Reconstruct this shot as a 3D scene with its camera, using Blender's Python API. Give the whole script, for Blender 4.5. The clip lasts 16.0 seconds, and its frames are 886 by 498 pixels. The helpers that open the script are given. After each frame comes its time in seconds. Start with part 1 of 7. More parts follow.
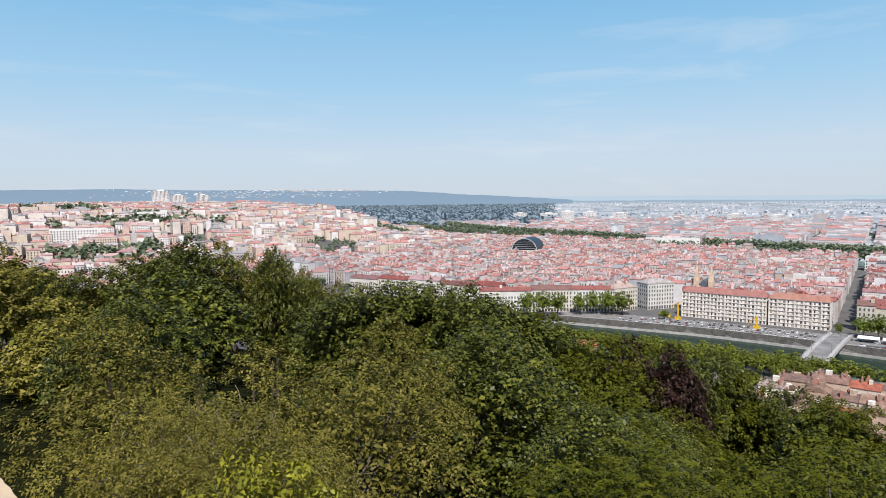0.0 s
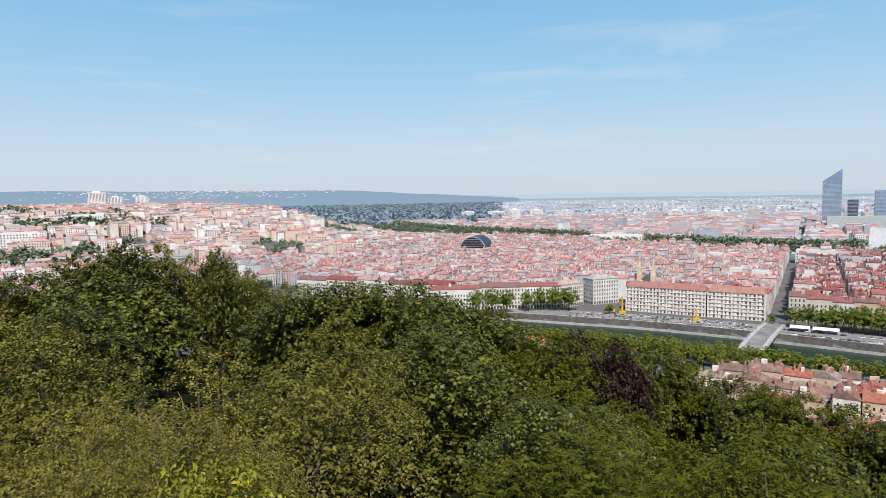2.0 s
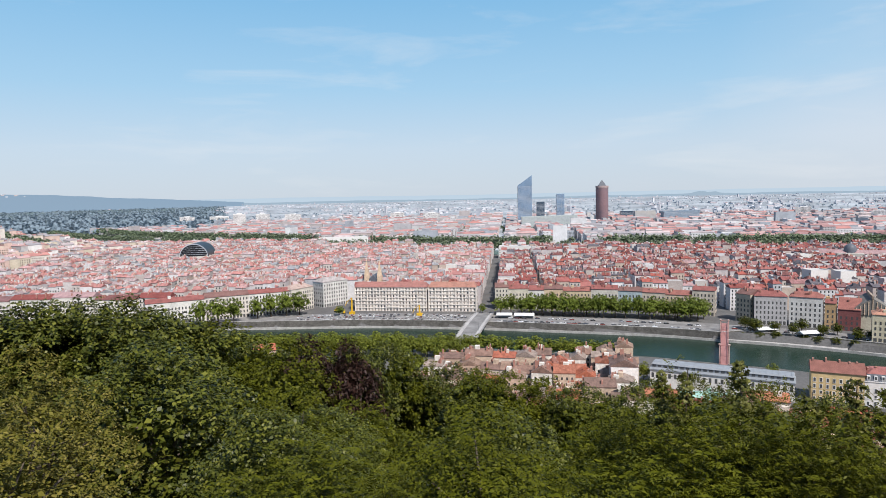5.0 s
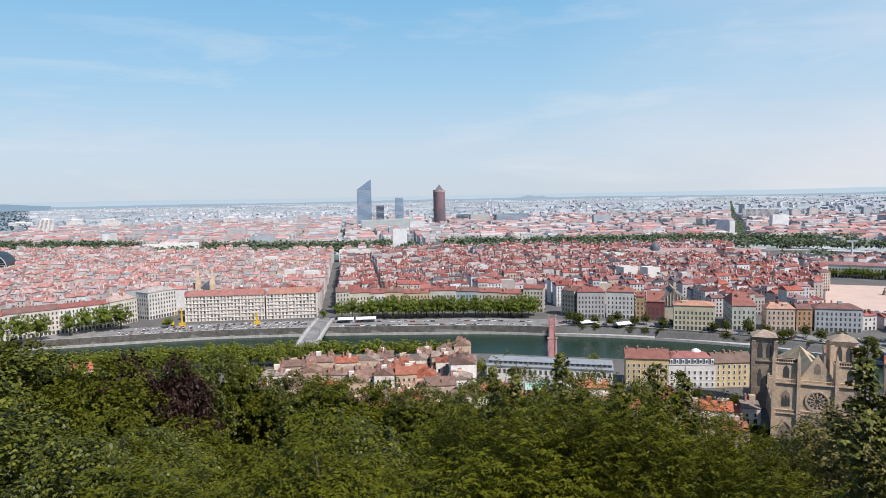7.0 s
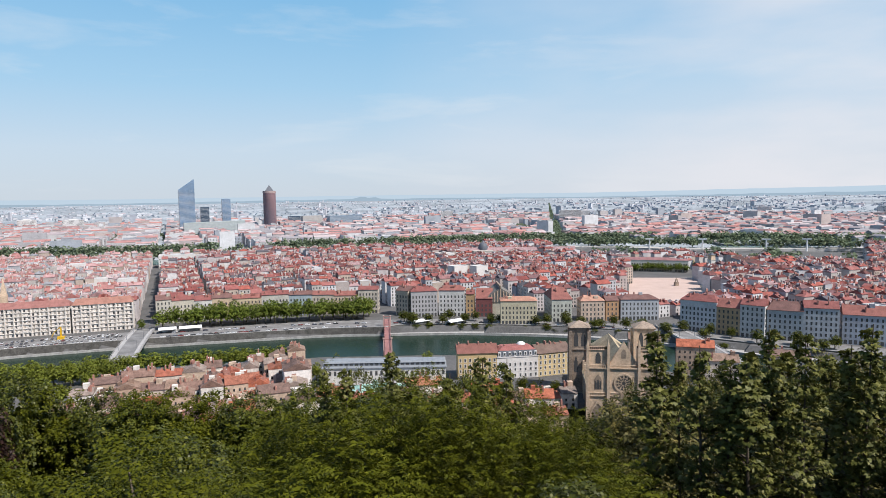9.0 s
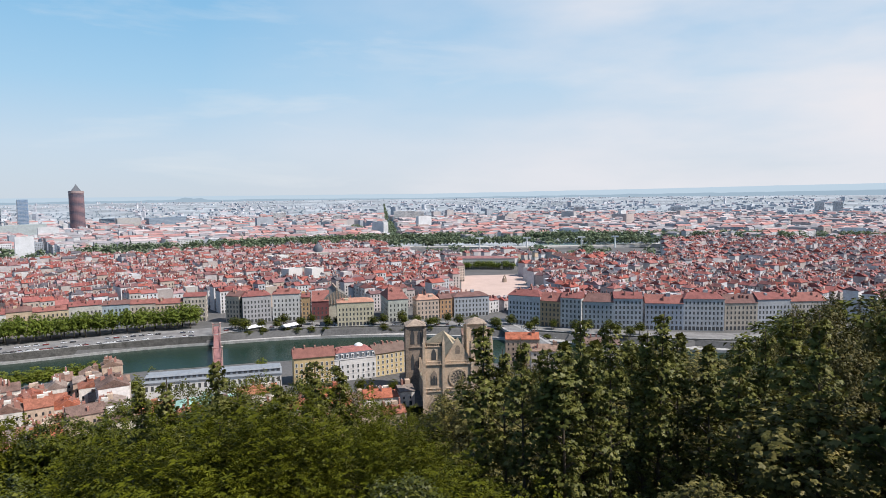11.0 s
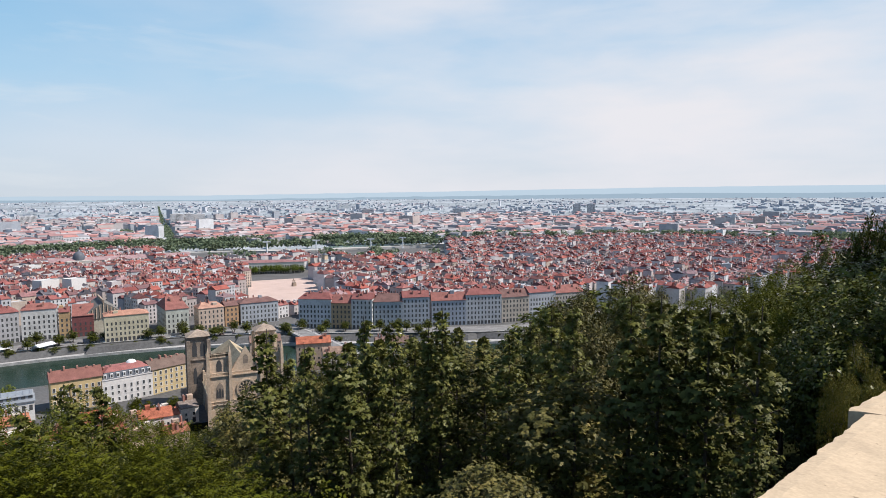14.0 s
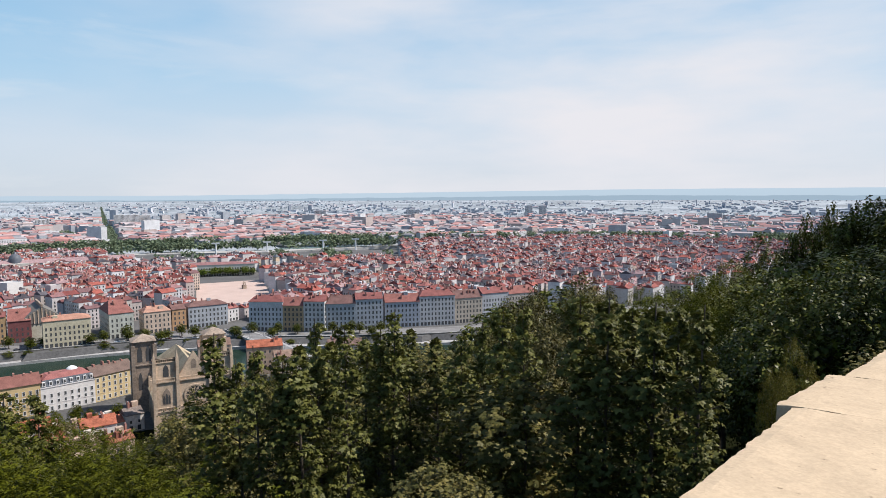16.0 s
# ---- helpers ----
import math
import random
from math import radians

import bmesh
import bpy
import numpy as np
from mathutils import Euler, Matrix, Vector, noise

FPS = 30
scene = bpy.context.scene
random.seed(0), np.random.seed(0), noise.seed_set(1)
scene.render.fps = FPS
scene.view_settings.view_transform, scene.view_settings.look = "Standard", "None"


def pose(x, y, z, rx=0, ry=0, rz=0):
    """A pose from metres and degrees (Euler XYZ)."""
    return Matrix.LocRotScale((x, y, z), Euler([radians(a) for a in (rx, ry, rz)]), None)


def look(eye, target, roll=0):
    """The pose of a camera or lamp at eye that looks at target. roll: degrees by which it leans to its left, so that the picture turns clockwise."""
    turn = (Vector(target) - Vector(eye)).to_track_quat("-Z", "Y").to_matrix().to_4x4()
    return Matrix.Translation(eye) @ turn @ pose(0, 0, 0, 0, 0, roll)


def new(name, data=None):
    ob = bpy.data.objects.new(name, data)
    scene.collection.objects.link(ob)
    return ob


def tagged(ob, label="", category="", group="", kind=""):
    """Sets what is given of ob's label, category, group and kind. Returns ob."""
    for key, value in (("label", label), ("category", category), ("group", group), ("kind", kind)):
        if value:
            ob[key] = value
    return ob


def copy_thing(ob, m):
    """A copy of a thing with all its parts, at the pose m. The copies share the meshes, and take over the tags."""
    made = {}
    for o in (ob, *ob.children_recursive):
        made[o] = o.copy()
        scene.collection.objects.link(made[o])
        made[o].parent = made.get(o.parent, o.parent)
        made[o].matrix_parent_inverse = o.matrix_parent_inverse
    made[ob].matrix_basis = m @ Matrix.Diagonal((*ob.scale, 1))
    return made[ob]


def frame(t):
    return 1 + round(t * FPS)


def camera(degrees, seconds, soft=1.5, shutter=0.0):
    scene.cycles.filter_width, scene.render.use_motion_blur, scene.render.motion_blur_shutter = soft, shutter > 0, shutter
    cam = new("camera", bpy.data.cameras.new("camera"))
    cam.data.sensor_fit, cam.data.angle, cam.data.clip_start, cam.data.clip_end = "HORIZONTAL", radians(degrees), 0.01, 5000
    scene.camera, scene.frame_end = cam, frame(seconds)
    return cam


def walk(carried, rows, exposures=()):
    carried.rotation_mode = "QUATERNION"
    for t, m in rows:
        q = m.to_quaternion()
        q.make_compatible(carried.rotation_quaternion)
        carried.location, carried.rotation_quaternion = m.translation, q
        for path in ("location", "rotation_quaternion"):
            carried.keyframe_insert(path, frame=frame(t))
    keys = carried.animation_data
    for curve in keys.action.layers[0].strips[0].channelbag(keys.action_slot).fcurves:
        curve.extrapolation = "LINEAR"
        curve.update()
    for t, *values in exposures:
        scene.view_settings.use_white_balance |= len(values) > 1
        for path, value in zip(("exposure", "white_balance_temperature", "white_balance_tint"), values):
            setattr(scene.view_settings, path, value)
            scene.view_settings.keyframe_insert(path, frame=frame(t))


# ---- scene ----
# ---------------------------------------------------------------- camera
cam = camera(68.64, 16.0, soft=0.75)
EYE = 112.0
# seconds, east, north, turn, tilt, lean of a hand-held turn on a hill terrace
PATH = [
    (0.0, 0.000, 0.000, -50.71, -4.46, -0.50),
    (0.5, 0.003, -0.004, -51.30, -4.48, -0.64),
    (1.0, 0.007, -0.009, -52.23, -4.54, -0.75),
    (1.5, 0.013, -0.016, -53.33, -4.58, -0.88),
    (2.0, 0.021, -0.028, -55.25, -4.60, -1.01),
    (2.5, 0.033, -0.046, -57.94, -4.64, -1.10),
    (3.0, 0.048, -0.072, -61.82, -4.69, -1.11),
    (3.5, 0.063, -0.102, -66.05, -4.72, -1.15),
    (4.0, 0.077, -0.138, -70.88, -4.74, -1.23),
    (6.5, 0.102, -0.279, -89.25, -4.68, -1.12),
    (7.0, 0.101, -0.308, -93.00, -4.69, -1.12),
    (7.5, 0.099, -0.335, -96.33, -4.70, -1.15),
    (8.0, 0.094, -0.366, -100.34, -4.71, -1.07),
    (8.5, 0.088, -0.394, -104.01, -4.74, -1.01),
    (9.0, 0.081, -0.421, -107.62, -4.81, -0.86),
    (11.5, 0.017, -0.548, -125.74, -4.93, -0.67),
    (12.0, -0.000, -0.570, -129.33, -4.95, -0.61),
    (12.5, -0.017, -0.589, -132.57, -4.94, -0.52),
    (13.0, -0.034, -0.607, -135.69, -4.92, -0.47),
    (13.5, -0.049, -0.621, -138.39, -4.88, -0.43),
    (14.0, -0.062, -0.632, -140.55, -4.88, -0.38),
    (14.5, -0.071, -0.639, -141.95, -4.86, -0.26),
    (15.0, -0.079, -0.645, -143.19, -4.83, -0.26),
    (15.5, -0.084, -0.649, -144.06, -4.79, -0.18),
    (16.0, -0.088, -0.652, -144.67, -4.78, -0.17),
]
walk(cam, [(t, pose(x, y, EYE, 90 + pitch, 0, turn) @ pose(0, 0, 0, 0, 0, lean)) for t, x, y, turn, pitch, lean in PATH],
     exposures=[(0, 0.55), (16, 0.55)])

# ---------------------------------------------------------------- world and sun
SUN_AZ, SUN_EL = 230.0, 51.0
world = bpy.data.worlds.new("summer_sky")
scene.world = world
world.use_nodes = True
wn, wl = world.node_tree.nodes, world.node_tree.links
wn.clear()
w_out = wn.new("ShaderNodeOutputWorld")
w_bg = wn.new("ShaderNodeBackground")
w_bg.inputs["Strength"].default_value = 0.085
w_sky = wn.new("ShaderNodeTexSky")
w_sky.sky_type = 'NISHITA'
w_sky.sun_disc = False
w_sky.sun_elevation = radians(SUN_EL)
w_sky.sun_rotation = radians(SUN_AZ)
w_sky.altitude = 280
w_sky.air_density = 1.0
w_sky.dust_density = 0.7
w_sky.ozone_density = 1.0
# thin cirrus streaks
w_tc = wn.new("ShaderNodeTexCoord")
w_map = wn.new("ShaderNodeMapping")
w_map.inputs["Rotation"].default_value = (radians(4), radians(-3), radians(35))
w_map.inputs["Scale"].default_value = (1.3, 2.2, 13.0)
w_noise = wn.new("ShaderNodeTexNoise")
w_noise.inputs["Scale"].default_value = 1.6
w_noise.inputs["Detail"].default_value = 7.0
w_noise.inputs["Roughness"].default_value = 0.58
w_noise.inputs["Distortion"].default_value = 0.35
w_ramp = wn.new("ShaderNodeMapRange")
w_ramp.inputs["From Min"].default_value = 0.52
w_ramp.inputs["From Max"].default_value = 0.80
w_ramp.inputs["To Max"].default_value = 0.42
wl.new(w_tc.outputs["Generated"], w_map.inputs["Vector"])
wl.new(w_map.outputs["Vector"], w_noise.inputs["Vector"])
wl.new(w_noise.outputs["Fac"], w_ramp.inputs["Value"])
# summer haze: paler towards the horizon, and a whiter veil on the sunny side
HAZE = 0.1245
w_sep = wn.new("ShaderNodeSeparateXYZ")
wl.new(w_tc.outputs["Generated"], w_sep.inputs["Vector"])


def sky_ramp(stops):
    r = wn.new("ShaderNodeValToRGB")
    for k, (pos, c) in enumerate(stops):
        e = r.color_ramp.elements[0] if k == 0 else (r.color_ramp.elements[1] if k == 1 else r.color_ramp.elements.new(pos))
        e.position, e.color = pos, (*c, 1)
    wl.new(w_sep.outputs["Z"], r.inputs["Fac"])
    return r


def sky_mix(a, b, fac):
    m = wn.new("ShaderNodeMix")
    m.data_type = 'RGBA'
    for socket, value in (("A", a), ("B", b), ("Factor", fac)):
        if isinstance(value, bpy.types.NodeSocket):
            wl.new(value, m.inputs[socket])
        else:
            m.inputs[socket].default_value = value
    return m.outputs["Result"]


w_tone = sky_ramp([(0.0, (0.60, 0.68, 0.77)), (0.07, (0.57, 0.695, 0.83)), (0.16, (0.385, 0.635, 0.86)), (0.30, (0.215, 0.525, 0.835)), (0.7, (0.10, 0.30, 0.62))])
w_gain = wn.new("ShaderNodeVectorMath")
w_gain.operation = 'SCALE'
w_gain.inputs["Scale"].default_value = 1.0 / HAZE
wl.new(w_tone.outputs["Color"], w_gain.inputs[0])
w_low = sky_ramp([(0.0, (0.95,) * 3), (0.35, (0.8,) * 3), (0.7, (0.3,) * 3)])
w_hazed = sky_mix(w_sky.outputs["Color"], w_gain.outputs["Vector"], w_low.outputs["Color"])
w_cirrus = sky_mix(w_hazed, (6.6, 6.8, 7.0, 1), w_ramp.outputs["Result"])
w_dot = wn.new("ShaderNodeVectorMath")
w_dot.operation = 'DOT_PRODUCT'
w_dot.inputs[1].default_value = (0.26, -0.966, 0.0)
wl.new(w_tc.outputs["Generated"], w_dot.inputs[0])
w_south = wn.new("ShaderNodeMapRange")
w_south.inputs["From Min"].default_value = 0.45
w_south.inputs["From Max"].default_value = 1.0
w_south.inputs["To Max"].default_value = 1.05
wl.new(w_dot.outputs["Value"], w_south.inputs["Value"])
w_map2 = wn.new("ShaderNodeMapping")
w_map2.inputs["Rotation"].default_value = (radians(-18), radians(8), radians(20))
w_map2.inputs["Scale"].default_value = (2.0, 2.0, 7.0)
wl.new(w_tc.outputs["Generated"], w_map2.inputs["Vector"])
w_n2 = wn.new("ShaderNodeTexNoise")
w_n2.inputs["Scale"].default_value = 1.3
w_n2.inputs["Detail"].default_value = 6
w_n2.inputs["Roughness"].default_value = 0.5
wl.new(w_map2.outputs["Vector"], w_n2.inputs["Vector"])
w_soft = wn.new("ShaderNodeMapRange")
w_soft.inputs["From Min"].default_value = 0.35
w_soft.inputs["From Max"].default_value = 0.65
w_soft.inputs["To Min"].default_value = 0.35
w_soft.inputs["To Max"].default_value = 1.0
wl.new(w_n2.outputs["Fac"], w_soft.inputs["Value"])
w_amount = wn.new("ShaderNodeMath")
w_amount.operation = 'MULTIPLY'
w_amount.use_clamp = True
wl.new(w_south.outputs["Result"], w_amount.inputs[0])
wl.new(w_soft.outputs["Result"], w_amount.inputs[1])
w_veil = sky_mix(w_cirrus, (6.62, 6.58, 6.95, 1), w_amount.outputs[0])
wl.new(w_veil, w_bg.inputs["Color"])
wl.new(w_bg.outputs["Background"], w_out.inputs["Surface"])

sun_data = bpy.data.lights.new("sun", 'SUN')
sun_data.energy = 4.7
sun_data.angle = radians(0.55)
sun_data.color = (1.0, 0.95, 0.87)
sun = new("sun", sun_data)
sun_way = Vector((math.sin(radians(SUN_AZ)) * math.cos(radians(SUN_EL)), math.cos(radians(SUN_AZ)) * math.cos(radians(SUN_EL)), math.sin(radians(SUN_EL))))
sun.matrix_world = look(sun_way * 900, (0, 0, 0))


# ---------------------------------------------------------------- materials
def node_material(name):
    m = bpy.data.materials.new(name)
    m.use_nodes = True
    return m, m.node_tree.nodes, m.node_tree.links, m.node_tree.nodes["Principled BSDF"]


def ramp_node(nodes, stops, mode='CONSTANT'):
    r = nodes.new("ShaderNodeValToRGB")
    r.color_ramp.interpolation = mode
    while len(r.color_ramp.elements) < len(stops):
        r.color_ramp.elements.new(0.5)
    for i, c in enumerate(stops):
        e = r.color_ramp.elements[i]
        e.position = i / len(stops) if mode == 'CONSTANT' else i / max(1, len(stops) - 1)
        e.color = (*c, 1)
    return r


def surface(name, colours, rnd="", rough=0.85, grain=1.0, stain=0.15, amount=0.12, bump=0.1, metal=0.0, mode='CONSTANT', spec=0.2):
    """A surface with a palette picked at random (rnd: island, object or nothing), stains of that size (1/m) and a fine grain."""
    m, n, l, p = node_material(name)
    p.inputs["Roughness"].default_value = rough
    p.inputs["Metallic"].default_value = metal
    p.inputs["Specular IOR Level"].default_value = spec
    geo = n.new("ShaderNodeNewGeometry")
    if rnd == "island":
        src = geo.outputs["Random Per Island"]
    elif rnd == "object":
        src = n.new("ShaderNodeObjectInfo").outputs["Random"]
    else:
        src = None
    base = ramp_node(n, [(0.75 * c[0], 0.75 * c[1], 0.79 * c[2]) for c in colours], mode)
    if src:
        l.new(src, base.inputs["Fac"])
    big = n.new("ShaderNodeTexNoise")
    big.inputs["Scale"].default_value = stain
    big.inputs["Detail"].default_value = 4
    fine = n.new("ShaderNodeTexNoise")
    fine.inputs["Scale"].default_value = grain
    fine.inputs["Detail"].default_value = 6
    l.new(geo.outputs["Position"], big.inputs["Vector"])
    l.new(geo.outputs["Position"], fine.inputs["Vector"])
    add = n.new("ShaderNodeMath")
    add.operation = 'ADD'
    l.new(big.outputs["Fac"], add.inputs[0])
    l.new(fine.outputs["Fac"], add.inputs[1])
    rng = n.new("ShaderNodeMapRange")
    rng.inputs["From Min"].default_value = 0.6
    rng.inputs["From Max"].default_value = 1.4
    rng.inputs["To Min"].default_value = 1.0 - 2.2 * amount
    rng.inputs["To Max"].default_value = 1.0 + 1.6 * amount
    l.new(add.outputs[0], rng.inputs["Value"])
    mul = n.new("ShaderNodeVectorMath")
    mul.operation = 'SCALE'
    l.new(base.outputs["Color"], mul.inputs[0])
    l.new(rng.outputs["Result"], mul.inputs["Scale"])
    l.new(mul.outputs["Vector"], p.inputs["Base Color"])
    if bump:
        b = n.new("ShaderNodeBump")
        b.inputs["Strength"].default_value = bump
        b.inputs["Distance"].default_value = 0.3 / max(grain, 0.05)
        l.new(fine.outputs["Fac"], b.inputs["Height"])
        l.new(b.outputs["Normal"], p.inputs["Normal"])
    return m


def leaf_surface(name, colours, rough=0.55, through_light=0.18, spec=0.2):
    m, n, l, p = node_material(name)
    geo = n.new("ShaderNodeNewGeometry")
    ob = n.new("ShaderNodeObjectInfo")
    r = ramp_node(n, [(0.90 * c[0], 0.84 * c[1], 0.82 * c[2]) for c in colours], 'LINEAR')
    l.new(geo.outputs["Random Per Island"], r.inputs["Fac"])
    big = n.new("ShaderNodeTexNoise")
    big.inputs["Scale"].default_value = 0.35
    big.inputs["Detail"].default_value = 3
    l.new(geo.outputs["Position"], big.inputs["Vector"])
    sumv = n.new("ShaderNodeMath")
    sumv.operation = 'MULTIPLY_ADD'
    sumv.inputs[1].default_value = 0.45
    l.new(ob.outputs["Random"], sumv.inputs[0])
    l.new(big.outputs["Fac"], sumv.inputs[2])
    rng = n.new("ShaderNodeMapRange")
    rng.inputs["From Min"].default_value = 0.35
    rng.inputs["From Max"].default_value = 1.05
    rng.inputs["To Min"].default_value = 0.75
    rng.inputs["To Max"].default_value = 1.25
    l.new(sumv.outputs[0], rng.inputs["Value"])
    mul = n.new("ShaderNodeVectorMath")
    mul.operation = 'SCALE'
    l.new(r.outputs["Color"], mul.inputs[0])
    l.new(rng.outputs["Result"], mul.inputs["Scale"])
    l.new(mul.outputs["Vector"], p.inputs["Base Color"])
    p.inputs["Roughness"].default_value = rough
    p.inputs["Specular IOR Level"].default_value = spec
    tr = n.new("ShaderNodeBsdfTranslucent")
    l.new(mul.outputs["Vector"], tr.inputs["Color"])
    mix = n.new("ShaderNodeMixShader")
    mix.inputs["Fac"].default_value = through_light
    l.new(p.outputs["BSDF"], mix.inputs[1])
    l.new(tr.outputs["BSDF"], mix.inputs[2])
    l.new(mix.outputs["Shader"], n["Material Output"].inputs["Surface"])
    return m


PLASTER = [(0.558, 0.506, 0.460), (0.688, 0.662, 0.644), (0.502, 0.432, 0.396), (0.595, 0.534, 0.515), (0.484, 0.478, 0.488), (0.744, 0.727, 0.718), (0.521, 0.423, 0.350), (0.614, 0.570, 0.543)]
PALE = [(0.58, 0.55, 0.53), (0.68, 0.67, 0.66), (0.50, 0.45, 0.43), (0.40, 0.42, 0.45), (0.74, 0.73, 0.72), (0.48, 0.46, 0.46), (0.56, 0.46, 0.42)]
TILES = [(0.306, 0.097, 0.079), (0.360, 0.143, 0.126), (0.189, 0.080, 0.075), (0.324, 0.168, 0.162), (0.387, 0.113, 0.086), (0.216, 0.118, 0.117), (0.279, 0.099, 0.090), (0.135, 0.122, 0.135), (0.396, 0.260, 0.257), (0.333, 0.118, 0.104), (0.243, 0.074, 0.065)]
# far roof reds paled and greyed: distance haze is put into the colour
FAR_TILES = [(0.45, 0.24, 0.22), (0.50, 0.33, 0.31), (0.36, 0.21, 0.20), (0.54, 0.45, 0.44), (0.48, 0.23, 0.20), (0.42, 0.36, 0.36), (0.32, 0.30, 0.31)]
M_WALL = surface("plaster_mixed", PLASTER, "island", grain=0.8, stain=0.12)
M_WALL_OB = surface("plaster_house", PLASTER, "object", grain=0.8, stain=0.12)
M_WALL_HILL = surface("pale_plaster_mixed", [(0.68, 0.55, 0.45), (0.76, 0.68, 0.60), (0.68, 0.50, 0.42), (0.84, 0.80, 0.76), (0.66, 0.57, 0.44), (0.54, 0.51, 0.49)], "island", grain=0.8, stain=0.12)
M_PALE = surface("pale_concrete_mixed", PALE, "island", grain=0.5, stain=0.06)
M_ROOF = surface("clay_tiles_mixed", TILES, "island", grain=2.2, stain=0.25, amount=0.27, bump=0.5)
M_ROOF_OB = surface("clay_tiles_house", TILES, "object", grain=2.2, stain=0.25, amount=0.2, bump=0.4)
# tiles paled for the haze over the northern quarter
M_ROOF_NORTH = surface("hazed_north_tiles_mixed", [(0.44, 0.21, 0.19), (0.50, 0.30, 0.285), (0.34, 0.20, 0.19), (0.52, 0.40, 0.385), (0.47, 0.22, 0.195), (0.38, 0.29, 0.285), (0.30, 0.30, 0.31), (0.42, 0.20, 0.18)], "island", grain=2.2, stain=0.25, amount=0.25, bump=0.4)
M_FAR_ROOF = surface("hazed_tiles_mixed", FAR_TILES, "island", grain=1.2, stain=0.1, amount=0.15, bump=0.2)
# outskirts walls and roofs paled and blued: haze painted into their colours
M_HAZE_WALL = surface("hazed_concrete_mixed", [(0.48, 0.50, 0.53), (0.72, 0.72, 0.74), (0.54, 0.54, 0.56), (0.44, 0.46, 0.50), (0.60, 0.59, 0.61)], "island", grain=0.5, stain=0.06)
M_HAZE_ROOF = surface("hazed_roofs_mixed", [(0.46, 0.40, 0.41), (0.48, 0.48, 0.50), (0.48, 0.38, 0.38), (0.42, 0.43, 0.46)], "island", grain=1.2, stain=0.1)
M_FLAT = surface("flat_roof_gravel_mixed", [(0.46, 0.45, 0.44), (0.34, 0.35, 0.36), (0.56, 0.55, 0.53), (0.40, 0.40, 0.40)], "island", grain=1.5, stain=0.1)
M_CHIMNEY = surface("chimney_render", [(0.52, 0.32, 0.26), (0.66, 0.56, 0.48), (0.44, 0.22, 0.17), (0.74, 0.70, 0.65)], "island", grain=3, stain=0.5)
M_GLASS = surface("window_glass_dark", [(0.035, 0.04, 0.045), (0.06, 0.065, 0.07), (0.10, 0.10, 0.10), (0.05, 0.05, 0.05)], "island", rough=0.12, amount=0.1, bump=0, spec=0.5)
M_BLINDS = surface("glass_and_drawn_blinds", [(0.06, 0.06, 0.065), (0.38, 0.34, 0.29), (0.12, 0.115, 0.11), (0.50, 0.44, 0.37), (0.05, 0.05, 0.055), (0.28, 0.24, 0.20)], "island", rough=0.4, amount=0.1, bump=0)
M_CREAM = surface("cream_painted_concrete", [(0.80, 0.73, 0.65)], rough=0.7, grain=1.2, stain=0.2, amount=0.08)
# far ground and meadow also carry the haze, as paler, bluer colour
M_FAR_GROUND = surface("hazed_plain_ground", [(0.38, 0.41, 0.43)], grain=0.2, stain=0.006, amount=0.3)
M_MEADOW = surface("hazy_blue_meadow", [(0.125, 0.17, 0.17)], grain=0.2, stain=0.006, amount=0.2)
M_GROUND = surface("city_ground", [(0.14, 0.135, 0.13)], grain=0.6, stain=0.03, amount=0.2)
M_QUAY_ROAD = surface("worn_asphalt", [(0.26, 0.25, 0.24)], grain=2, stain=0.12, amount=0.25)
M_PAVE = surface("pale_paving", [(0.50, 0.47, 0.43)], grain=1.5, stain=0.1)
M_QUAY = surface("quay_stone", [(0.24, 0.23, 0.21)], grain=0.9, stain=0.2, amount=0.25, bump=0.4)
M_GRAVEL = surface("pinkish_gravel", [(0.60, 0.45, 0.38)], grain=0.8, stain=0.05, amount=0.08)
M_LOWER = surface("dark_worn_quay_paving", [(0.05, 0.05, 0.05)], grain=0.9, stain=0.2, amount=0.25, bump=0.4)
M_WALL_QUAY = surface("dark_quay_stone", [(0.15, 0.14, 0.125)], grain=0.9, stain=0.2, amount=0.3, bump=0.4)
M_PALE_QUAY = surface("pale_quay_stone", [(0.46, 0.44, 0.41)], grain=0.9, stain=0.2, amount=0.2, bump=0.3)
M_OLD_ZINC = surface("dull_zinc", [(0.30, 0.32, 0.34)], rough=0.5, grain=1, stain=0.2)
M_CONCRETE = surface("bridge_concrete", [(0.46, 0.44, 0.42)], grain=0.7, stain=0.15)
M_STONE = surface("cathedral_limestone", [(0.68, 0.51, 0.36)], grain=0.9, stain=0.16, amount=0.18, bump=0.3)
# darker limestone, also used where shade is put into the stone colour
M_STONE_DARK = surface("weathered_shaded_limestone", [(0.36, 0.28, 0.215)], grain=0.9, stain=0.16, amount=0.26, bump=0.3)
M_STONE_ROOF = surface("stone_coloured_roof_tiles", [(0.50, 0.40, 0.26)], grain=1.6, stain=0.2, amount=0.2)
M_COPING = surface("sandy_limestone_coping", [(0.62, 0.47, 0.31)], grain=110, stain=7.0, amount=0.09, bump=0.35)
# dark pits and chips in the worn stone
pn, pl = M_COPING.node_tree.nodes, M_COPING.node_tree.links
pit_geo, pit_noise, pit_cut, pit_mix = pn.new("ShaderNodeNewGeometry"), pn.new("ShaderNodeTexNoise"), pn.new("ShaderNodeMapRange"), pn.new("ShaderNodeMix")
pit_noise.inputs["Scale"].default_value, pit_noise.inputs["Detail"].default_value = 26.0, 3.0
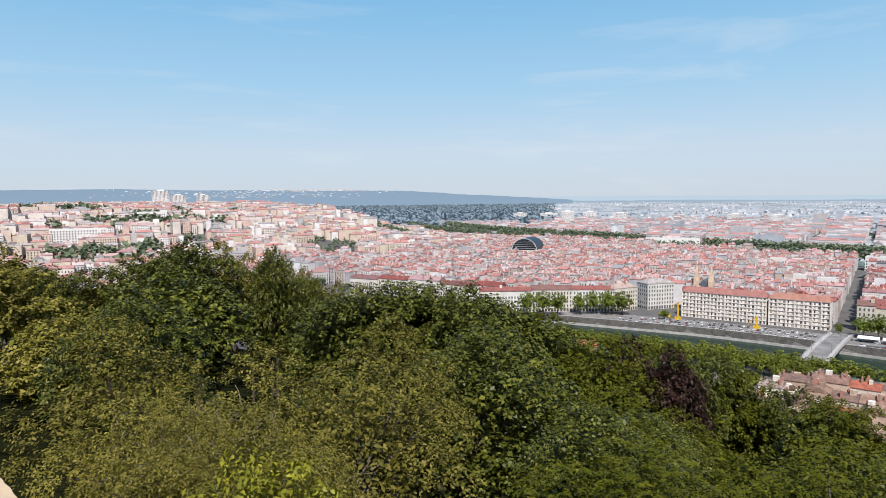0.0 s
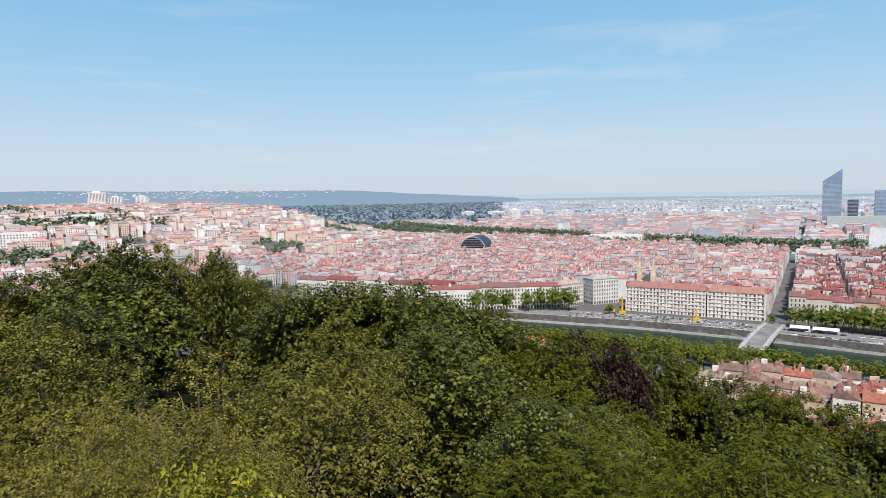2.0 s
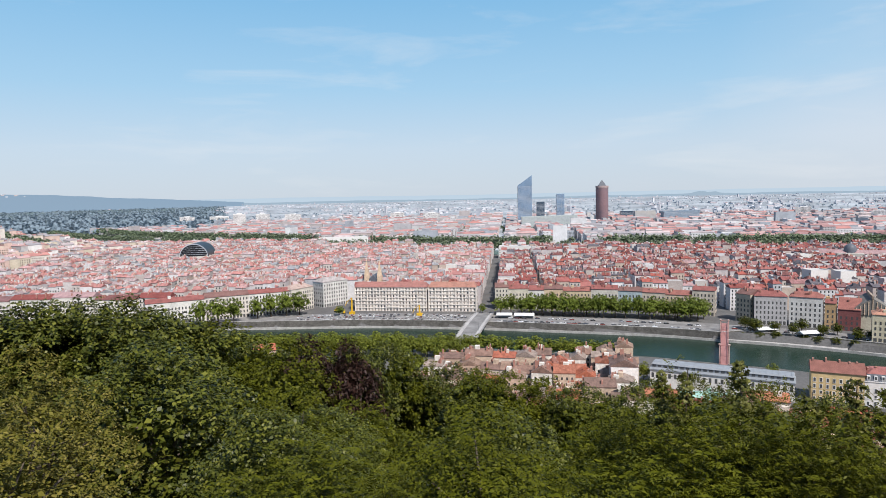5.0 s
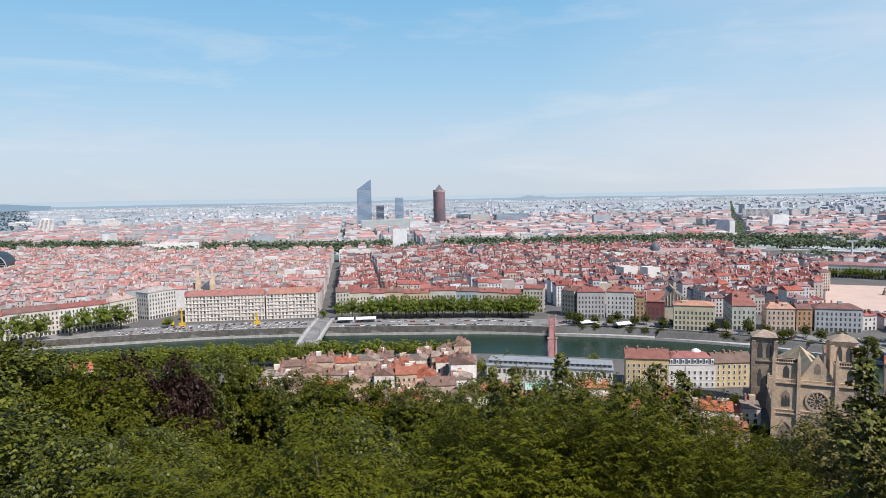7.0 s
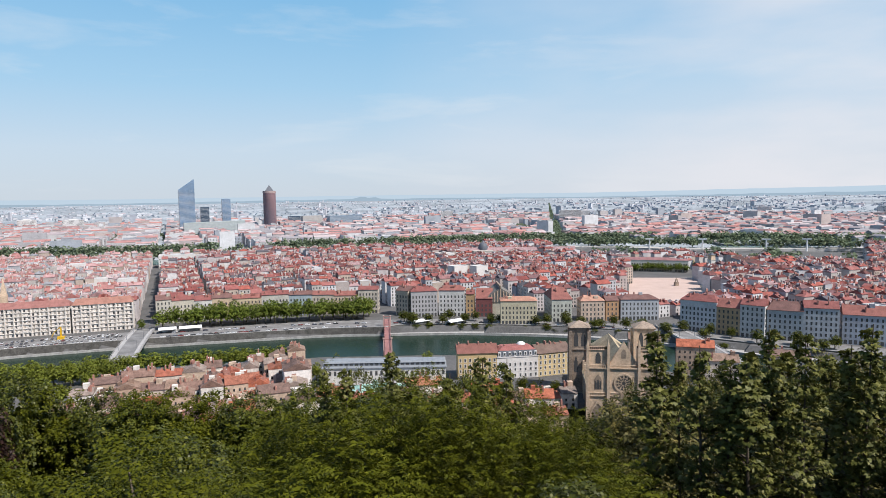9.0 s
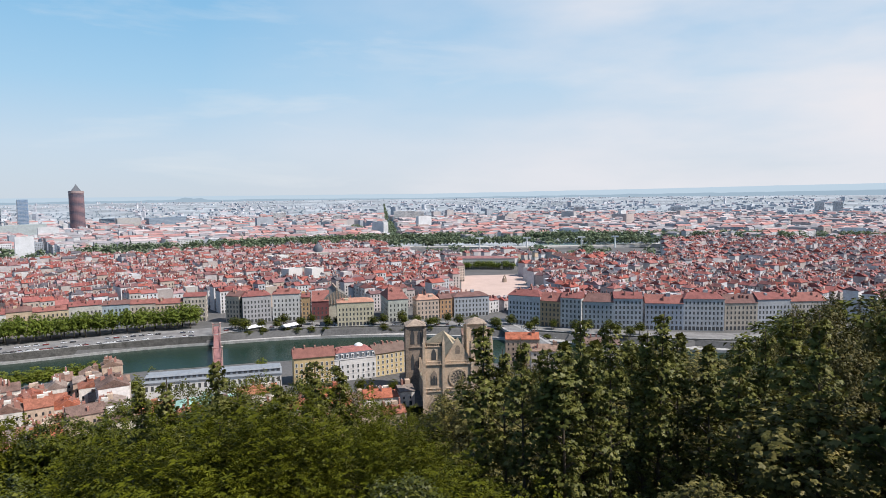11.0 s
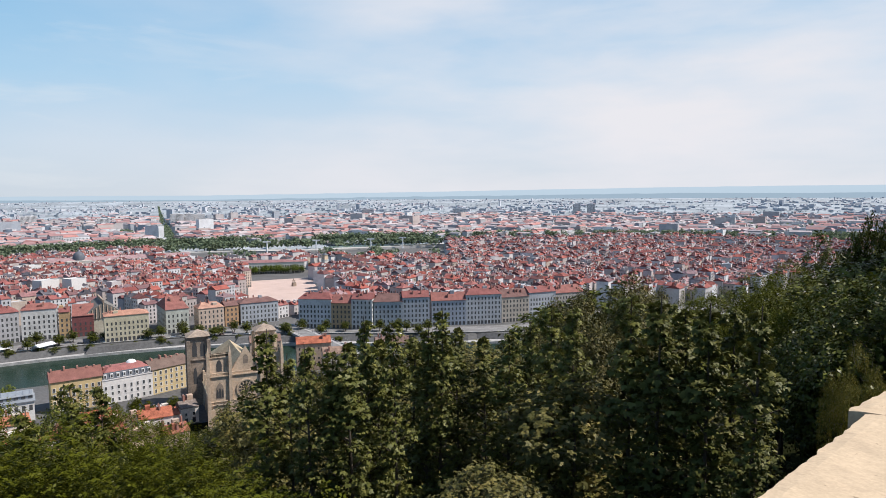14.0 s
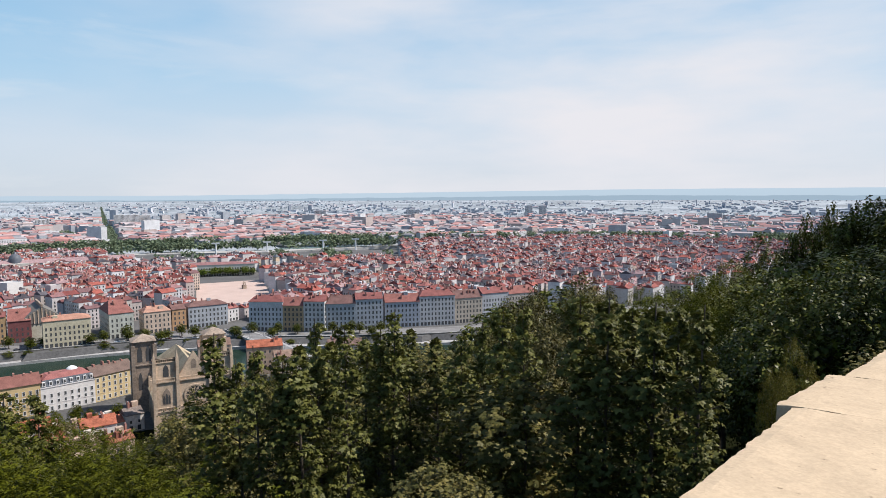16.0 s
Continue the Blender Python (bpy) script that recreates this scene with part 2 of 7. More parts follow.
pit_cut.inputs["From Min"].default_value, pit_cut.inputs["From Max"].default_value, pit_cut.inputs["To Max"].default_value = 0.69, 0.74, 0.7
pit_mix.data_type = 'RGBA'
pit_mix.inputs["B"].default_value = (0.12, 0.085, 0.05, 1)
pl.new(pit_geo.outputs["Position"], pit_noise.inputs["Vector"])
pl.new(pit_noise.outputs["Fac"], pit_cut.inputs["Value"])
pl.new(pit_cut.outputs["Result"], pit_mix.inputs["Factor"])
pit_base = pn["Principled BSDF"].inputs["Base Color"]
pl.new(pit_base.links[0].from_socket, pit_mix.inputs["A"])
pl.new(pit_mix.outputs["Result"], pit_base)
M_BLACK = surface("black_roof_metal", [(0.02, 0.022, 0.028)], rough=0.35, grain=1)
M_SLATE = surface("grey_slate", [(0.13, 0.14, 0.16)], rough=0.5, grain=1.2, stain=0.2)
M_ZINC = surface("pale_zinc", [(0.48, 0.51, 0.54)], rough=0.4, grain=1, stain=0.2)
M_COPPER = surface("copper_green", [(0.36, 0.58, 0.48)], rough=0.6, grain=1)
M_WHITE = surface("white_paint", [(0.80, 0.79, 0.76)], rough=0.6, grain=1.2, stain=0.2, amount=0.06)
M_YELLOW = surface("yellow_crane_paint", [(0.75, 0.45, 0.03)], rough=0.5)
M_RED = surface("red_bridge_paint", [(0.40, 0.19, 0.17)], rough=0.6, grain=1)
M_STEEL = surface("grey_steel", [(0.35, 0.36, 0.38)], rough=0.45, metal=0.6)
M_BARK = surface("bark", [(0.12, 0.095, 0.07)], grain=9, stain=1.2, amount=0.3, bump=0.5)
M_TWIG = surface("grey_twigs", [(0.26, 0.22, 0.16)], grain=9, stain=1.2, amount=0.2)
# nearly black soil: the shade under the trees is put into its colour
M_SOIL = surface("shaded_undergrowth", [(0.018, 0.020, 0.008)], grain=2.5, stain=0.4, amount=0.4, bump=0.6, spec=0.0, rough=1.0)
M_CAR = surface("car_paint_mixed", [(0.85, 0.85, 0.85), (0.05, 0.05, 0.055), (0.45, 0.46, 0.48), (0.85, 0.85, 0.83), (0.07, 0.08, 0.11), (0.62, 0.63, 0.64), (0.22, 0.04, 0.035), (0.12, 0.12, 0.13), (0.80, 0.80, 0.78)], "object", rough=0.25, amount=0.02, bump=0, spec=0.5)
M_TYRE = surface("tyre_rubber", [(0.02, 0.02, 0.02)], rough=0.9)
L_OLIVE = leaf_surface("olive_leaves", [(0.083, 0.083, 0.011), (0.125, 0.122, 0.019), (0.164, 0.155, 0.030), (0.243, 0.216, 0.059)], through_light=0.16, spec=0.12)
L_DARK = leaf_surface("dark_broad_leaves", [(0.034, 0.044, 0.006), (0.054, 0.067, 0.009), (0.080, 0.094, 0.013), (0.135, 0.145, 0.024)], rough=0.45, through_light=0.10, spec=0.18)
L_FEATHER = leaf_surface("light_feathery_leaves", [(0.050, 0.061, 0.004), (0.064, 0.076, 0.005), (0.078, 0.090, 0.006), (0.100, 0.110, 0.009)], through_light=0.18, spec=0.1)
L_MAPLE = leaf_surface("maple_leaves", [(0.056, 0.059, 0.016), (0.086, 0.084, 0.025), (0.121, 0.113, 0.035), (0.184, 0.160, 0.052)], rough=0.52, through_light=0.10, spec=0.16)
L_SHOOT = leaf_surface("young_maple_leaves", [(0.058, 0.067, 0.016), (0.089, 0.100, 0.023), (0.121, 0.131, 0.034), (0.166, 0.168, 0.047)], rough=0.52, through_light=0.15, spec=0.16)
L_YELLOW = leaf_surface("yellow_green_leaves", [(0.12, 0.135, 0.010), (0.18, 0.19, 0.014), (0.25, 0.25, 0.02)])
L_PURPLE = leaf_surface("dark_purple_leaves", [(0.019, 0.010, 0.008), (0.034, 0.015, 0.013), (0.026, 0.015, 0.010)])
L_PLANE = leaf_surface("plane_tree_leaves", [(0.090, 0.130, 0.019), (0.155, 0.206, 0.031), (0.121, 0.165, 0.024)])
# yellower copy of the plane leaves, with sunlight put into the colour
L_BANK = leaf_surface("sunlit_plane_leaves", [(0.10, 0.13, 0.016), (0.17, 0.20, 0.026), (0.13, 0.16, 0.020)])
# far leaves tinted blue-grey, with the haze put into the leaf colour
L_HAZY = leaf_surface("haze_blue_leaves", [(0.170, 0.240, 0.298), (0.203, 0.277, 0.343), (0.187, 0.257, 0.319)], rough=0.9)
L_CITY = leaf_surface("city_tree_leaves", [(0.129, 0.179, 0.114), (0.185, 0.242, 0.156), (0.155, 0.210, 0.132)], rough=0.8, through_light=0.3)


def water_material(name, deep):
    m, n, l, p = node_material(name)
    geo = n.new("ShaderNodeNewGeometry")
    p.inputs["Base Color"].default_value = (*deep, 1)
    p.inputs["Roughness"].default_value = 0.22
    p.inputs["Specular IOR Level"].default_value = 0.11
    p.inputs["IOR"].default_value = 1.33
    wv = n.new("ShaderNodeTexNoise")
    wv.inputs["Scale"].default_value = 0.35
    wv.inputs["Detail"].default_value = 5
    b = n.new("ShaderNodeBump")
    b.inputs["Strength"].default_value = 0.25
    b.inputs["Distance"].default_value = 0.4
    l.new(geo.outputs["Position"], wv.inputs["Vector"])
    l.new(wv.outputs["Fac"], b.inputs["Height"])
    l.new(b.outputs["Normal"], p.inputs["Normal"])
    return m


M_WATER = water_material("green_river_water", (0.013, 0.027, 0.019))
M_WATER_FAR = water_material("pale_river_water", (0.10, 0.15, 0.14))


# ---------------------------------------------------------------- mesh helpers
class Shape:
    """Vertices and faces that grow together into one mesh."""

    def __init__(self):
        self.v, self.f = [], []

    def add(self, verts, faces):
        k = len(self.v)
        self.v.extend(verts)
        self.f.extend([tuple(i + k for i in f) for f in faces])

    def box(self, m, x0, x1, y0, y1, z0, z1, taper=0.0):
        t = taper
        c = [(x0, y0, z0), (x1, y0, z0), (x1, y1, z0), (x0, y1, z0), (x0 + t, y0 + t, z1), (x1 - t, y0 + t, z1), (x1 - t, y1 - t, z1), (x0 + t, y1 - t, z1)]
        self.add([m(*p) for p in c], [(3, 2, 1, 0), (4, 5, 6, 7), (0, 1, 5, 4), (1, 2, 6, 5), (2, 3, 7, 6), (3, 0, 4, 7)])

    def tube(self, points, radii, sides=6):
        rings = []
        for i, p in enumerate(points):
            a = Vector(points[max(0, i - 1)])
            b = Vector(points[min(len(points) - 1, i + 1)])
            w = (b - a).normalized()
            u = w.orthogonal().normalized()
            s = w.cross(u)
            rings.append([tuple(Vector(p) + radii[i] * (math.cos(2 * math.pi * k / sides) * u + math.sin(2 * math.pi * k / sides) * s)) for k in range(sides)])
        faces = []
        for i in range(len(points) - 1):
            for k in range(sides):
                j = (k + 1) % sides
                faces.append((i * sides + k, i * sides + j, (i + 1) * sides + j, (i + 1) * sides + k))
        faces.append(tuple(range(sides))[::-1])
        faces.append(tuple((len(points) - 1) * sides + k for k in range(sides)))
        self.add([p for r in rings for p in r], faces)

    def mesh(self, name, material, smooth=False):
        me = bpy.data.meshes.new(name)
        me.from_pydata(self.v, [], self.f)
        me.materials.append(material)
        if smooth:
            me.polygons.foreach_set("use_smooth", [True] * len(me.polygons))
        me.update()
        return me


def part(name, shape, material, parent=None, label="", kind="", smooth=False):
    """One mesh object, from a Shape or a ready mesh, under a thing."""
    me = shape if isinstance(shape, bpy.types.Mesh) else shape.mesh(name, material, smooth)
    ob = new(name, me)
    ob.parent = parent
    return tagged(ob, label=label, kind=kind)


def thing(name, label, category, group="", kind="", m=None):
    ob = new(name)
    ob.empty_display_size = 1.0
    if m is not None:
        ob.matrix_basis = m
    return tagged(ob, label, category, group, kind)


def turned(cx, cy, z0, angle):
    """A map from a thing's own metres to the world, turned by that many degrees."""
    c, s = math.cos(radians(angle)), math.sin(radians(angle))
    return lambda x, y, z: (cx + c * x - s * y, cy + s * x + c * y, z0 + z)


def same(x, y, z):
    return (x, y, z)


def ease(a, b, x):
    t = np.clip((x - a) / (b - a), 0, 1)
    return t * t * (3 - 2 * t)


# ---------------------------------------------------------------- the lie of the land
SAONE = [(500, 560), (520, 400), (536, 290), (546, 230), (555, 165), (555, 80), (549, 0), (541, -70), (528, -115), (507, -179), (466, -253), (410, -312), (345, -362), (280, -425), (225, -520), (170, -650), (90, -900)]
RHONE = [(1900, 1700), (1620, 1300), (1480, 900), (1380, 627), (1295, 430), (1250, 144), (1242, -230), (1215, -600), (1030, -910), (850, -1140), (640, -1330), (394, -1450), (100, -1580)]
WIDE_S, WIDE_R = 94.0, 110.0


def offset_line(line, dist):
    """The line moved to its left by dist."""
    out = []
    for i, p in enumerate(line):
        a, b = line[max(0, i - 1)], line[min(len(line) - 1, i + 1)]
        dx, dy = b[0] - a[0], b[1] - a[1]
        k = math.hypot(dx, dy)
        out.append((p[0] - dy / k * dist, p[1] + dx / k * dist))
    return out


def line_distance(line, x, y):
    best = np.full(np.shape(x), 1e9)
    for a, b in zip(line[:-1], line[1:]):
        dx, dy = b[0] - a[0], b[1] - a[1]
        t = np.clip(((x - a[0]) * dx + (y - a[1]) * dy) / (dx * dx + dy * dy), 0, 1)
        best = np.minimum(best, np.hypot(x - a[0] - t * dx, y - a[1] - t * dy))
    return best


# both lines run southwards, so their left is the east
SAONE_MID = offset_line(SAONE, -WIDE_S / 2)
RHONE_MID = offset_line(RHONE, WIDE_R / 2)


def wall_x(y):
    return 0.47 - 0.055 * (1.7 - y) - 0.012 * np.maximum(0, -2.0 - y) ** 2


def hill_z(x, y):
    """The wooded hill under the terrace."""
    r = np.hypot(x, y)
    az = np.degrees(np.arctan2(x, y))
    s = np.interp(az, [-180, -90, 0, 20, 45, 65, 120, 150, 180], [0.12, 0.03, 0.10, 0.14, 0.25, 0.38, 0.38, 0.30, 0.12])
    slope = 104.0 - s * (r - 2.0)
    return np.where((x < wall_x(y) - 0.9) & (r < 60), 110.35, slope)


def land_z(x, y):
    x, y = np.asarray(x, float), np.asarray(y, float)
    r = np.hypot(x, y)
    city = np.where(r < 470, 2.0 * ease(470, 430, r), 0.0)
    north = 86.0 * ease(610, 1330, y) * ease(1330, 1000, x - 0.12 * (y - 1300)) * ease(-900, -200, x)
    plain = 82.0 * np.clip((r - 2700) / 2150, 0, 1)
    return np.maximum(np.maximum(hill_z(x, y), city + np.maximum(north, plain)), 0)


def ground_z(x, y):
    z = land_z(x, y)
    z = np.where(line_distance(SAONE_MID, np.asarray(x, float), np.asarray(y, float)) < WIDE_S / 2 + 5, -9.0, z)
    return np.where(line_distance(RHONE_MID, np.asarray(x, float), np.asarray(y, float)) < WIDE_R / 2 + 4, -7.0, z)


def land(x, y):
    return float(land_z(x, y))


def build_ground():
    radii = [0.0]
    r = 1.0
    while r < 4850:
        radii.append(r)
        r += 6.0 if 360 < r < 660 else max(0.35, r * 0.055)
    radii.append(4850.0)
    angles = list(np.arange(-2, 184, 0.8)) + list(np.arange(184, 358, 6.0))
    ra, an = np.array(radii), np.radians(np.array(angles))
    gx, gy = np.outer(ra, np.sin(an)), np.outer(ra, np.cos(an))
    gz = ground_z(gx, gy)
    n = len(angles)
    verts = np.stack([gx.ravel(), gy.ravel(), gz.ravel()], 1)
    faces = []
    for i in range(len(radii) - 1):
        for k in range(n):
            j = (k + 1) % n
            faces.append((i * n + k, (i + 1) * n + k, (i + 1) * n + j, i * n + j))
    me = bpy.data.meshes.new("ground")
    me.from_pydata(verts.tolist(), [], faces)
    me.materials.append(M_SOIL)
    me.materials.append(M_GROUND)
    me.materials.append(M_PAVE)
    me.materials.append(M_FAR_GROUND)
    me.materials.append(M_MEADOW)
    mid = (ra[:-1] + ra[1:]) / 2
    idx = []
    for i in range(len(radii) - 1):
        for k in range(n):
            x, y = mid[i] * math.sin(an[k]), mid[i] * math.cos(an[k])
            if x < 0.35 and mid[i] < 40:
                idx.append(2)
            else:
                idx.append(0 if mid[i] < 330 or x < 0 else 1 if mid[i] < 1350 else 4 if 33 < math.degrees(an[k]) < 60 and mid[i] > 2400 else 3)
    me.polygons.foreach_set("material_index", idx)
    ob = new("ground", me)
    return tagged(ob, "wooded hillside running down to the paved ground of a city plain", "ground", kind="structure")


build_ground()


def ribbon(name, left, right, z0, z1, material, label, category, kind="structure"):
    """A slab between two lines, with sides."""
    s = Shape()
    n = len(left)
    s.add([(*p, z1) for p in left] + [(*p, z1) for p in right] + [(*p, z0) for p in left] + [(*p, z0) for p in right],
          [(i, i + 1, n + i + 1, n + i) for i in range(n - 1)]
          + [(2 * n + i, 2 * n + i + 1, i + 1, i) for i in range(n - 1)]
          + [(n + i, n + i + 1, 3 * n + i + 1, 3 * n + i) for i in range(n - 1)]
          + [(0, n, 3 * n, 2 * n), (n - 1, 2 * n - 1, 4 * n - 1, 3 * n - 1)])
    return tagged(new(name, s.mesh(name, material)), label, category, kind=kind)


def dense(line, step=12.0):
    """The line with rounded bends and more points."""
    pts = [Vector((*p, 0)) for p in line]
    out = []
    for i in range(len(pts) - 1):
        p0, p1, p2, p3 = pts[max(0, i - 1)], pts[i], pts[i + 1], pts[min(len(pts) - 1, i + 2)]
        k = max(1, int((p2 - p1).length / step))
        for j in range(k):
            t = j / k
            q = 0.5 * ((2 * p1) + (p2 - p0) * t + (2 * p0 - 5 * p1 + 4 * p2 - p3) * t * t + (3 * p1 - p0 - 3 * p2 + p3) * t ** 3)
            out.append((q.x, q.y))
    out.append(line[-1])
    return out


SAONE_E = dense(SAONE)
SAONE_W = offset_line(SAONE_E, -WIDE_S)
ribbon("water_saone", offset_line(SAONE_E, 3), offset_line(SAONE_W, -3), -6.6, -6.0, M_WATER, "dark green slow river water between stone quays", "river")
RHONE_W = dense(RHONE, 60)
RHONE_E = offset_line(RHONE_W, WIDE_R)
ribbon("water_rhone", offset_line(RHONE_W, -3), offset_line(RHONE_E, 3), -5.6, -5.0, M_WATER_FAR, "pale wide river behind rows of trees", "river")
# lower quay, quay wall and upper quay on the east bank
TURN = min(range(len(SAONE_E)), key=lambda i: abs(SAONE_E[i][1] + 112)) + 1


def quay_line(north, south):
    """A line along the east bank, north metres from the water up to the bend and south metres below it."""
    return offset_line(SAONE_E, north)[:TURN] + offset_line(SAONE_E, south)[TURN:]


ribbon("pavement_lower_quay_north", SAONE_E[:TURN], offset_line(SAONE_E, 3.5)[:TURN], -9.0, -4.8, M_LOWER, "dark worn stone lower quay along the water", "quay")
ribbon("pavement_lower_quay_south", SAONE_E[TURN - 1:], offset_line(SAONE_E, 13)[TURN - 1:], -9.0, -4.2, M_PALE_QUAY, "pale stone lower quay along the water", "quay")
ribbon("trim_quay_edge", offset_line(SAONE_E, -0.6), SAONE_E, -6.8, -4.0, M_PALE_QUAY, "pale stone edging along the water", "quay edge")
ribbon("trim_quay_parapet", quay_line(3.6, 13.1), quay_line(4.4, 13.9), 0.9, 1.15, M_PALE_QUAY, "pale coping on the quay parapet", "quay coping")
ribbon("wall_quay_east", quay_line(3.5, 13), quay_line(4.5, 14), -9.0, 0.9, M_WALL_QUAY, "weathered grey stone quay wall with a parapet", "quay wall")
ribbon("road_quay_east", quay_line(4.5, 14), offset_line(SAONE_E, 40), -9.0, 0.06, M_QUAY_ROAD, "grey asphalt quay road with parked cars", "road")
ribbon("wall_quay_west", offset_line(SAONE_W, -9), SAONE_W, -9.0, 0.4, M_WALL_QUAY, "stone quay on the near bank", "quay wall")


# ---------------------------------------------------------------- houses
class House:
    """The shapes of one house, or of a whole quarter."""

    def __init__(self):
        self.wall, self.roof, self.flat, self.chimney, self.window = Shape(), Shape(), Shape(), [], Shape()


def add_windows(shape, m, face, w, d, h, rng, ground_floor=True, step=2.9, storey=3.25, size=(1.15, 1.95), first=0.9, skip=0.03):
    """Rows of panes on one face of a block (0 front, -y; 1 right, +x; 2 back; 3 left), each set just proud of the wall."""
    length = w if face in (0, 2) else d
    n = max(1, int((length - 1.2) / step))
    floors = max(1, int((h - first) / storey))
    for f in range(floors):
        z = first + f * storey
        ww, hh = size
        if f == 0 and ground_floor:
            ww, hh, z = size[0] * 1.7, 2.4, 0.3
        for i in range(n):
            if rng.random() < skip:
                continue
            c = (i - (n - 1) / 2) * (length / (n + 0.3))
            quad = []
            for a, b in ((-ww / 2, 0), (ww / 2, 0), (ww / 2, hh), (-ww / 2, hh)):
                if face == 0:
                    q = (c + a, -d / 2 - 0.05, z + b)
                elif face == 2:
                    q = (-c - a, d / 2 + 0.05, z + b)
                elif face == 1:
                    q = (w / 2 + 0.05, c + a, z + b)
                else:
                    q = (-w / 2 - 0.05, -c - a, z + b)
                quad.append(m(*q))
            shape.add(quad, [(0, 1, 2, 3)])


def add_house(A, cx, cy, z0, w, d, angle, h, rng, kind="gable", rise=None, faces=(0, 2), chimneys=2, step=2.9, storey=3.25, down=3.0, over=0.45, hip=0.5, size=(1.15, 1.95)):
    """A house with its front to -y before it is turned. kind: gable, hip or flat."""
    m = turned(cx, cy, z0, angle)
    x, y = w / 2, d / 2
    if kind == "flat":
        A.wall.add([m(*p) for p in ((-x, -y, -down), (x, -y, -down), (x, y, -down), (-x, y, -down), (-x, -y, h + 0.8), (x, -y, h + 0.8), (x, y, h + 0.8), (-x, y, h + 0.8))],
                   [(0, 1, 5, 4), (1, 2, 6, 5), (2, 3, 7, 6), (3, 0, 4, 7)])
        A.flat.add([m(*p) for p in ((-x, -y, h), (x, -y, h), (x, y, h), (-x, y, h))], [(0, 1, 2, 3)])
        if d * w < 260 or chimneys == 0 and rng.random() < 0.6:
            return
        bw = min(3.0, w * 0.15)
        bx = rng.uniform(-x * 0.5, x * 0.5)
        A.flat.box(m, bx - bw, bx + bw, -1.8, 1.8, h, h + 2.6)
    else:
        rise = rise or d * rng.uniform(0.20, 0.27)
        inset = x * hip if kind == "hip" else 0.0
        A.wall.add([m(*p) for p in ((-x, -y, -down), (x, -y, -down), (x, y, -down), (-x, y, -down), (-x, -y, h), (x, -y, h), (x, y, h), (-x, y, h), (-x, 0, h + (0 if inset else rise * 0.97)), (x, 0, h + (0 if inset else rise * 0.97)))],
                   [(0, 1, 5, 4), (1, 2, 6, 9, 5), (2, 3, 7, 6), (3, 0, 4, 8, 7)])
        o = over
        e = h - o * rise / y
        ex = x + (o if inset else 0.12)
        rx = x - inset if inset else ex
        t = 0.28
        A.roof.add([m(*p) for p in ((-ex, -y - o, e), (ex, -y - o, e), (ex, y + o, e), (-ex, y + o, e), (-rx, 0, h + rise + 0.1), (rx, 0, h + rise + 0.1), (-ex, -y - o, e - t), (ex, -y - o, e - t), (ex, y + o, e - t), (-ex, y + o, e - t))],
                   [(0, 1, 5, 4), (2, 3, 4, 5), (1, 2, 5), (3, 0, 4)] + ([(6, 7, 1, 0), (7, 8, 2, 1), (8, 9, 3, 2), (9, 6, 0, 3)] if chimneys else []))
        for _ in range(rng.choice((0, 1, 1, 2)) if chimneys else 0):
            # dormers and raised roof rooms
            px, py, g = rng.uniform(-x * 0.7, x * 0.7), rng.uniform(-y * 0.55, y * 0.55), rng.uniform(0.7, 1.7)
            zr = h + rise * (1 - abs(py) / y)
            (A.wall if rng.random() < 0.45 else A.roof).box(m, px - g, px + g, py - 1.3, py + 1.3, zr - 1.2, zr + rng.uniform(0.9, 2.2))
        for _ in range(chimneys):
            s = Shape()
            px, py = rng.uniform(-x * 0.85, x * 0.85), rng.uniform(-y * 0.7, y * 0.7)
            zr = h + rise * (1 - abs(py) / y)
            lw, ld = rng.uniform(0.5, 1.3), rng.uniform(0.3, 0.45)
            top = zr + rng.uniform(1.2, 3.0)
            s.box(m, px - ld, px + ld, py - lw, py + lw, zr - 1.0, top)
            for k in range(int(lw * 2.2)):
                s.box(m, px - 0.16, px + 0.16, py - lw + 0.2 + k * 0.6, py - lw + 0.5 + k * 0.6, top, top + 0.55)
            A.chimney.append(s)
    for f in faces:
        add_windows(A.window, m, f, w, d, h, rng, step=step, storey=storey, size=size)


def house_thing(name, label, category, A, wall, roof, group="", window=None, flat=None, base=(0, 0, 0)):
    t = thing(name, label, category, group)
    t.location = base
    k = Vector(base)
    for s in [A.wall, A.roof, A.flat, A.window] + A.chimney:
        s.v = [(p[0] - k.x, p[1] - k.y, p[2] - k.z) for p in s.v]
    part("wall", A.wall, wall, t)
    if A.roof.f:
        part("roof", A.roof, roof, t)
    if A.flat.f:
        part("flat_roof", A.flat, flat or M_FLAT, t)
    for c in A.chimney:
        part("chimney", c, M_CHIMNEY, t)
    if A.window.f:
        part("glazing", A.window, window or M_GLASS, t, kind="stuff")
    return t


def quarter_thing(name, label, A, wall, roof):
    t = thing(name, label, "city quarter", kind="stuff")
    part("walls", A.wall, wall, t, kind="stuff")
    if A.roof.f:
        part("roofs", A.roof, roof, t, kind="stuff")
    if A.flat.f:
        part("flat_roofs", A.flat, M_FLAT, t, kind="stuff")
    if A.chimney:
        s = Shape()
        for c in A.chimney:
            s.add(c.v, c.f)
        part("chimneys", s, M_CHIMNEY, t, kind="stuff")
    if A.window.f:
        part("glazing", A.window, M_GLASS, t, kind="stuff")
    return t


